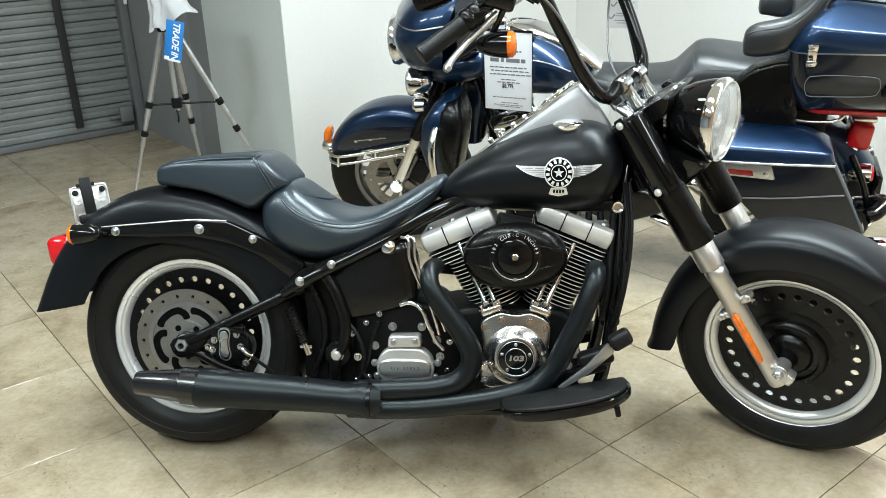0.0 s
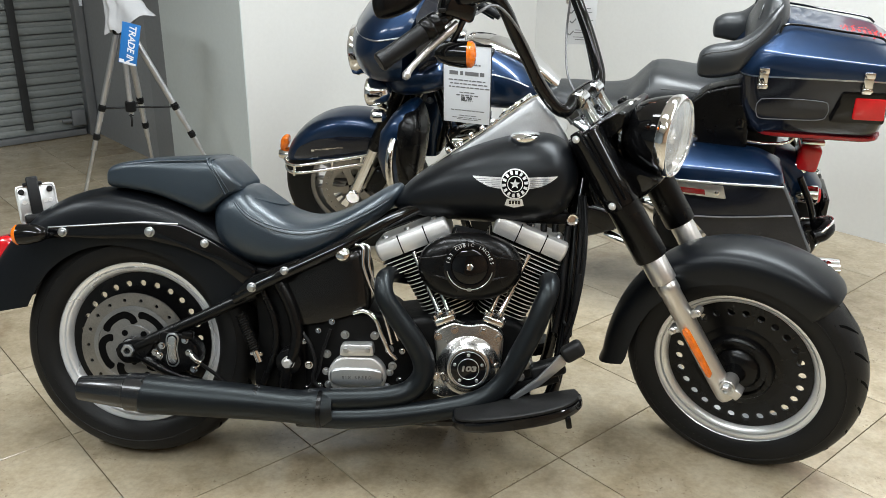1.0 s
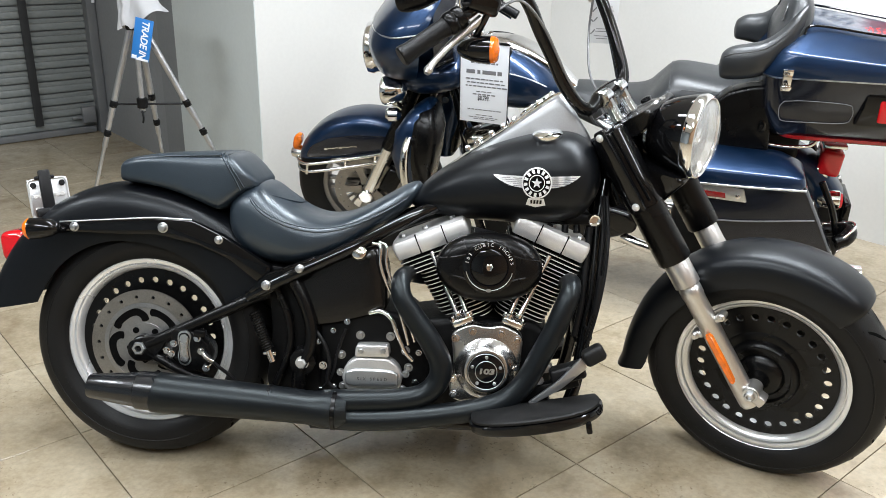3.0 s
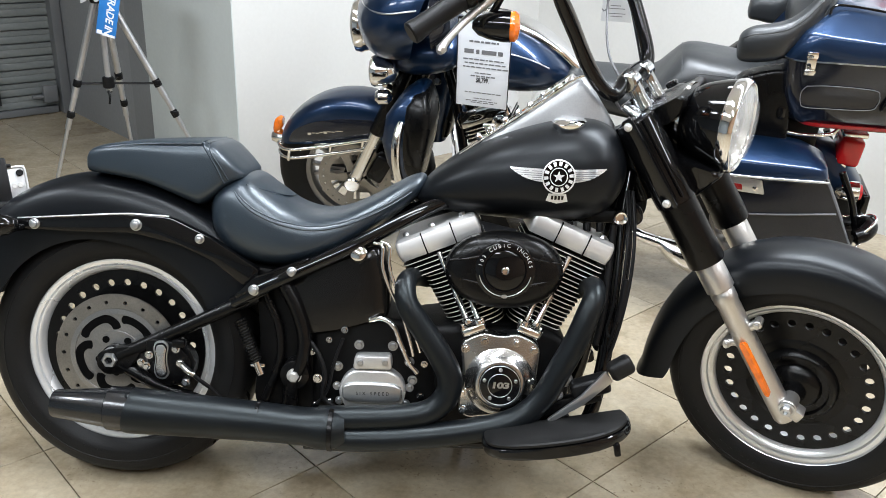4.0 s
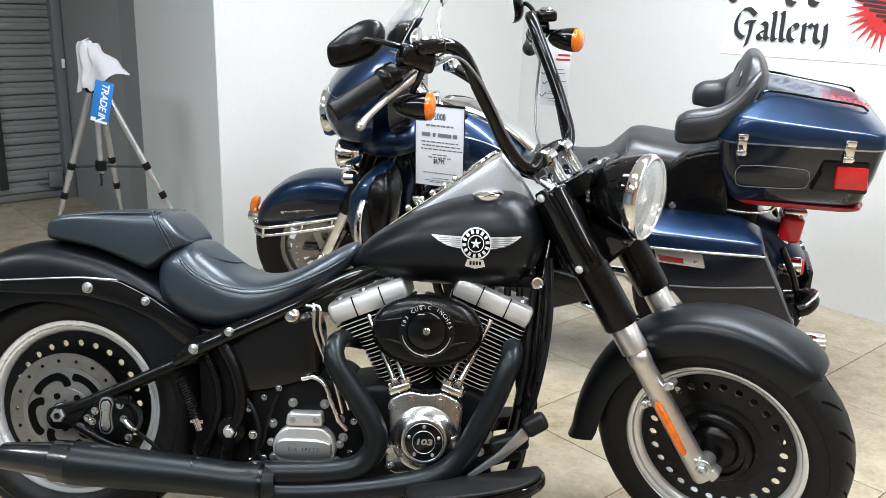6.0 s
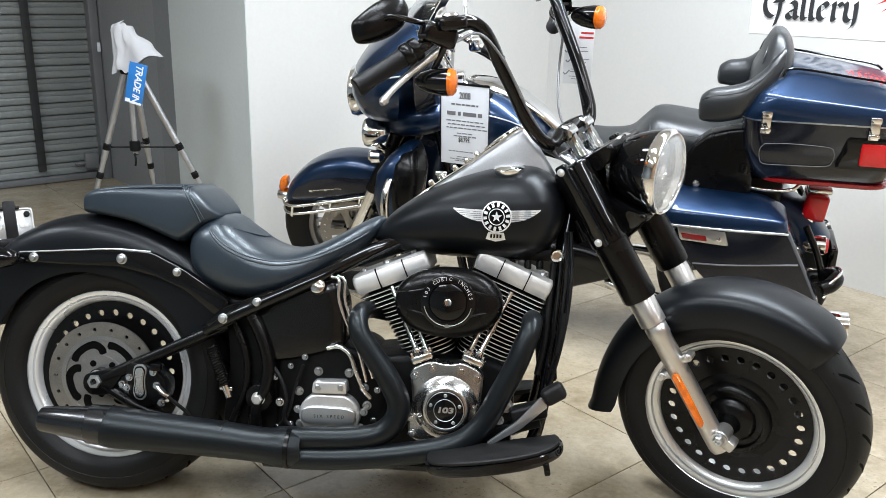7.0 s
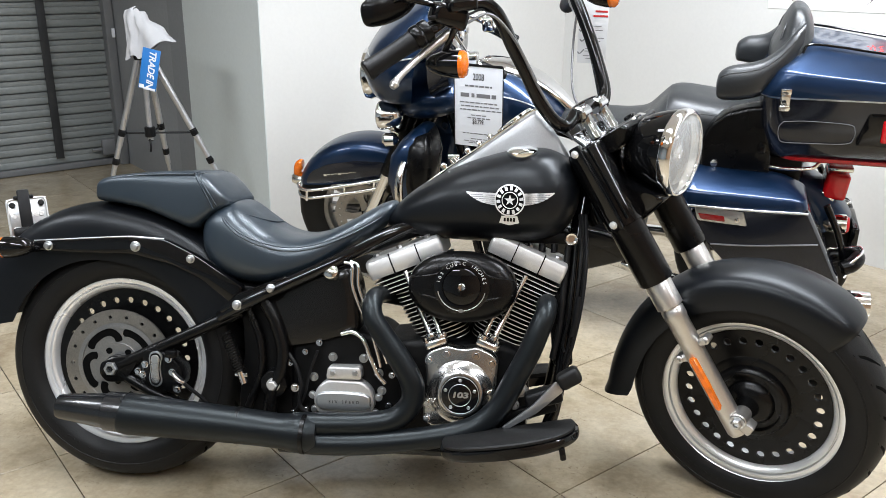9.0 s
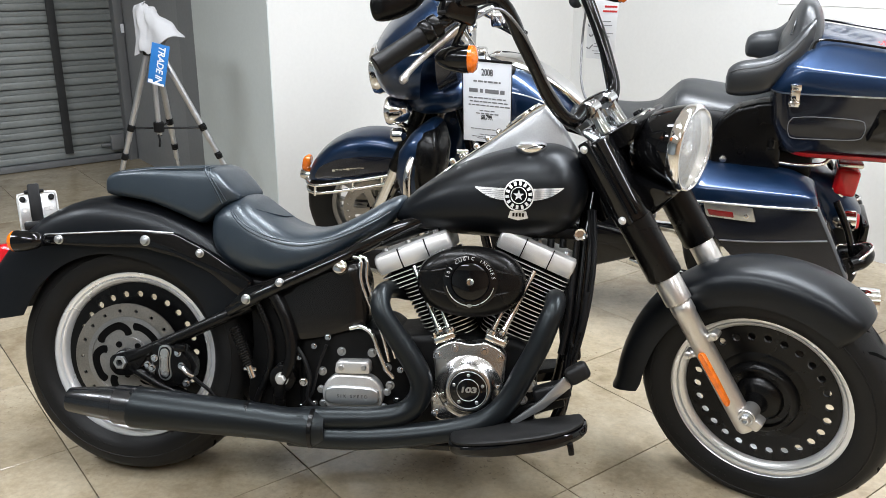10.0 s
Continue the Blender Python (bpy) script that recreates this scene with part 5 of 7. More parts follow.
box(bm, (1.075, -0.17, 0.275), (0.15, 0.03, 0.03), Matrix.Rotation(radians(-18), 3, "Y"), 0.006)
part("master_cylinder", bm, BLACKPL, cr)
for x, y, z, r in ((1.060, -0.185, 0.334, 0.013), (1.045, -0.19, 0.298, 0.009)):
    bm = B()
    hexbolt(bm, (x, y, z), SIDE, r, 0.010)
    part("bolt", bm, CHROMES, cr)

# frame
bm = B()
for s in (-1, 1):
    tube(bm, [(1.205, 0.03 * s, 0.80), (1.190, 0.05 * s, 0.70), (1.172, 0.09 * s, 0.52), (1.155, 0.12 * s, 0.34), (1.12, 0.135 * s, 0.21), (1.04, 0.14 * s, 0.165), (0.80, 0.14 * s, 0.155), (0.50, 0.14 * s, 0.165), (0.42, 0.13 * s, 0.22), (0.42, 0.12 * s, 0.34)], 0.017)
tube(bm, [(1.215, 0, 0.80), (1.12, 0, 0.80), (0.9, 0, 0.745), (0.72, 0, 0.69), (0.5, 0, 0.60)], 0.025)
cyl(bm, (1.255, 0, 0.74), (1.175, 0, 0.905), 0.035)
part("frame", bm, GLOSSB, cr, "gloss black steel frame")
bm = B()
box(bm, (1.155, -0.03, 0.47), (0.05, 0.10, 0.20), Matrix.Rotation(radians(-6), 3, "Y"), 0.01)
part("regulator", bm, ENGB, cr)
bm = B()
tube(bm, [(1.165, -0.085, 0.68), (1.158, -0.10, 0.58), (1.150, -0.112, 0.48), (1.135, -0.12, 0.40)], 0.0085, 10)
part("loom_sleeve", bm, BLACKPL, cr)
bm = B()
tube(bm, [(1.185, -0.07, 0.69), (1.178, -0.105, 0.58), (1.172, -0.115, 0.50), (1.16, -0.12, 0.44), (1.165, -0.125, 0.42)], 0.004, 8)
part("clutch_cable", bm, BLACKPL, cr)
bm = B()
lathe(bm, [(0.013, 0), (0.0165, 0.004), (0.0165, 0.014), (0.0135, 0.018), (0.0095, 0.016), (0.0085, 0.004), (0.001, 0.004)], (1.169, -0.13, 0.705), SIDE, 24)
part("ignition_boss", bm, CHROME, cr, "round chrome tank mount bolt")
bm = B()
box(bm, (1.11, -0.02, 0.70), (0.12, 0.14, 0.03), None, 0.008)
for x in (1.06, 1.10, 1.13):
    lathe(bm, [(0.009, 0), (0.009, 0.02)], (x, -0.095, 0.685), (0, -0.3, -1), 12)
part("tank_bracket", bm, ENGB, cr)
for dx, dy in ((0.0, 0.0), (0.008, 0.010), (0.014, -0.005)):
    bm = B()
    tube(bm, [(1.192 + dx, -0.07 + dy, 0.76), (1.196 + dx, -0.105 + dy, 0.66), (1.190 + dx, -0.122 + dy, 0.56), (1.178 + dx * 0.7, -0.128 + dy, 0.46), (1.158 + dx * 0.5, -0.125 + dy, 0.37), (1.14, -0.12, 0.30)], 0.0042, 8)
    part("cable", bm, BLACKPL, cr)
bm = B()
tube(bm, [(1.196, -0.124, 0.56), (1.190, -0.127, 0.51), (1.182, -0.129, 0.46)], 0.0085, 10)
part("cable_sleeve", bm, BLACKPL, cr)
# side stand on the far side
bm = B()
tube(bm, [(0.80, 0.14, 0.17), (0.84, 0.21, 0.11), (0.90, 0.30, 0.078)], 0.013)
box(bm, (0.905, 0.31, 0.076), (0.06, 0.035, 0.012), Matrix.Rotation(radians(12), 3, "X"), 0.003)
part("side_stand", bm, SATINB, cr, "black side stand")

# ---- front end, turned to its right ----
fw = disc_wheel("front_wheel", FC, 0.056, 26, ST)
tyre(fw, FC, 0.319, 0.071, 0.232, 24, ST)
bm = B()
lathe(bm, [(0.100, 0.024), (0.097, 0.044), (0.092, 0.054), (0.086, 0.057), (0.079, 0.056), (0.076, 0.046), (0.062, 0.046), (0.055, 0.060), (0.044, 0.066), (0.030, 0.070), (0.022, 0.10)], FC, (0, -1, 0), 56)
part("hub", bm, SATINB, fw, "satin black stepped hub", ST)
bm = B()
lathe(bm, [(0.146, 0.066), (0.146, 0.072), (0.10, 0.072), (0.10, 0.066)], FC, (0, 1, 0), 48, cap=False)
part("brake_disc", bm, STEEL, fw, "", ST)

fprof = [(-0.086, -0.088), (-0.089, -0.066), (-0.088, -0.040), (-0.080, -0.020), (-0.060, -0.008), (-0.030, -0.002), (0, 0)]
fprof = [tuple(p) for p in spline(fprof + [(-y, d) for y, d in reversed(fprof[:-1])], 2)]
bm = B()
arc_shell(bm, FC, [(188.8, 0.403, 1.05), (187, 0.396, 1.045), (182, 0.385, 1.02), (165, 0.370, 1.0), (140, 0.362, 1), (110, 0.360, 1), (80, 0.361, 1), (64, 0.361, 0.99), (55, 0.360, 0.95), (50.5, 0.357, 0.88), (48, 0.352, 0.78)], fprof, 0.004, 60)
part("front_fender", bm, MATTE, cr, "matte black wide front fender", ST)

LEG0, LEG1 = Vector((1.668, 0, 0.262)), Vector((1.212, 0, 1.03))
LD = (LEG1 - LEG0).normalized()
for s in (-1, 1):
    y = Vector((0, 0.121 * s, 0))

    def lp(h):
        return LEG0 + LD * h + y

    bm = B()
    lathe(bm, [(0.022, 0.005), (0.0265, 0.015), (0.027, 0.05), (0.027, 0.335), (0.029, 0.338), (0.029, 0.362), (0.0275, 0.364), (0.0275, 0.368), (0.0335, 0.371), (0.0335, 0.445), (0.031, 0.45)], lp(0), LD, 32)
    cyl(bm, FC + Vector((0, 0.095 * s, 0)), FC + Vector((0, 0.148 * s, 0)), 0.021, n=28, bev=0.003)
    box(bm, FC + Vector((0.020, 0.125 * s, -0.018)), (0.03, 0.04, 0.03), Matrix.Rotation(radians(30), 3, "Y"), 0.006)
    leg = part("fork_leg", bm, FORKAL, cr, "polished aluminium lower fork leg", ST)
    bm = B()
    lathe(bm, [(0.014, 0.148), (0.014, 0.160), (0.011, 0.163), (0.007, 0.163), (0.007, 0.156)], FC + Vector((0, 0, 0)), (0, s, 0), 6)
    lathe(bm, [(0.019, 0.146), (0.019, 0.152)], FC, (0, s, 0), 28)
    part("axle_nut", bm, CHROMES, leg, "", ST)
    bm = B()
    for h, dx in ((0.262, 0.038), (0.235, -0.038)):
        p = lp(h) + Vector((dx, 0.0, dx * 0.6))
        cyl(bm, p + Vector((0, -0.014, 0)), p + Vector((0, 0.018, 0)), 0.0105, n=20, bev=0.002)
        cyl(bm, p + Vector((0, s * 0.014, 0)), p + Vector((0, s * 0.023, 0)), 0.006, n=6)
        cyl(bm, p, lp(h - 0.01), 0.011, n=14)
    part("fender_lug", bm, FORKAL, leg, "", ST)
    bm = B()
    lathe(bm, [(0.040, 0.440), (0.0435, 0.446), (0.0435, 0.80), (0.040, 0.81)], lp(0), LD, 36)
    part("fork_cover", bm, SATINB, leg, "black upper fork cover", ST)
    bm = B()
    ring = []
    for h, w in ((0.090, 0.003), (0.097, 0.008), (0.165, 0.0098), (0.230, 0.0098), (0.237, 0.005)):
        c0 = lp(h) + Vector((0, 0.0295 * s, 0))
        side = Vector((LD.z, 0, -LD.x))
        ring.append([c0 + side * w * a + Vector((0, s * b, 0)) for a, b in ((-1, -0.006), (1, -0.006), (1, 0.002), (0.7, 0.006), (-0.7, 0.006), (-1, 0.002))])
    ring_loft(bm, ring)
    part("reflector", bm, ORANGE, leg, "long amber side reflector", ST)

# nacelle between the legs, triple clamps
bm = B()
sec = [(1.222, 0.955), (1.262, 0.968), (1.308, 0.952), (1.314, 0.905), (1.330, 0.872), (1.438, 0.852), (1.446, 0.838), (1.402, 0.790), (1.364, 0.752), (1.338, 0.765)]
rings = [[(x, y, z) for x, z in rounded([(1.33 + (a - 1.33) * k, 0.86 + (b - 0.86) * k) for a, b in sec], 0.012)] for y, k in ((-0.098, 0.88), (-0.092, 0.96), (-0.080, 1.0), (0.080, 1.0), (0.092, 0.96), (0.098, 0.88))]
ring_loft(bm, rings)
nac = part("nacelle", bm, GLOSSB, cr, "gloss black headlamp nacelle", ST)
side_ = Vector((LD.z, 0, -LD.x))
for s in (-1, 1):
    bm = B()
    lathe(bm, [(0.040, 0.600), (0.0475, 0.604), (0.0475, 0.80), (0.044, 0.812), (0.030, 0.818)], LEG0 + Vector((0, 0.121 * s, 0)), LD, 36)
    part("fork_shroud", bm, GLOSSB, nac, "gloss black fork shroud", ST)
    b0, b1 = Vector((1.352, s * 0.168, 0.793)), Vector((1.253, s * 0.168, 0.960))
    bm = B()
    ends = (b0 - LD * 0.018, b1 + LD * 0.016)
    poly = [ends[0] - side_ * 0.013, ends[0] + side_ * 0.020, ends[1] + side_ * 0.016, ends[1] - side_ * 0.013]
    prism(bm, rounded([(q.x, q.z) for q in poly], 0.008), s * 0.152, s * 0.1725, 0.003)
    part("shroud_strip", bm, GLOSSB, nac, "gloss black mounting strip", ST)
    for q in (0.019, 0.036):
        bm = B()
        tube(bm, [tuple(b0 + side_ * q + Vector((0, s * (0.0005 - q * 0.25), 0))), tuple(b1 + side_ * q * 0.9 + Vector((0, s * (0.0005 - q * 0.25), 0)))], 0.0035, 8, smooth=False)
        part("shroud_rib", bm, GLOSSB, nac, "", ST)
    for q in (b0, b1):
        bm = B()
        capbolt(bm, q + Vector((0, s * 0.004, 0)), (0, s, 0), 0.0075, 0.007)
        part("bolt", bm, ALU, nac, "", ST)
bm = B()
box(bm, (1.238, 0, 0.962), (0.070, 0.20, 0.016), Matrix.Rotation(radians(31), 3, "Y"), 0.007, 3)
part("top_clamp", bm, CHROMED, cr, "chrome top fork clamp", ST)
bm = B()
vs_ = rounded([(1.206, 0.938), (1.253, 0.964), (1.313, 1.001), (1.338, 1.018), (1.352, 1.012), (1.346, 0.978), (1.322, 0.948), (1.270, 0.932)], 0.010)
ring_loft(bm, [[(1.29 + (x - 1.29) * k, y, 0.975 + (z - 0.975) * k) for x, z in vs_] for y, k in ((-0.092, 0.90), (-0.089, 0.96), (-0.082, 1.0), (0.082, 1.0), (0.089, 0.96), (0.092, 0.90))])
part("headlamp_visor", bm, SATINB, nac, "gloss black top cover", ST)

# headlamp
HC, HD = Vector((1.388, 0, 0.939)), Vector((1, -0.045, -0.06)).normalized()
bm = B()
lathe(bm, [(tuple(p)) for p in spline([(0.008, -0.080), (0.036, -0.072), (0.063, -0.052), (0.084, -0.020), (0.097, 0.016), (0.1030, 0.040), (0.1040, 0.054)], 4)], HC, HD, 56)
hl = part("headlamp", bm, GLOSSB, cr, "large round gloss black headlamp", ST)
bm = B()
lathe(bm, [tuple(p) for p in spline([(0.1005, 0.047), (0.1045, 0.047), (0.1065, 0.052), (0.1085, 0.060), (0.1085, 0.067), (0.1055, 0.074), (0.1010, 0.078), (0.0970, 0.077), (0.0950, 0.073)], 3)], HC, HD, 72, cap=False)
part("trim_ring", bm, CHROME, hl, "chrome trim ring", ST)
bm = B()
lathe(bm, [(0.060, -0.070), (0.076, -0.062), (0.0815, -0.055), (0.0815, -0.048), (0.066, -0.049)], HC, HD, 56, cap=False)
part("bucket_ring", bm, CHROME, hl, "", ST)
bm = B()
lathe(bm, [(0.0955, 0.071), (0.091, 0.050), (0.075, 0.022), (0.05, 0.008), (0.018, 0.002)], HC, HD, 56, cap=False)
part("reflector_bowl", bm, REFL, hl, "bright faceted reflector", ST)
bm = B()
lathe(bm, [(0.0955, 0.073), (0.090, 0.082), (0.065, 0.093), (0.03, 0.098), (0.001, 0.0995)], HC, HD, 56)
gl = part("lens", bm, LENSG, hl, "clear ribbed glass lens", ST)
gl.visible_shadow = False
bm = B()
lathe(bm, [(0.020, 0.004), (0.023, 0.045), (0.020, 0.060), (0.012, 0.064), (0.011, 0.060), (0.001, 0.060)], HC, HD, 28)
part("bulb_shield", bm, CHROME, hl, "", ST)
bm = B()
box(bm, HC + Vector((0.005, 0, -0.112)), (0.05, 0.04, 0.04), None, 0.01)
part("headlamp_mount", bm, GLOSSB, hl, "", ST)

# outline of a mirror in its own plane, and that plane's axes
MIRROR = rounded([(-0.069, 0.004), (-0.071, -0.021), (-0.065, -0.044), (-0.043, -0.048), (-0.009, -0.045), (0.033, -0.032), (0.061, -0.009), (0.071, 0.020), (0.062, 0.044), (0.041, 0.052), (0.017, 0.051), (-0.018, 0.037)], 0.02, 4)
MN, ME, MU = Vector((0.7712, -0.6124, 0.1737)), Vector((0.6218, 0.7832, 0)), Vector((-0.136, 0.108, 0.9848))


# risers and handlebar
for s in (-1, 1):
    r0, r1 = Vector((1.246, 0.048 * s, 0.968)), Vector((1.212, 0.048 * s, 1.022))
    d = (r1 - r0).normalized()
    e = Vector((d.z, 0, -d.x))
    bm = B()
    flutes = []
    for h, r in ((-0.004, 0.0215), (0.004, 0.0225), (0.008, 0.0205), (0.066, 0.0205), (0.070, 0.0225), (0.080, 0.0225), (0.085, 0.018), (0.087, 0.008)):
        flutes.append([r0 + d * h + (e * math.cos(math.pi * i / 24) + Vector((0, math.sin(math.pi * i / 24), 0))) * (r - (0.0011 if i % 4 > 1 and 0 < h < 0.07 else 0)) for i in range(48)])
    ring_loft(bm, flutes)
    rs = part("riser", bm, CHROMED, cr, "polished fluted chrome handlebar riser", ST)
    bm = B()
    cyl(bm, r1 + d * 0.004 - Vector((0, 0.023, 0)), r1 + d * 0.004 + Vector((0, 0.023, 0)), 0.0225, n=28, bev=0.004)
    cp = part("riser_cap", bm, CHROMED, rs, "", ST)
    for q in (-0.010, 0.010):
        bm = B()
        capbolt(bm, r0 + d * 0.084 + Vector((0, q, 0)), d, 0.0042, 0.004)
        part("bolt", bm, CHROMES, cp, "", ST)
bar = [(1.20, 0, 1.034), (1.20, 0.055, 1.030), (1.199, 0.085, 1.014), (1.191, 0.106, 1.008), (1.173, 0.125, 1.026), (1.143, 0.142, 1.078), (1.121, 0.157, 1.143), (1.095, 0.175, 1.214), (1.081, 0.190, 1.267), (1.068, 0.208, 1.303), (1.049, 0.236, 1.323), (1.026, 0.282, 1.319), (1.0, 0.345, 1.289), (0.955, 0.42, 1.250), (0.905, 0.488, 1.211)]
far_bar = [(1.20, 0, 1.034), (1.199, 0.06, 1.030), (1.199, 0.10, 1.018), (1.194, 0.125, 1.047), (1.177, 0.137, 1.094), (1.145, 0.157, 1.161), (1.107, 0.178, 1.229), (1.077, 0.195, 1.279), (1.056, 0.212, 1.312), (1.030, 0.240, 1.333), (1.008, 0.290, 1.320), (0.99, 0.345, 1.289), (0.955, 0.42, 1.250), (0.905, 0.488, 1.211)]
bm = B()
tube(bm, [(x, -y, z) for x, y, z in reversed(bar[1:])] + far_bar, 0.0165, 18)
hb = part("handlebar", bm, GLOSSB, cr, "tall gloss black ape-hanger handlebar", ST)
for s in (-1, 1):
    def hp(p):
        return Vector((p[0], p[1] * s, p[2]))

    g0, g1 = hp((0.988, 0.365, 1.279)), hp((0.902, 0.492, 1.209))
    gd = (g1 - g0).normalized()
    g00 = g0.copy()
    g0 = g0 + (g1 - g0) * 0.24
    bm = B()
    lathe(bm, [(0.020, -0.006), (0.027, -0.004), (0.028, 0.012), (0.0255, 0.016), (0.028, 0.020), (0.028, 0.034), (0.024, 0.040)], g00, gd, 28)
    part("switch_collar", bm, SATINB, hb, "", ST)
    bm = B()
    gl_ = (g1 - g0).length
    prof = [(0.0225, 0), (0.0235, 0.004)]
    prof += [(0.0222, 0.012), (0.0215, gl_ * 0.5), (0.0218, gl_ - 0.024)]
    prof += [(0.0235, gl_ - 0.015), (0.0235, gl_ - 0.003), (0.020, gl_)]
    lathe(bm, prof, g0, gd, 28)
    part("grip", bm, BLACKPL, hb, "black rubber hand grip", ST)
    bm = B()
    c = hp((1.016, 0.318, 1.304))
    m = Matrix.Rotation(math.atan2(gd.y, gd.x), 3, "Z")
    box(bm, c, (0.085, 0.054, 0.048), m @ Matrix.Rotation(radians(-24), 3, "Y"), 0.012, 3)
    box(bm, c + Vector((0.03, -0.01 * s, 0.026)), (0.068, 0.052, 0.030), m, 0.009, 3)
    sw = part("switch_housing", bm, GLOSSB, hb, "black switch and reservoir housing", ST)
    bm = B()
    lathe(bm, [(0.018, 0), (0.020, 0.004), (0.016, 0.008), (0.008, 0.009)], c + Vector((0.03, -0.01 * s, 0.040)), (0, 0, 1), 24)
    part("reservoir_cap", bm, CHROME, sw, "", ST)
    bm = B()
    for q in (-0.012, 0.012):
        box(bm, c + gd * 0.02 + Vector((0, s * 0.033, q)), (0.02, 0.012, 0.010), m, 0.003)
    part("switch", bm, BLACKPL, sw, "", ST)
    # lever
    bm = B()
    tube(bm, [(*hp((1.015, 0.315, 1.268)), 0.010), (*hp((0.995, 0.340, 1.248)), 0.011), (*hp((0.975, 0.39, 1.222)), 0.0085), (*hp((0.962, 0.435, 1.197)), 0.0075), (*hp((0.956, 0.455, 1.183)), 0.0085), (*hp((0.955, 0.462, 1.177)), 0.011), (*hp((0.954, 0.470, 1.171)), 0.007)], 0.008, 12)
    part("lever", bm, FORKAL, hb, "polished hand lever", ST)
    # turn signal under the bar
    tc_ = hp((1.040, 0.320, 1.197) if s < 0 else (1.140, 0.295, 1.266))
    bm = B()
    ax_ = (1, 0.38, -0.05) if s < 0 else (1, 0, -0.05)
    lathe(bm, [(0.008, -0.080), (0.020, -0.068), (0.028, -0.045), (0.0325, -0.015), (0.0325, 0.0)], tc_, ax_, 28)
    cyl(bm, tc_ + Vector((-0.045, 0, 0.02)), c + Vector((0.02, 0, -0.02)), 0.008, n=12)
    sgn = part("turn_signal", bm, GLOSSB, hb, "gloss black bullet turn signal", ST)
    bm = B()
    lathe(bm, [(0.0315, 0), (0.0315, 0.009), (0.025, 0.016), (0.001, 0.020)], tc_, ax_, 28)
    part("lens", bm, ORANGE, sgn, "orange lens", ST)
    # mirror
    bm = B()
    mc = hp((0.905, 0.385, 1.342))

    def mp(a, b, h):
        q = ME * a + MU * b + MN * h
        return mc + Vector((q.x, -s * q.y, q.z))

    ring_loft(bm, [[mp(x * k, y * k, h) for x, y in MIRROR] for h, k in ((-0.010, 0.93), (-0.007, 0.985), (0.0, 1.0), (0.008, 0.96), (0.016, 0.84), (0.022, 0.60), (0.025, 0.25))])
    mi = part("mirror", bm, SATINB, hb, "black rounded mirror shell", ST)
    bm = B()
    ring_loft(bm, [[mp(x * 0.92, y * 0.92, h) for x, y in MIRROR] for h in (-0.0115, -0.0105)])
    part("mirror_glass", bm, CHROME, mi, "", ST)
    bm = B()
    tube(bm, [tuple(c + Vector((-0.02, 0, 0.0))), tuple(c + Vector((-0.022, 0, 0.022))), tuple(mp(0.075, -0.012, 0.040)), tuple(mp(0.020, 0.006, 0.034)), tuple(mp(0.004, 0.002, 0.020))], 0.0065, 10)
    part("mirror_stem", bm, GLOSSB, mi, "", ST)
    # cables
    bm = B()
    tube(bm, [tuple(c + Vector((0.03, -0.02 * s, -0.02))), (1.045, 0.27 * s, 1.22), (1.04, 0.25 * s, 1.12), (1.08, 0.17 * s, 1.02), (1.17, 0.09 * s, 0.95)] if s > 0 else [tuple(c + Vector((0.03, 0.02, -0.02))), (1.075, -0.232, 1.295), (1.115, -0.190, 1.225), (1.155, -0.150, 1.10), (1.205, -0.09, 0.97)], 0.0036, 8)
    part("cable", bm, BRAID, hb, "grey braided cable", ST)
    bm = B()
    tube(bm, [tuple(c + Vector((0.035, -0.03 * s, 0.0))), (1.060, 0.235 * s, 1.306), (1.088, 0.196 * s, 1.270), (1.110, 0.176 * s, 1.214), (1.136, 0.158 * s, 1.143), (1.160, 0.140 * s, 1.078), (1.195, 0.105 * s, 0.99)], 0.003, 8)
    part("cable", bm, BLACKPL, hb, "", ST)

# ---- the dark blue touring motorcycle ----
TOUR = Matrix.Translation((1.26, 3.625, 0.003)) @ Matrix.Rotation(radians(165.5), 4, "Z") @ Matrix.Rotation(radians(-8.0), 4, "X")
to = thing("touring_motorcycle", TOUR, "dark blue touring motorcycle with fairing, saddlebags and top case", "motorcycle")
TF, TR = Vector((1.575, 0, 0.328)), Vector((-0.04, 0, 0.325))
TAX = Vector((-math.sin(radians(26)), 0, math.cos(radians(26))))
TP = Matrix.Translation((1.575 + 0.155, 0, 0))
TS_ = TP @ Matrix.Rotation(radians(9.0), 4, TAX) @ TP.inverted()
LEFT = Vector((0, 1, 0))


CASTAL = mat("cast_aluminium", (0.26, 0.255, 0.25), 0.38, 0.85, 0.1, 12, 0.05, 300, fine=0.06)


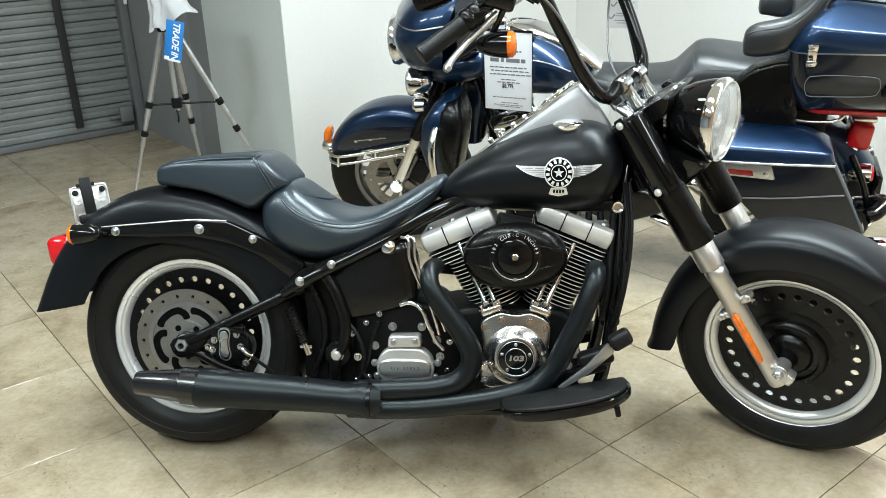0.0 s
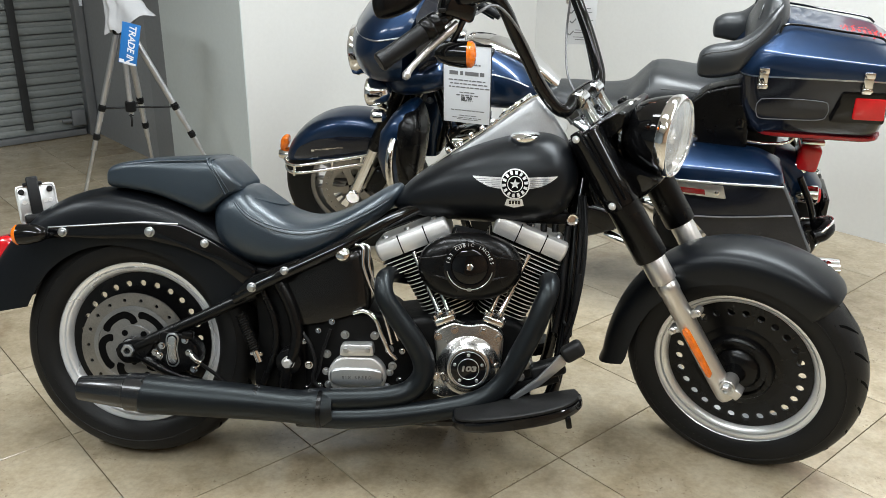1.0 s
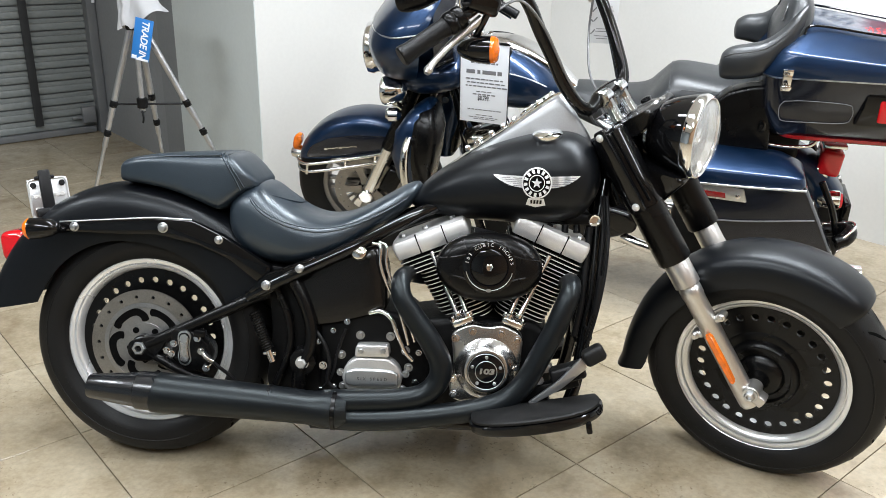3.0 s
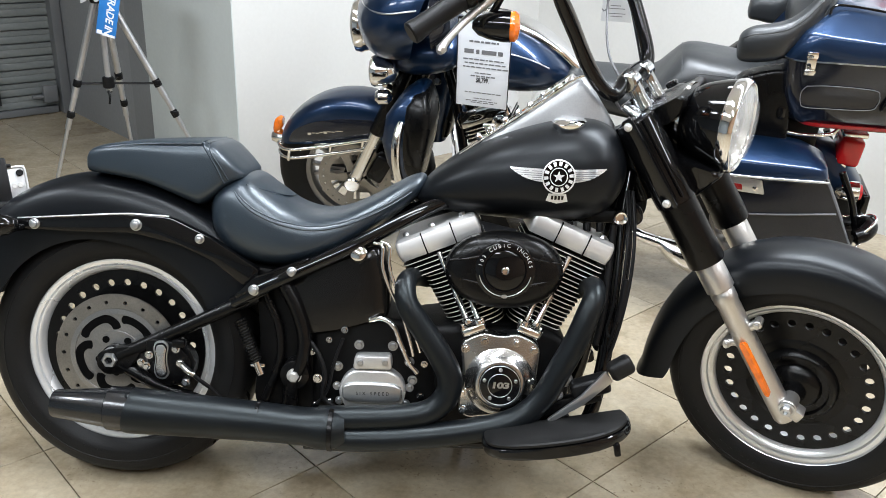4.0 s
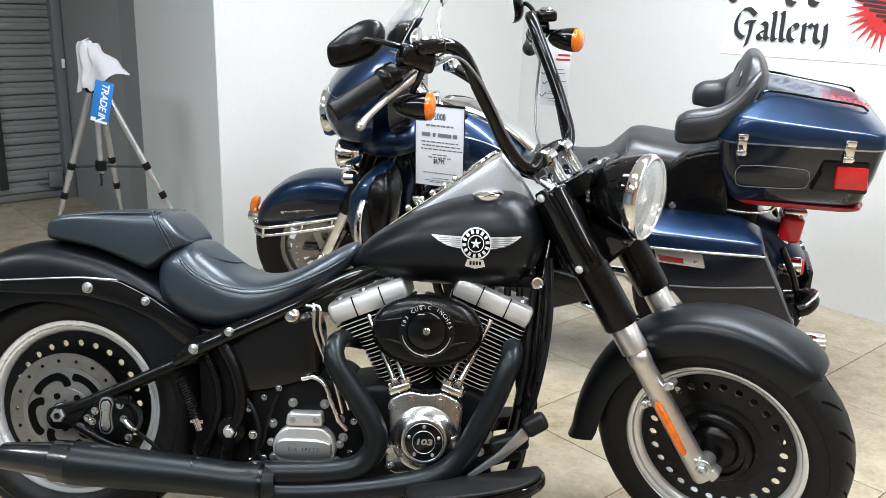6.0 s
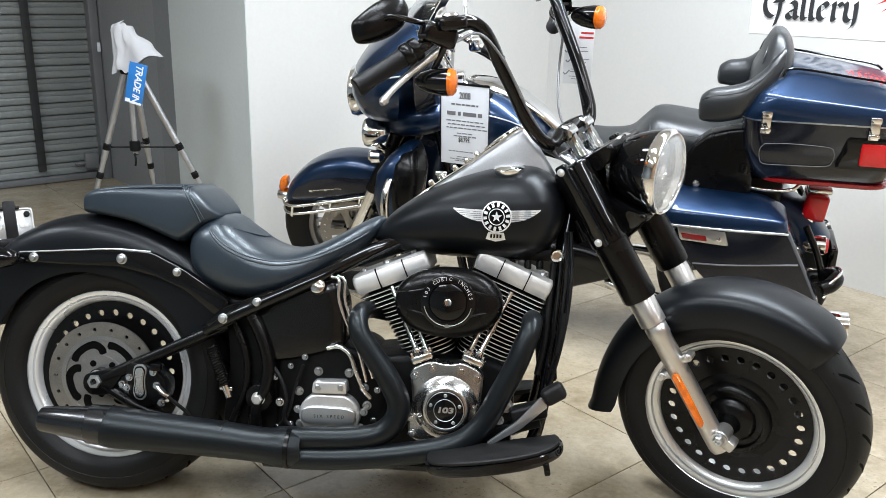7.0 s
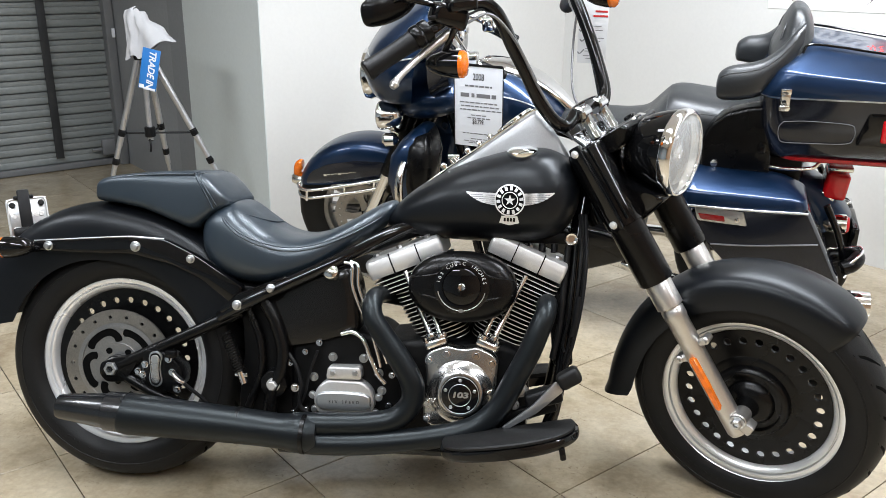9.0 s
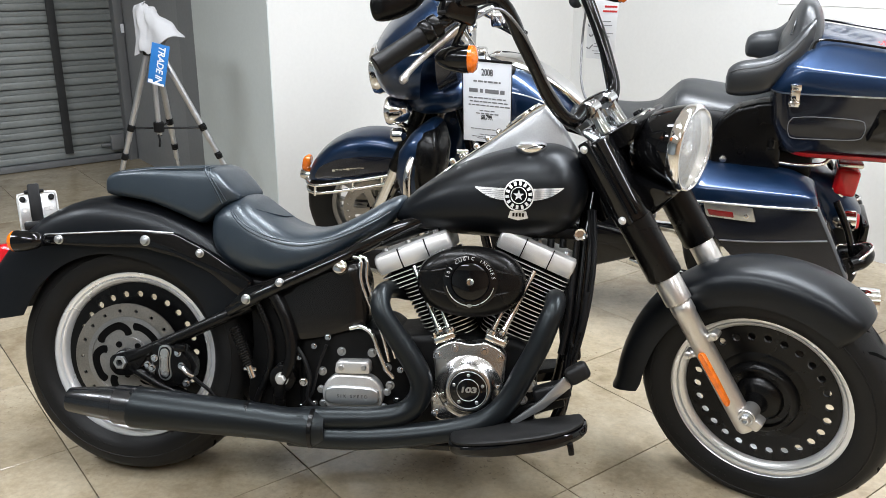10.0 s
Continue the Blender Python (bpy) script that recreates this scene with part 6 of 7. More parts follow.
def cast_wheel(name, c, hw, rim, spokes, xf=None):
    bm = B()
    lathe(bm, [(rim, -hw), (rim - 0.004, -hw + 0.008), (rim - 0.022, -hw + 0.012), (rim - 0.026, -hw + 0.03), (rim - 0.026, hw - 0.03), (rim - 0.022, hw - 0.012), (rim - 0.004, hw - 0.008), (rim, hw)], c, (0, 1, 0), 80, cap=False)
    w = part(name, bm, CASTAL, to, "silver cast spoked wheel", xf)
    for i in range(spokes):
        a = 2 * math.pi * i / spokes
        d = Vector((math.cos(a), 0, math.sin(a)))
        t = Vector((-d.z, 0, d.x))
        bm = B()
        for s in (-1, 1):
            rings = []
            for r, off, wd, dp in ((0.04, 0.005, 0.007, 0.016), (0.10, 0.010, 0.005, 0.010), (rim - 0.02, 0.024, 0.006, 0.012)):
                p = c + d * r + t * off * s
                rings.append([p + t * wd + Vector((0, dp, 0)), p + t * wd - Vector((0, dp, 0)), p - t * wd - Vector((0, dp, 0)), p - t * wd + Vector((0, dp, 0))])
            ring_loft(bm, rings)
        part("spoke", bm, CASTAL, w, "", xf)
    bm = B()
    cyl(bm, c + Vector((0, -0.06, 0)), c + Vector((0, 0.06, 0)), 0.05, n=40, bev=0.004)
    part("hub", bm, GLOSSB, w, "", xf)
    tyre(w, c, rim + 0.112, hw + 0.012, rim, 20, xf)
    return w


twf = cast_wheel("front_wheel", TF, 0.050, 0.213, 9, TS_)
cast_wheel("rear_wheel", TR, 0.058, 0.213, 9)
bm = B()
holed_ring(bm, TF, 0.105, 0.15, 0.130, 26, 0.009, 0.066, 0.072, k=3)
trot = part("brake_disc", bm, STEEL, to, "drilled steel front brake disc", TS_)
bm = B()
for i in range(5):
    a = 2 * math.pi * i / 5
    d = Vector((math.cos(a), 0, math.sin(a)))
    t = Vector((-d.z, 0, d.x))
    ring_loft(bm, [[TF + d * r + t * w * s + Vector((0, y, 0)) for s, y in ((-1, 0.064), (1, 0.064), (1, 0.071), (-1, 0.071))] for r, w in ((0.03, 0.02), (0.075, 0.014), (0.108, 0.02))])
part("rotor_carrier", bm, STEEL, trot, "", TS_)

bm = B()
lathe(bm, [(0.15, -0.072), (0.15, -0.066), (0.04, -0.066), (0.04, -0.072)], TF, (0, 1, 0), 56, cap=False)
part("brake_disc", bm, STEEL, to, "steel brake disc on the far side", TS_)

# fork legs
for s in (-1, 1):
    bm = B()
    p = TF + Vector((0, 0.105 * s, 0))
    cyl(bm, p - TAX * 0.03, p + TAX * 0.25, 0.025, n=28, bev=0.004)
    cyl(bm, p + Vector((0, -0.02, 0)), p + Vector((0, 0.035 * s, 0)), 0.03, n=24, bev=0.004)
    tfl = part("fork_leg", bm, CHROME, to, "chrome fork leg", TS_)
    bm = B()
    cyl(bm, p + TAX * 0.245, p + TAX * 0.62, 0.029, n=28, bev=0.004)
    part("fork_cover", bm, SATINB, tfl, "black upper fork cover", TS_)
    bm = B()
    box(bm, TF + Vector((-0.11, 0.088 * s, 0.06)), (0.07, 0.05, 0.12), Matrix.Rotation(radians(-30), 3, "Y"), 0.014, 3)
    part("brake_caliper", bm, SATINB, to, "", TS_)

# front fender, two-tone
fp = [(-0.098, -0.175), (-0.100, -0.12), (-0.098, -0.06), (-0.088, -0.025), (-0.06, -0.008), (-0.03, -0.002), (0, 0)]
fp = [tuple(p) for p in spline(fp + [(-y, d) for y, d in reversed(fp[:-1])], 2)]
bm = B()
arc_shell(bm, TF, [(22, 0.330, 0.62), (28, 0.338, 0.85), (40, 0.345, 0.97), (65, 0.349, 1.0), (95, 0.354, 1.0), (125, 0.358, 1.0), (150, 0.362, 1.0), (172, 0.368, 1.0)], fp, 0.004, 60)
# the skirt ends level, a little over the axle
bmesh.ops.transform(bm, matrix=TS_, verts=bm.verts)
bmesh.ops.bisect_plane(bm, geom=bm.verts[:] + bm.edges[:] + bm.faces[:], plane_co=TS_ @ Vector((1.66, 0, 0.487)), plane_no=Vector((-0.10, 0, -1)), clear_outer=True)
part("front_fender", bm, BLUE, to, "dark blue front fender")
for s in (-1, 1):
    bm = B()
    pl = rounded([(1.83, 0.492), (1.80, 0.548), (1.72, 0.585), (1.60, 0.602), (1.47, 0.60), (1.46, 0.535), (1.60, 0.508)], 0.025)
    prism(bm, pl, s * 0.0985, s * 0.1025, 0.0015)
    fpn = part("fender_panel", bm, PEWTER, to, "charcoal fender side panel", TS_)
    bm = B()
    for k in range(9):
        box(bm, (1.735 - 0.016 * k, s * 0.1032, 0.535 + 0.0018 * k + 0.002 * (k % 2)), (0.013, 0.001, 0.009 if k in (0, 4) else 0.0035))
    part("script_bar", bm, CHROME, fpn, "silver script as plain bars", TS_)
    for dz, r in ((0, 0.0075), (-0.036, 0.0075)):
        bm = B()
        tube(bm, [(1.885, 0.0, 0.465 + dz), (1.880, 0.05 * s, 0.464 + dz), (1.85, 0.095 * s, 0.463 + dz), (1.79, 0.115 * s, 0.470 + dz), (1.62, 0.118 * s, 0.500 + dz), (1.47, 0.118 * s, 0.53 + dz)], r, 10)
        part("fender_rail", bm, CHROME, to, "chrome fender rail", TS_)
    for x, z in ((1.83, 0.447), (1.66, 0.474), (1.53, 0.498)):
        bm = B()
        cyl(bm, (x, 0.112 * s, z - 0.028), (x - 0.01, 0.115 * s, z + 0.022), 0.006, n=10)
        part("rail_bracket", bm, CHROME, to, "", TS_)
bm = B()
stations(bm, [(1.866, 0.020, 0.520, 0.556, 2.4), (1.880, 0.024, 0.497, 0.558, 2.8), (1.898, 0.022, 0.488, 0.545, 2.8), (1.908, 0.014, 0.488, 0.518, 2.4)], 24, 4)
part("fender_lamp", bm, ORANGE, to, "orange fender tip lamp", TS_)
bm = B()
stations(bm, [(1.84, 0.045, 0.455, 0.500, 2.6), (1.885, 0.045, 0.448, 0.497, 2.6), (1.915, 0.032, 0.453, 0.492, 2.4)], 20, 4)
part("lamp_base", bm, CHROME, to, "", TS_)

# batwing fairing
def fairing_rings(rows, n=40):
    rings = []
    for z, xc, a, b in spline(rows, 5):
        ring = []
        for i in range(n):
            t = radians(-104 + 208 * i / (n - 1))
            c, s = math.cos(t), math.sin(t)
            ring.append((xc + a * math.copysign(abs(c) ** 0.85, c), b * math.copysign(abs(s) ** 0.9, s), z))
        for i in reversed(range(n)):
            t = radians(-100 + 200 * i / (n - 1))
            c, s = math.cos(t), math.sin(t)
            ring.append((xc - 0.012 + (a - 0.02) * math.copysign(abs(c) ** 0.85, c), (b - 0.012) * math.copysign(abs(s) ** 0.9, s), z))
        rings.append(ring)
    return rings


bm = B()
ring_loft(bm, fairing_rings([(0.885, 1.355, 0.10, 0.19), (0.92, 1.345, 0.145, 0.27), (0.985, 1.335, 0.175, 0.33), (1.05, 1.325, 0.185, 0.355), (1.12, 1.298, 0.172, 0.345), (1.18, 1.262, 0.150, 0.31), (1.235, 1.220, 0.12, 0.26), (1.265, 1.195, 0.10, 0.22)]))
fair = part("fairing", bm, BLUE, to, "dark blue batwing fairing", TS_)
bm = B()
ring_loft(bm, [[(1.225, y, z) for y, z in oval(0, 1.06, 0.31 * k, 0.15 * k, 40, 3)] for k in (1.0, 0.99)][:1] + [[(1.16, y, z) for y, z in oval(0, 1.06, 0.26, 0.12, 40, 3)]])
part("inner_panel", bm, PEWTER, fair, "charcoal inner dash panel", TS_)
for y in (-0.16, -0.06, 0.06, 0.16):
    bm = B()
    lathe(bm, [(0.034, 0), (0.037, 0.006), (0.034, 0.012), (0.030, 0.008), (0.001, 0.008)], (1.16, y, 1.09), (-1, 0, 0.15), 28)
    part("gauge", bm, CHROME, fair, "chrome ringed gauge", TS_)
bm = B()
tube(bm, [(1.26, 0.362, 1.12), (1.38, 0.335, 1.10), (1.465, 0.20, 1.09), (1.492, 0, 1.09), (1.465, -0.20, 1.09), (1.38, -0.335, 1.10), (1.26, -0.362, 1.12)], 0.003, 6)
part("pinstripe", bm, CHROMES, fair, "", TS_)
bm = B()
lathe(bm, [(0.088, -0.08), (0.098, 0.0), (0.104, 0.012), (0.101, 0.034), (0.090, 0.038)], (1.500, 0, 0.945), (1, 0, 0), 56)
thl = part("headlamp", bm, CHROME, to, "chrome-ringed round headlamp", TS_)
bm = B()
lathe(bm, [(0.089, 0.036), (0.08, 0.044), (0.05, 0.053), (0.001, 0.056)], (1.500, 0, 0.945), (1, 0, 0), 48)
part("lens", bm, REFL, thl, "", TS_)
for s in (-1, 1):
    bm = B()
    c = Vector((1.430, 0.185 * s, 0.838))
    lathe(bm, [(0.012, -0.075), (0.036, -0.06), (0.050, -0.03), (0.055, 0.0), (0.057, 0.012), (0.052, 0.022)], c, (1, 0, 0), 40)
    sp = part("passing_lamp", bm, CHROME, to, "chrome passing lamp", TS_)
    bm = B()
    lathe(bm, [(0.051, 0.020), (0.04, 0.028), (0.001, 0.034)], c, (1, 0, 0), 32)
    part("lens", bm, REFL, sp, "", TS_)
    bm = B()
    cyl(bm, c + Vector((-0.02, 0, -0.05)), c + Vector((-0.03, -0.06 * s, -0.09)), 0.012, n=14)
    lathe(bm, [(0.01, -0.05), (0.026, -0.035), (0.03, 0.0), (0.02, 0.012), (0.001, 0.016)], c + Vector((0.0, 0.015 * s, -0.095)), (1, 0, 0), 24)
    part("turn_signal", bm, CHROME, sp, "chrome turn signal", TS_)
bm = B()
box(bm, (1.405, 0, 0.80), (0.03, 0.30, 0.045), None, 0.012, 3)
box(bm, (1.40, 0, 0.72), (0.10, 0.26, 0.07), Matrix.Rotation(radians(26), 3, "Y"), 0.02, 3)
part("lamp_bar", bm, CHROME, to, "chrome lamp bar", TS_)
# windscreen
bm = B()
rings = []
for z, xc, a, b in ((1.235, 1.195, 0.115, 0.25), (1.30, 1.16, 0.105, 0.245), (1.36, 1.125, 0.09, 0.225), (1.41, 1.10, 0.075, 0.18)):
    outer = [(xc + a * math.cos(radians(-88 + 176 * i / 30)), b * math.sin(radians(-88 + 176 * i / 30)), z) for i in range(31)]
    inner = [(xc - 0.004 + (a - 0.0) * math.cos(radians(-88 + 176 * i / 30)), (b - 0.003) * math.sin(radians(-88 + 176 * i / 30)), z) for i in reversed(range(31))]
    rings.append(outer + inner)
ring_loft(bm, rings)
ws = part("windscreen", bm, GLASS, to, "clear low windscreen", TS_)
ws.visible_shadow = False
bm = B()
tube(bm, [(1.185, 0.268, 1.245), (1.27, 0.17, 1.252), (1.312, 0.0, 1.256), (1.27, -0.17, 1.252), (1.185, -0.268, 1.245)], 0.006, 8)
part("windscreen_trim", bm, CHROME, to, "", TS_)
# handlebar, mirrors
bm = B()
tube(bm, [(0.97, 0.225, 1.02), (1.05, 0.245, 1.06), (1.13, 0.22, 1.11), (1.17, 0.10, 1.14), (1.17, -0.10, 1.14), (1.13, -0.22, 1.11), (1.05, -0.245, 1.06), (0.97, -0.225, 1.02)], 0.014, 14)
thb = part("handlebar", bm, CHROME, to, "chrome handlebar", TS_)
for s in (-1, 1):
    bm = B()
    cyl(bm, (1.04, 0.243 * s, 1.055), (0.95, 0.222 * s, 1.01), 0.019, n=20, bev=0.004)
    part("grip", bm, BLACKPL, thb, "", TS_)
    bm = B()
    box(bm, (1.07, 0.238 * s, 1.075), (0.05, 0.05, 0.06), None, 0.012, 3)
    part("switch_housing", bm, CHROME, thb, "", TS_)
    bm = B()
    tube(bm, [(1.08, 0.24 * s, 1.09), (1.12, 0.33 * s, 1.22), (1.10, 0.38 * s, 1.30)], 0.006, 8)
    rings = [[(x, 0.36 * s + y, 1.325 + z) for y, z in oval(0, 0, 0.062 * k, 0.036 * k, 28, 2.4)] for x, k in ((1.092, 0.9), (1.096, 1), (1.108, 0.95), (1.12, 0.6), (1.124, 0.2))]
    ring_loft(bm, rings)
    part("mirror", bm, CHROME, thb, "chrome mirror", TS_)
    bm = B()
    tube(bm, [(1.09, 0.24 * s, 1.05), (1.05, 0.255 * s, 1.03), (0.98, 0.25 * s, 0.99)], 0.006, 8)
    part("lever", bm, CHROME, thb, "", TS_)

# cowl under the fairing
bm = B()
stations(bm, [(1.12, 0.13, 0.85, 0.945, 2.4), (1.16, 0.19, 0.82, 0.965, 2.5), (1.24, 0.21, 0.80, 0.97, 2.6), (1.33, 0.20, 0.797, 0.96, 2.5), (1.395, 0.15, 0.82, 0.945, 2.3), (1.425, 0.07, 0.86, 0.915, 2)], 40, 6)
part("fairing_cowl", bm, BLUE, to, "dark blue cowl under the fairing", TS_)
# lower fairings
for s in (-1, 1):
    bm = B()
    rings = []
    for z, x0, x1, y0, y1 in ((0.42, 1.245, 1.345, 0.14, 0.25), (0.50, 1.23, 1.36, 0.14, 0.30), (0.60, 1.205, 1.366, 0.13, 0.335), (0.70, 1.185, 1.345, 0.12, 0.338), (0.76, 1.20, 1.305, 0.12, 0.31), (0.79, 1.212, 1.265, 0.14, 0.27), (0.80, 1.225, 1.245, 0.16, 0.24)):
        rings.append([(x, s * y, z) for x, y in rounded([(x0, y0), (x1, y0), (x1, y1), (x0, y1)], 0.05, 7)])
    ring_loft(bm, rings)
    lf = part("lower_fairing", bm, BLUE, to, "dark blue leg shield")
    bm = B()
    rings = []
    for z, x0, x1, y1 in ((0.44, 1.232, 1.285, 0.272), (0.50, 1.215, 1.290, 0.312), (0.60, 1.190, 1.290, 0.345), (0.70, 1.174, 1.283, 0.346), (0.745, 1.184, 1.268, 0.330), (0.775, 1.198, 1.248, 0.300), (0.785, 1.208, 1.236, 0.270)):
        rings.append([(x, s * y, z) for x, y in rounded([(x0, 0.15), (x1, 0.15), (x1, y1), (x0, y1)], 0.05, 7)])
    ring_loft(bm, rings)
    part("glove_box", bm, SATINB, lf, "black glove box panel")
    bm = B()
    tube(bm, [(1.255, 0.09 * s, 0.70), (1.27, 0.20 * s, 0.72), (1.285, 0.36 * s, 0.66), (1.285, 0.385 * s, 0.52), (1.25, 0.34 * s, 0.38), (1.20, 0.20 * s, 0.30)], 0.016, 14)
    part("engine_guard", bm, CHROME, to, "chrome engine guard bar")

# engine, simplified to what shows between the panels
bm = B()
prism(bm, rounded([(0.40, 0.32), (0.40, 0.42), (0.60, 0.47), (0.98, 0.47), (1.05, 0.36), (1.02, 0.20), (0.68, 0.19), (0.50, 0.27)], 0.05), -0.14, 0.15, 0.02, 3)
part("crankcase", bm, ENGB, to, "black crankcase")
bm = B()
prism(bm, rounded([(0.40, 0.32), (0.42, 0.39), (0.60, 0.43), (0.86, 0.43), (0.94, 0.34), (0.90, 0.22), (0.66, 0.22), (0.50, 0.28)], 0.06), 0.145, 0.20, 0.018, 3)
part("primary_cover", bm, GLOSSB, to, "gloss black primary cover")
for tilt in (radians(22.5), radians(-22.5)):
    d = Vector((-math.sin(tilt), 0, math.cos(tilt)))
    e = Vector((math.cos(tilt), 0, math.sin(tilt)))
    o = Vector((0.90, 0, 0.32))
    bm = B()
    cyl(bm, o + d * 0.10, o + d * 0.36, 0.055, n=28)
    cy = part("cylinder", bm, ENGB, to, "black finned cylinder")
    for i in range(12):
        h = 0.15 + 0.0145 * i
        w = 0.076 if i < 8 else 0.098
        bm = B()
        ring_loft(bm, [[o + e * a + Vector((0, y, 0)) + d * (h + t) for a, y in rounded([(-w, -w), (w, -w), (w, w), (-w, w)], 0.03)] for t in (0, 0.005)])
        for f in bm.faces:
            f.material_index = 1 if len(f.verts) == 4 else 0
        part("fin", bm, [ENGB, BRUSH], cy)
    bm = B()
    ring_loft(bm, [[o + e * a * k + Vector((0, y * k, 0)) + d * h for a, y in rounded([(-0.105, -0.10), (0.105, -0.10), (0.105, 0.10), (-0.105, 0.10)], 0.02)] for h, k in ((0.328, 1), (0.37, 1), (0.388, 0.9))])
    part("rocker_box", bm, CHROME, cy, "chrome rocker box")
bm = B()
lathe(bm, [(0.026, 0.13), (0.030, 0.14), (0.028, 0.155), (0.015, 0.16)], (0.96, 0, 0.645), LEFT, 36)
part("horn_cover", bm, CHROME, to, "round chrome horn cover")
bm = B()
for s in (-1, 1):
    tube(bm, [(1.20, 0.04 * s, 0.86), (1.135, 0.07 * s, 0.65), (1.075, 0.12 * s, 0.35), (1.02, 0.14 * s, 0.20), (0.85, 0.15 * s, 0.17), (0.66, 0.15 * s, 0.20)], 0.018)
tube(bm, [(1.2, 0, 0.84), (0.9, 0, 0.78), (0.55, 0, 0.70), (0.2, 0, 0.62)], 0.026)
cyl(bm, (1.33, 0, 0.70), (1.22, 0, 0.92), 0.038)
part("frame", bm, GLOSSB, to, "gloss black frame")

# tank with chrome console
bm = B()
stations(bm, [(0.715, 0.05, 0.79, 0.83, 2.2), (0.745, 0.10, 0.772, 0.868, 2.3), (0.80, 0.145, 0.755, 0.915, 2.4), (0.87, 0.172, 0.745, 0.960, 2.4), (0.95, 0.182, 0.745, 0.990, 2.5), (1.03, 0.178, 0.75, 1.0, 2.5), (1.09, 0.15, 0.77, 0.985, 2.3), (1.125, 0.10, 0.80, 0.95, 2.2), (1.135, 0.05, 0.83, 0.92, 2)], 48, 6)
tt = part("fuel_tank", bm, BLUE, to, "dark blue fuel tank")
bm = B()
stations(bm, [(0.69, 0.040, 0.80, 0.850, 2.8), (0.76, 0.060, 0.87, 0.912, 3), (0.85, 0.074, 0.92, 0.970, 3), (0.95, 0.080, 0.95, 1.008, 3), (1.04, 0.072, 0.95, 1.020, 3), (1.08, 0.05, 0.95, 1.010, 3)], 32, 6)
part("console", bm, CHROME, tt, "chrome tank console")
bm = B()
tube(bm, [(0.79, 0.146, 0.865), (0.86, 0.171, 0.900), (0.95, 0.1805, 0.92), (1.05, 0.170, 0.925)], 0.0025, 6)
part("pinstripe", bm, CHROMES, tt)

# seat
bm = B()
stations(bm, [(0.80, 0.05, 0.77, 0.825, 2.4), (0.72, 0.10, 0.74, 0.842, 2.6), (0.60, 0.150, 0.70, 0.835, 2.8), (0.50, 0.175, 0.69, 0.828, 3), (0.43, 0.18, 0.69, 0.842, 3), (0.385, 0.178, 0.70, 0.885, 3), (0.345, 0.175, 0.72, 0.925, 2.8), (0.30, 0.172, 0.74, 0.935, 2.8), (0.22, 0.17, 0.75, 0.925, 3), (0.12, 0.168, 0.75, 0.912, 3), (0.02, 0.165, 0.75, 0.905, 3), (-0.02, 0.15, 0.76, 0.89, 2.6)], 48, 6)
ts_ = part("seat", bm, LEATHERT, to, "black leather two-up seat")
bm = B()
tube(bm, [(0.340, 0.171, 0.86), (0.345, 0.13, 0.9085), (0.345, 0.0, 0.9235), (0.345, -0.13, 0.9085), (0.340, -0.171, 0.86)], 0.0025, 8)
tube(bm, [(0.30, 0.160, 0.89), (0.2, 0.157, 0.885), (0.08, 0.154, 0.875)], 0.0025, 8)
part("seam", bm, LEATHERT, ts_)
# speaker pods
for s in (-1, 1):
    bm = B()
    prism(bm, rounded([(0.205, 0.705), (0.215, 0.80), (0.19, 0.87), (0.14, 0.915), (0.06, 0.94), (0.0, 0.945), (-0.02, 0.74), (-0.02, 0.70)], 0.02), s * 0.14, s * 0.225, 0.014, 3)
    sp = part("speaker_pod", bm, SATINB, to, "black speaker pod")
    bm = B()
    prism(bm, oval(0.015, 0.80, 0.014, 0.022, 20, 3), s * 0.225, s * 0.2285, 0.002)
    part("knob", bm, GLOSSB, sp)
    bm = B()
    lathe(bm, [(0.014, 0.224), (0.012, 0.229)], (0.165, 0, 0.735), (0, s, 0), 18)
    part("stud", bm, CHROME, sp)

# wrap-around backrest
bm = B()
rows = spline([(0.985, -0.035, 0.050, 0.16), (1.04, -0.035, 0.058, 0.185), (1.10, -0.040, 0.060, 0.190), (1.145, -0.054, 0.056, 0.165), (1.185, -0.058, 0.048, 0.140), (1.218, -0.058, 0.034, 0.110), (1.236, -0.056, 0.020, 0.08), (1.241, -0.054, 0.006, 0.05)], 4)
ring_loft(bm, [[(xc + p, q, z) for p, q in oval(0, 0, hd, w, 44, 2.7)] for z, xc, hd, w in rows])
bk = part("backrest", bm, LEATHERT, to, "black leather wrap-around backrest")
bm = B()
tube(bm, [(-0.004, -0.12, 1.145), (-0.016, -0.09, 1.185), (-0.030, 0.0, 1.212), (-0.016, 0.09, 1.185), (-0.004, 0.12, 1.145)], 0.003, 8)
part("seam", bm, LEATHERT, bk)
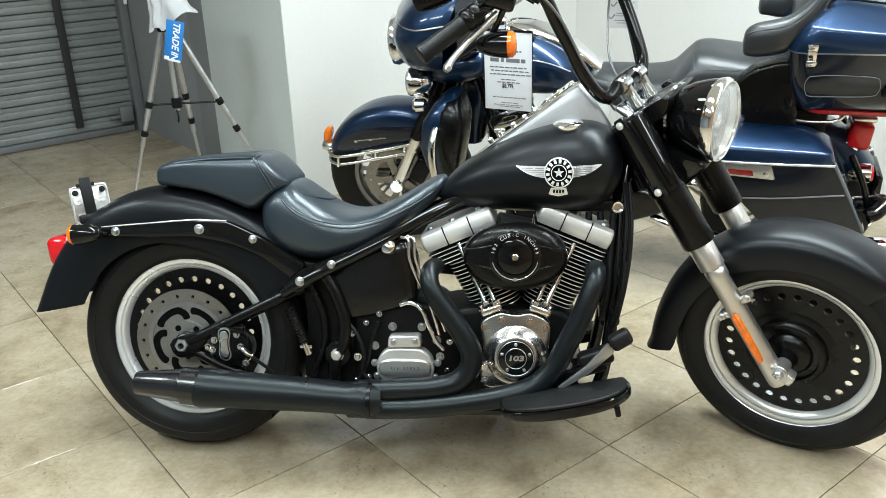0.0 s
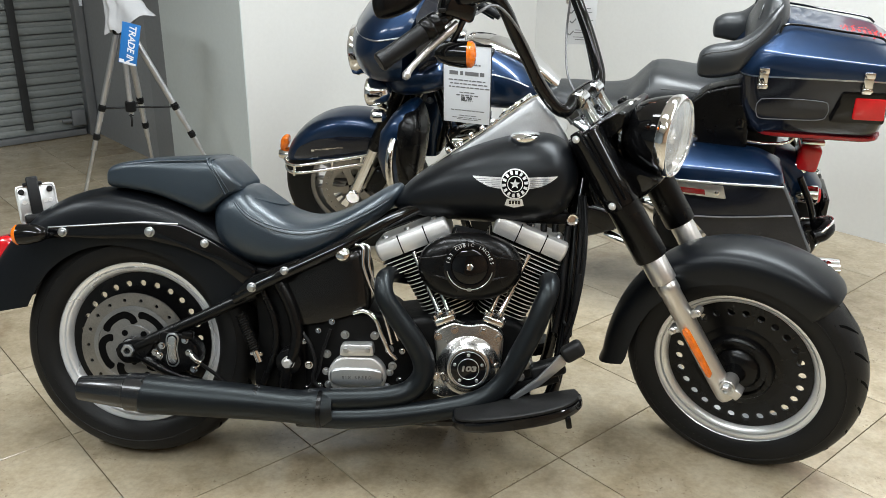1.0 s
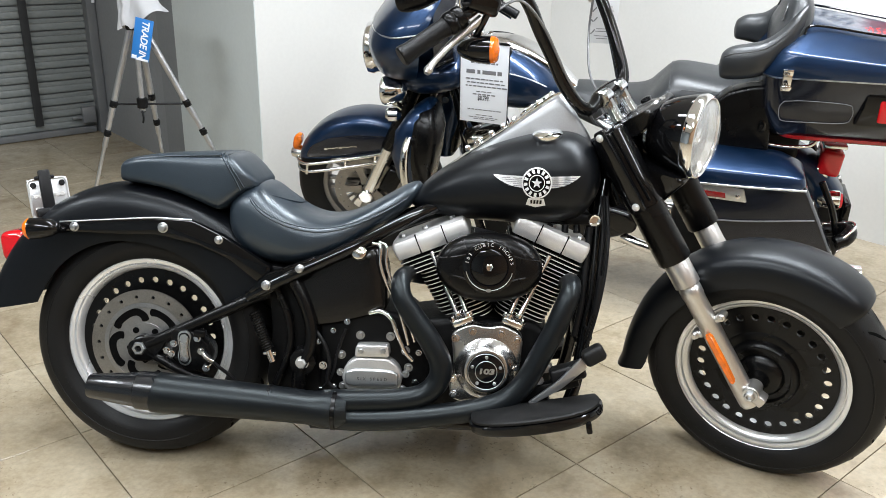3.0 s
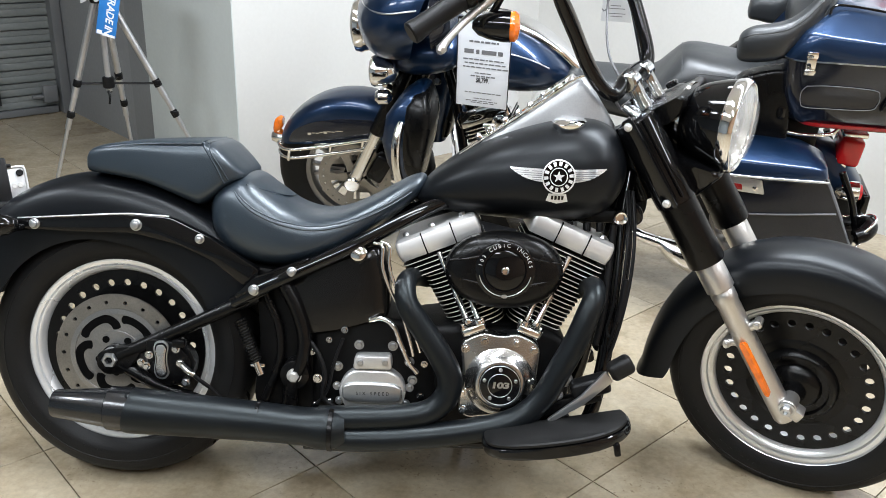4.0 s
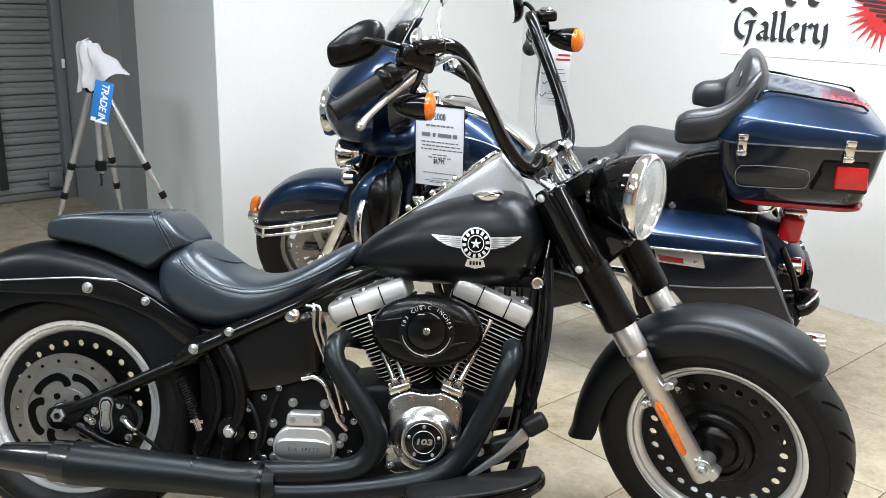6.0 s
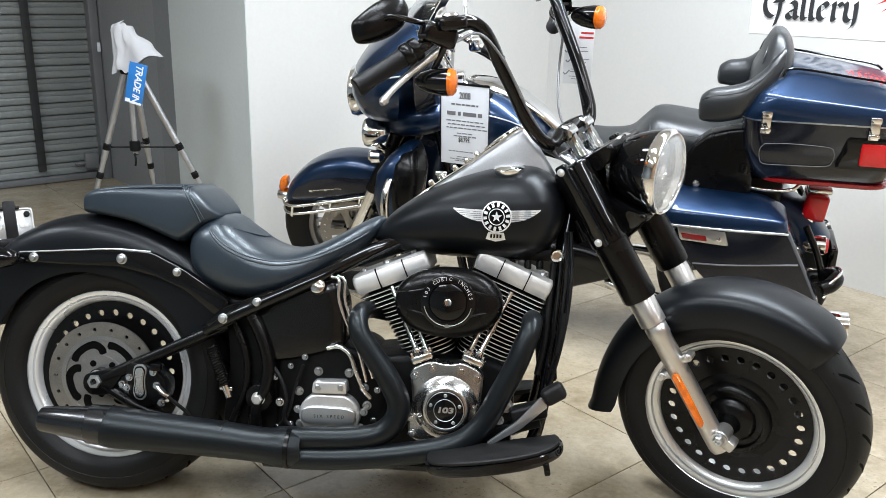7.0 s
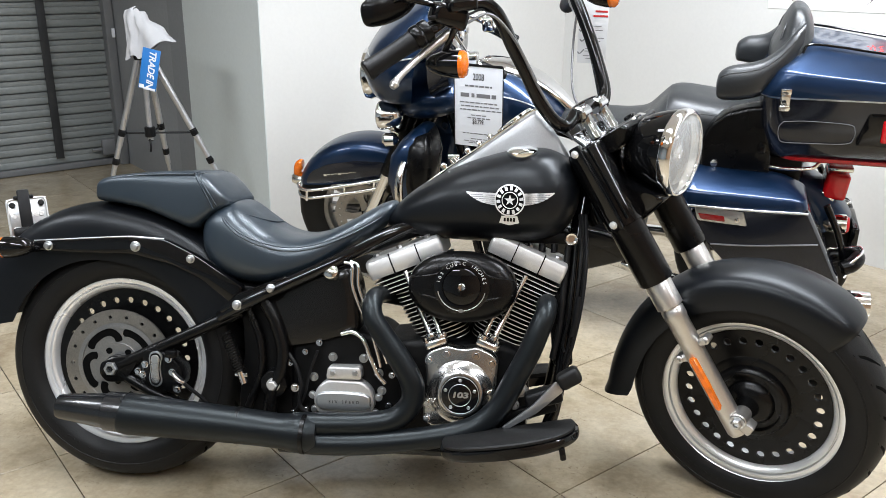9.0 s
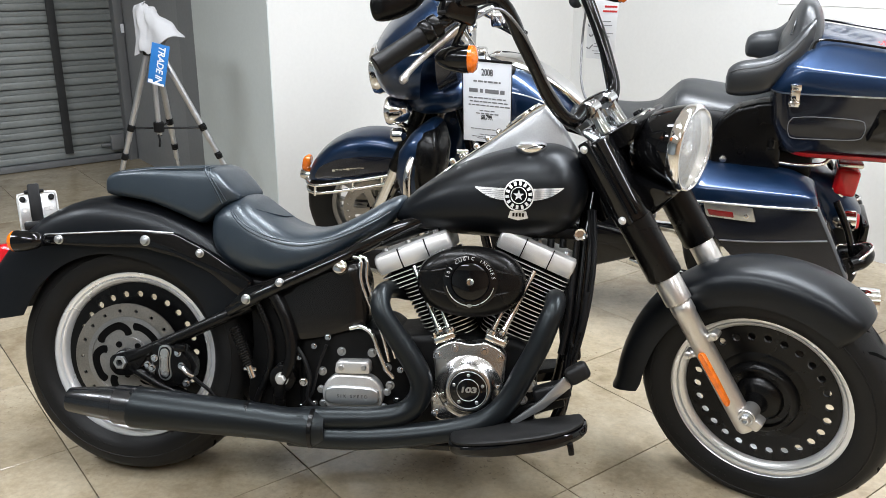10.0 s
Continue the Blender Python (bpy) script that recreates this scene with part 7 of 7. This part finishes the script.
for s in (-1, 1):
    bm = B()
    rings = []
    for x, y, zc, w, h in ((0.184, 0.205, 0.995, 0.010, 0.012), (0.176, 0.205, 0.998, 0.032, 0.034), (0.145, 0.205, 1.006, 0.044, 0.046), (0.09, 0.203, 1.017, 0.050, 0.052), (0.04, 0.195, 1.034, 0.052, 0.056), (-0.005, 0.178, 1.066, 0.050, 0.062), (-0.045, 0.155, 1.105, 0.046, 0.070), (-0.075, 0.125, 1.140, 0.036, 0.066)):
        g = max(0, min(1, x / 0.15))
        rings.append((x - (0.052 if s < 0 else 0) * g, y * s, zc + (0.030 if s < 0 else 0.008) * g, w, h * (1.0 if s < 0 else 1 + 0.22 * g)))
    R = spline(rings, 5)
    ring_loft(bm, [[(x, y + p, z + q) for p, q in oval(0, 0, w, h, 28, 2.6)] for x, y, z, w, h in R])
    part("armrest", bm, LEATHERT, bk, "padded armrest wing")
    bm = B()
    tube(bm, [(x, y * s, z + q) for _, x, y, z, w, h in [(0, *r) for r in R[6:-4]] for y, q in ((abs(y) + w * 0.80, h * 0.72),)], 0.0026, 8, 1)
    part("seam", bm, LEATHERT, bk)

# top case
bm = B()
def case_ring(z, x0, x1, w, r=0.07):
    fall = 1.0 * max(0.0, z - 1.0)
    return [(x, y, z + fall * (x + 0.10) * 1.2) for x, y in rounded([(x0, -w), (x1, -w), (x1, w), (x0, w)], r, 7)]


ring_loft(bm, [case_ring(0.765, -0.44, -0.02, 0.225), case_ring(0.785, -0.455, -0.01, 0.24), case_ring(0.88, -0.475, 0.02, 0.262), case_ring(0.98, -0.49, 0.03, 0.272)])
tcse = part("top_case", bm, PEWTER, to, "charcoal and blue top case")
tcse.location = (0.011, 0, 0.008)
bm = B()
LID = [(0.984, -0.495, 0.033, 0.276), (0.992, -0.498, 0.031, 0.279), (1.054, -0.493, -0.012, 0.2725), (1.060, -0.490, -0.018, 0.2695), (1.065, -0.484, -0.024, 0.263), (1.098, -0.462, -0.058, 0.205), (1.126, -0.440, -0.088, 0.155), (1.138, -0.425, -0.105, 0.125), (1.142, -0.40, -0.125, 0.09)]


def lid_z(x, y):
    """Height of the lid's upper slope over a point."""
    z = float(np.interp(-abs(y), [-r[3] for r in LID[4:]], [r[0] for r in LID[4:]]))
    return z + (z - 1.0) * (x + 0.10) * 1.2


ring_loft(bm, [case_ring(*r) for r in LID])
part("lid", bm, BLUE, tcse, "dark blue lid")
bm = B()
ring_loft(bm, [case_ring(0.980, -0.4925, 0.0325, 0.2745), case_ring(0.986, -0.4975, 0.0345, 0.2785)])
part("lid_trim", bm, CHROMES, tcse, "thin bright trim")
bm = B()
ring_loft(bm, [case_ring(0.757, -0.455, -0.055, 0.236), case_ring(0.761, -0.460, -0.05, 0.240), case_ring(0.772, -0.462, -0.05, 0.241)])
part("light_strip", bm, REDD, tcse, "long red reflector strip")
for s in (-1, 1):
    for x in (-0.045, -0.372):
        bm = B()
        box(bm, (x, s * 0.279, 0.972), (0.032, 0.012, 0.062), None, 0.004)
        box(bm, (x, s * 0.286, 0.955), (0.036, 0.014, 0.012), None, 0.004)
        box(bm, (x, s * 0.283, 1.006), (0.034, 0.010, 0.02), None, 0.003)
        part("latch", bm, CHROME, tcse, "chrome latch")
    bm = B()
    prism(bm, rounded([(-0.275, 0.835), (-0.30, 0.945), (-0.44, 0.945), (-0.45, 0.835)], 0.012), s * 0.245, s * 0.272, 0.006)
    rb = part("side_light", bm, GLOSSB, tcse, "black side lamp housing")
    bm = B()
    prism(bm, rounded([(-0.345, 0.85), (-0.345, 0.925), (-0.44, 0.925), (-0.445, 0.85)], 0.008), s * 0.268, s * 0.277, 0.003)
    part("lens", bm, REDL, rb, "red side lens")
    bm = B()
    tube(bm, [(-0.05, s * 0.267, 0.902), (-0.12, s * 0.2685, 0.908), (-0.245, s * 0.267, 0.904), (-0.268, s * 0.263, 0.885), (-0.268, s * 0.259, 0.855), (-0.245, s * 0.2545, 0.834), (-0.12, s * 0.253, 0.828), (-0.058, s * 0.253, 0.828), (-0.042, s * 0.257, 0.845), (-0.038, s * 0.263, 0.880), (-0.05, s * 0.267, 0.902)], 0.0014, 6)
    part("pinstripe", bm, GREYINK, tcse)
    bm = B()
    tube(bm, [(x, s * y, lid_z(x, y) + q) for x, y, q in ((-0.085, 0.185, -0.002), (-0.098, 0.168, 0.012), (-0.15, 0.158, 0.014), (-0.28, 0.150, 0.013), (-0.40, 0.142, 0.012), (-0.432, 0.136, -0.002))], 0.0040, 8)
    part("luggage_rail", bm, GLOSSB, tcse, "gloss black luggage rail")
# the sign emblem's red reflection in the lid, laid on as flat dots
bm = B()
for i in range(36):
    a = 2 * math.pi * i / 36
    r = (0.058, 0.050, 0.066)[i % 3]
    p = Vector((-0.365 + 1.15 * r * math.cos(a), 0.075 + 0.85 * r * math.sin(a), 0))
    lathe(bm, [(0.0042, 0), (0.003, 0.0015)], (p.x, p.y, lid_z(p.x, p.y) - 0.0006), (0, 0.3, 1), 6)
for i in range(5):
    x = -0.402 + 0.018 * i
    box(bm, (x, 0.075, lid_z(x, 0.075)), (0.008, 0.030 if i % 2 else 0.042, 0.0012))
part("decal", bm, REDINK, tcse, "painted red reflection of the sign emblem in plain dots")

# saddlebags
for s in (-1, 1):
    bm = B()
    rows = []
    for y, k in ((0.20, 0.98), (0.215, 1.0), (0.335, 1.0), (0.362, 0.985), (0.372, 0.95)):
        pl = rounded([(0.215, 0.60), (-0.165, 0.635), (-0.225, 0.52), (-0.305, 0.36), (-0.27, 0.31), (-0.06, 0.315), (0.06, 0.39), (0.17, 0.51)], 0.03)
        rows.append([(-0.03 + (x + 0.03) * k, s * y, 0.48 + (z - 0.48) * k) for x, z in pl])
    ring_loft(bm, rows)
    sb = part("saddlebag", bm, PEWTER, to, "charcoal hard saddlebag")
    sb.location = (0.018, 0, 0.013)
    bm = B()
    rings = []
    for z, x0, x1, y0, y1 in ((0.612, -0.158, 0.24, 0.19, 0.379), (0.630, -0.166, 0.243, 0.19, 0.382), (0.668, -0.158, 0.24, 0.19, 0.377), (0.673, -0.154, 0.238, 0.19, 0.374), (0.678, -0.148, 0.235, 0.19, 0.367), (0.706, -0.10, 0.22, 0.195, 0.285), (0.714, -0.06, 0.19, 0.205, 0.24)):
        rings.append([(x, s * y, z + 0.02 * (0.04 - x) - 0.8 * max(0, z - 0.63) * (0.2 - x)) for x, y in rounded([(x0, y0), (x1, y0), (x1, y1), (x0, y1)], 0.04, 6)])
    ring_loft(bm, rings)
    part("lid", bm, BLUE, sb, "dark blue saddlebag lid")
    bm = B()
    tube(bm, [(0.235, s * 0.383, 0.622), (0.04, s * 0.386, 0.622), (-0.165, s * 0.384, 0.626)], 0.004, 8)
    part("lid_trim", bm, CHROMES, sb)
    bm = B()
    prism(bm, rounded([(0.195, 0.622), (0.035, 0.612), (0.018, 0.560), (0.18, 0.568)], 0.008), s * 0.370, s * 0.382, 0.004)
    lt = part("latch_plate", bm, CHROMES, sb, "chrome latch plate")
    bm = B()
    prism(bm, rounded([(0.18, 0.596), (0.095, 0.592), (0.09, 0.572), (0.17, 0.576)], 0.004), s * 0.381, s * 0.384, 0.001)
    part("latch_inset", bm, REDD, lt, "red reflector strip")
    bm = B()
    lathe(bm, [(0.008, 0.380), (0.008, 0.385), (0.005, 0.386)], (0.052, 0, 0.582), (0, s, 0), 18)
    part("key_lock", bm, CHROME, lt)
    bm = B()
    tube(bm, [(0.13, s * 0.376, 0.482), (0.0, s * 0.377, 0.49), (-0.21, s * 0.374, 0.515)], 0.003, 6)
    part("pinstripe", bm, GREYINK, sb)
    # muffler below the bag
    bm = B()
    tube(bm, [(0.46, s * 0.16, 0.275, 0.020), (0.40, s * 0.19, 0.268, 0.021), (0.335, s * 0.205, 0.258, 0.022), (0.322, s * 0.208, 0.256, 0.026), (0.28, s * 0.22, 0.240, 0.044), (0.22, s * 0.235, 0.226, 0.053), (0.1, s * 0.26, 0.226, 0.053), (-0.30, s * 0.27, 0.262, 0.050), (-0.40, s * 0.272, 0.270, 0.046)], 0.04, 24)
    part("muffler", bm, CHROME, to, "chrome muffler")
    # bag guard rails at the tail
    for z0, z1 in ((0.43, 0.455), (0.39, 0.415)):
        bm = B()
        tube(bm, [(-0.20, s * 0.18, z0), (-0.29, s * 0.185, z0 + 0.005), (-0.345, s * 0.20, z1), (-0.354, s * 0.235, z1), (-0.33, s * 0.275, z1 - 0.01), (-0.30, s * 0.29, z0 - 0.015)], 0.0055, 10)
        part("bag_rail", bm, CHROME, to, "chrome saddlebag rail")
    bm = B()
    tube(bm, [(-0.22, s * 0.18, 0.405), (-0.29, s * 0.185, 0.41), (-0.332, s * 0.20, 0.425), (-0.340, s * 0.235, 0.425), (-0.320, s * 0.268, 0.415), (-0.29, s * 0.28, 0.405)], 0.026, 14)
    part("rear_bumper", bm, SATINB, to, "black bumper between the rails")
    bm = B()
    tube(bm, [(-0.22, s * 0.20, 0.60), (-0.27, s * 0.215, 0.50), (-0.315, s * 0.22, 0.36)], 0.012, 10)
    part("bag_support", bm, GLOSSB, to)
    bm = B()
    lathe(bm, [(0.012, -0.06), (0.03, -0.045), (0.036, -0.01), (0.036, 0.012), (0.03, 0.016)], (-0.285, s * 0.135, 0.507), (-1, 0, 0), 28)
    sg_ = part("turn_signal", bm, CHROME, to, "chrome rear turn signal")
    bm = B()
    lathe(bm, [(0.032, 0.014), (0.026, 0.024), (0.001, 0.028)], (-0.285, s * 0.135, 0.507), (-1, 0, 0), 24)
    part("lens", bm, REDL, sg_, "red lens")
# tail
rprof = [(-0.105, -0.20), (-0.108, -0.12), (-0.10, -0.04), (-0.07, -0.01), (0, 0)]
rprof = [tuple(p) for p in spline(rprof + [(-y, d) for y, d in reversed(rprof[:-1])], 2)]
bm = B()
arc_shell(bm, Vector((0, 0, 0.325)), [(152, 0.374, 0.9), (140, 0.372, 1), (110, 0.37, 1), (95, 0.37, 1), (78, 0.37, 1)], rprof, 0.004, 40)
part("rear_fender", bm, BLUE, to, "dark blue rear fender")
bm = B()
box(bm, (-0.255, 0.03, 0.626), (0.080, 0.125, 0.098), Matrix.Rotation(radians(-6), 3, "Y"), 0.014, 4)
part("tail_light", bm, REDL, to, "red tail light")
bm = B()
box(bm, (-0.225, 0.02, 0.585), (0.06, 0.14, 0.05), None, 0.012, 3)
box(bm, (-0.262, 0.02, 0.69), (0.085, 0.13, 0.02), None, 0.008, 3)
part("tail_light_base", bm, CHROME, to)
bm = B()
box(bm, (-0.34, 0.0, 0.43), (0.03, 0.20, 0.10), None, 0.01, 3)
part("plate_mount", bm, GLOSSB, to)
for s in (-1, 1):
    bm = B()
    tube(bm, [(0.12, 0.20 * s, 0.745), (0.05, 0.21 * s, 0.742), (-0.06, 0.21 * s, 0.727), (-0.15, 0.20 * s, 0.731), (-0.18, 0.19 * s, 0.755)], 0.0065, 12)
    part("case_rail", bm, CHROME, to, "chrome top case mounting rail")
bm = B()
box(bm, (0.05, 0, 0.70), (0.36, 0.30, 0.10), None, 0.02)
part("seat_base", bm, BLACKPL, to)
# footboard, side stand
for s in (-1, 1):
    bm = B()
    box(bm, (0.93, 0.30 * s, 0.27), (0.28, 0.10, 0.025), Matrix.Rotation(radians(-8), 3, "Y"), 0.01, 3)
    part("footboard", bm, BLACKPL, to, "black footboard")
bm = B()
tube(bm, [(0.85, 0.14, 0.16), (0.90, 0.22, 0.09), (0.95, 0.27, 0.045)], 0.013)
box(bm, (0.955, 0.28, 0.042), (0.06, 0.035, 0.012), None, 0.003)
part("side_stand", bm, SATINB, to)
# ---- camera tripod with a cloth and a card ----
TX, TY = -1.432, 4.42
tri = thing("tripod", Matrix.Translation((TX, TY, 0)), "silver aluminium camera tripod with black joints", "tripod")
TOPZ = 0.92
for name, top, foot in (("leg", (-0.018, -0.01, TOPZ), (-0.315, -0.03, 0.0)), ("leg", (0.045, 0.0, TOPZ), (0.455, 0.10, 0.0)), ("leg", (0.01, 0.03, TOPZ), (-0.06, 0.42, 0.0))):
    p0, p1 = Vector(top), Vector(foot)
    d = p1 - p0
    bm = B()
    cyl(bm, p0, p0 + d * 0.46, 0.0148, n=16)
    lg = part("leg", bm, TRIAL, tri, "silver telescopic leg")
    bm = B()
    cyl(bm, p0 + d * 0.46, p0 + d * 0.62, 0.0125, n=16)
    cyl(bm, p0 + d * 0.62, p0 + d * 0.985, 0.0085, n=16)
    part("leg_extension", bm, TRIAL, lg)
    for f, r in ((0.372, 0.018), (0.527, 0.0165)):
        bm = B()
        cyl(bm, p0 + d * f, p0 + d * (f + 0.035), r, n=12, bev=0.003)
        box(bm, p0 + d * (f + 0.015) + Vector((0.012, -0.014, 0)), (0.022, 0.014, 0.022), None, 0.003)
        part("clamp", bm, BLACKPL, lg, "black leg clamp")
    bm = B()
    cyl(bm, p0 + d * 0.975, p1, 0.013, n=14, bev=0.003)
    part("foot", bm, RUBBER, lg)
    bm = B()
    tube(bm, [(0.0, 0.0, 0.561), tuple(p0 + d * 0.392)], 0.005, 8, smooth=False)
    part("brace", bm, BLACKPL, tri, "black spreader arm")
bm = B()
cyl(bm, (0, 0, 0.526), (0, 0, 1.0), 0.0125, n=16)
part("centre_column", bm, TRIAL, tri)
bm = B()
cyl(bm, (0, 0, 0.541), (0, 0, 0.591), 0.026, n=16, bev=0.004)
cyl(bm, (0, 0, 0.521), (0, 0, 0.541), 0.012, n=12)
part("spreader_hub", bm, BLACKPL, tri)
bm = B()
box(bm, (0.004, 0, TOPZ + 0.018), (0.074, 0.07, 0.055), None, 0.012, 3)
part("head", bm, BLACKPL, tri, "black tripod head")
bm = B()
box(bm, (0, 0, 1.02), (0.07, 0.06, 0.10), None, 0.012, 3)
part("camera_plate", bm, BLACKPL, tri)
bm = B()
tube(bm, [(0.0, -0.012, 0.531), (0.006, -0.02, 0.501), (0.0, -0.016, 0.471)], 0.005, 8)
part("pan_handle", bm, BLACKPL, tri)

# cloth draped over the head
bm = B()
NU, NV = 72, 32
grid = []
for j in range(NV + 1):
    f = j / NV
    row = []
    for i in range(NU):
        a = 2 * math.pi * i / NU
        fold = 0.16 * math.sin(3 * a + 0.7 + 0.8 * f) + 0.10 * math.sin(7 * a + 1.9 - 1.5 * f) + 0.05 * math.sin(11 * a + 3 * f)
        wing = max(0, math.cos(a - 0.05)) ** 2.0
        r = (0.048 * min(1, f * 3.6) ** 0.7 + 0.010 * f) * (1 + fold * (0.2 + 0.8 * f)) + 0.150 * wing * max(0, f - 0.25) ** 1.1
        z = 1.142 - 0.012 * min(1, f * 3.6) - 0.205 * max(0, f - 0.2) * (1.25 - 0.50 * wing) - 0.012 * math.sin(5 * a + 1) * f + 0.012 * math.cos(a + 2.2) * (1 - f)
        off = noise.noise(Vector((2.2 * math.cos(a), 2.2 * math.sin(a), 4 * f)))
        row.append((TX - 0.012 + r * math.cos(a) + 0.010 * off, TY + r * 0.8 * math.sin(a) + 0.010 * off, z + 0.008 * off))
    grid.append(row)
ring_loft(bm, grid + [[(x * 0.999 + TX * 0.001, y, z + 0.001) for x, y, z in r] for r in reversed(grid)], cap=False)
tagged(part("cloth", bm, CLOTH, None, "crumpled white cloth draped over the tripod head", angle=70), "", "cloth")

# blue card hung on the tripod
CM = Matrix.Translation((TX + 0.060, TY - 0.075, 0.876)) @ Matrix.Rotation(radians(13), 4, "Y") @ Matrix.Rotation(radians(-4), 4, "Z") @ Matrix.Diagonal((0.95, 0.85, 0.85, 1))
card = thing("hanging_card", CM, "blue hanging card with white upright lettering on the tripod", "sign")
bm = B()
box(bm, (0, 0, 0), (0.092, 0.003, 0.225), None, 0.001)
part("card", bm, BLUEP, card)
bm = text_bm("TRADE IN", 0.054, 0.0003, 0.22, 0.95, 0.0012)
part("lettering", bm, PAPER, card, "white lettering", Matrix.Translation((0.008, -0.0022, 0.0)) @ Matrix.Rotation(radians(90), 4, "Y") @ Matrix.Rotation(radians(90), 4, "X") @ Matrix.Diagonal((0.92, 0.92, 1, 1)))
bm = B()
box(bm, (0.012, -0.0022, -0.108), (0.06, 0.001, 0.012))
box(bm, (-0.030, -0.0022, -0.100), (0.024, 0.001, 0.020))
part("white_edge", bm, PAPER, card)

# price sheet on the touring motorcycle
PS = TOUR @ Matrix.Translation((1.003, 0.262, 0.898)) @ Matrix.Rotation(radians(180), 4, "Z") @ Matrix.Rotation(radians(2.5), 4, "Y") @ Matrix.Rotation(radians(4), 4, "X") @ Matrix.Scale(0.93, 4)
ps = thing("price_sheet", PS, "white printed price sheet in a clear sleeve on the tank", "price sheet")
bm = B()
box(bm, (0, 0, 0), (0.196, 0.002, 0.335), None, 0.0008)
part("sheet", bm, PAPER, ps)
for x in (-0.0985, 0.0985):
    bm = B()
    box(bm, (x, -0.001, 0), (0.003, 0.004, 0.337))
    part("sleeve_edge", bm, BLACKPL, ps)
bm = B()
box(bm, (0, -0.002, 0.170), (0.198, 0.006, 0.010), None, 0.004)
part("clip", bm, BLACKPL, ps, "black clip")
for body, size, z in (("2008", 0.036, 0.122), ("$8,799.", 0.026, -0.062)):
    bm = text_bm(body, size, 0.0003, weight=0.0006)
    part("lettering", bm, INK, ps, "", Matrix.Translation((0, -0.0018, z)) @ Matrix.Rotation(radians(90), 4, "X") @ Matrix.Diagonal((0.64, 1.05, 1, 1)))
bm = B()
for z, w, h in ((0.086, 0.11, 0.007), (0.018, 0.15, 0.005), (0.003, 0.14, 0.005), (-0.012, 0.15, 0.005), (-0.034, 0.06, 0.004), (-0.046, 0.09, 0.005), (-0.112, 0.13, 0.004), (-0.135, 0.06, 0.003), (-0.145, 0.12, 0.003), (-0.152, 0.08, 0.003)):
    x = -w / 2
    while x < w / 2:
        l = random.uniform(0.008, 0.022)
        box(bm, (x + l / 2, -0.0018, z), (l, 0.0006, h))
        x += l + 0.004
for k, w in ((-0.055, 0.035), (-0.022, 0.012), (0.02, 0.055), (0.062, 0.018)):
    box(bm, (k, -0.0018, 0.048), (w, 0.0006, 0.016))
part("print_bar", bm, GREYINK, ps, "unreadable printed lines as bars", kind="stuff")

# tag on the cruiser's far handlebar
TG = Matrix.Translation((0.551, 3.118, 1.155)) @ Matrix.Rotation(radians(-8), 4, "Z") @ Matrix.Rotation(radians(1), 4, "Y")
tg = thing("hang_tag", TG, "pale grey paper tag hanging from the handlebar", "tag")
bm = B()
box(bm, (0, 0, 0), (0.088, 0.0015, 0.190), None, 0.0005)
part("tag", bm, TAGP, tg)
bm = B()
for x, w, z in ((0.022, 0.038, 0.062), (0.020, 0.044, 0.048)):
    box(bm, (x, -0.0012, z), (w, 0.0006, 0.006))
part("red_bar", bm, REDINK, tg, "red print as bars")
bm = B()
for z, x, w in ((0.018, 0.01, 0.03), (0.006, 0.01, 0.04), (-0.018, 0.02, 0.03), (-0.028, 0.015, 0.02), (-0.05, -0.005, 0.03), (-0.058, 0.0, 0.045), (-0.072, 0.0, 0.05), (-0.080, 0.0, 0.035)):
    box(bm, (x, -0.0012, z), (w, 0.0006, 0.0022))
for x, z in ((-0.03, 0.008), (-0.025, -0.022), (-0.03, -0.06)):
    box(bm, (x, -0.0012, z), (0.018, 0.0006, 0.004), Matrix.Rotation(radians(-50), 3, "Y"))
    box(bm, (x - 0.010, -0.0012, z - 0.004), (0.009, 0.0006, 0.004), Matrix.Rotation(radians(45), 3, "Y"))
part("print_bar", bm, GREYINK, tg, kind="stuff")
bm = B()
tube(bm, [(0, 0, 0.093), (0.004, -0.004, 0.118), (0.0, 0, 0.135)], 0.0012, 6)
part("string", bm, PAPER, tg)

# ---- floor tiles, each a piece of the floor ----
TS, J = 0.508, 0.0030
bm = B()
h = TS / 2 - J / 2
top = [(-h + 0.0012, -h + 0.0012), (h - 0.0012, -h + 0.0012), (h - 0.0012, h - 0.0012), (-h + 0.0012, h - 0.0012)]
low = [(-h, -h), (h, -h), (h, h), (-h, h)]
ring_loft(bm, [[(x, y, -0.011) for x, y in low], [(x, y, -0.0008) for x, y in low], [(x, y, 0) for x, y in top]])
tile_me = bpy.data.meshes.new("tile")
bmesh.ops.recalc_face_normals(bm, faces=bm.faces)
bm.to_mesh(tile_me)
bm.free()
tile_me.materials.append(TILE)
for i in range(-11, 6):
    for j in range(-9, 11):
        u, v = TS * (i + 0.5) - 0.003, TS * (j + 0.5) - 0.002
        if u - h > UR or v + h < VS - 0.1 or (u - h > UW + 0.15 and v + h < VP - 0.15):
            continue
        o = new("tile", tile_me)
        o.parent = floor
        o.matrix_local = Matrix.Translation(rw(u, v, random.uniform(-0.0004, 0.0004))) @ Matrix.Rotation(ANG, 4, "Z")
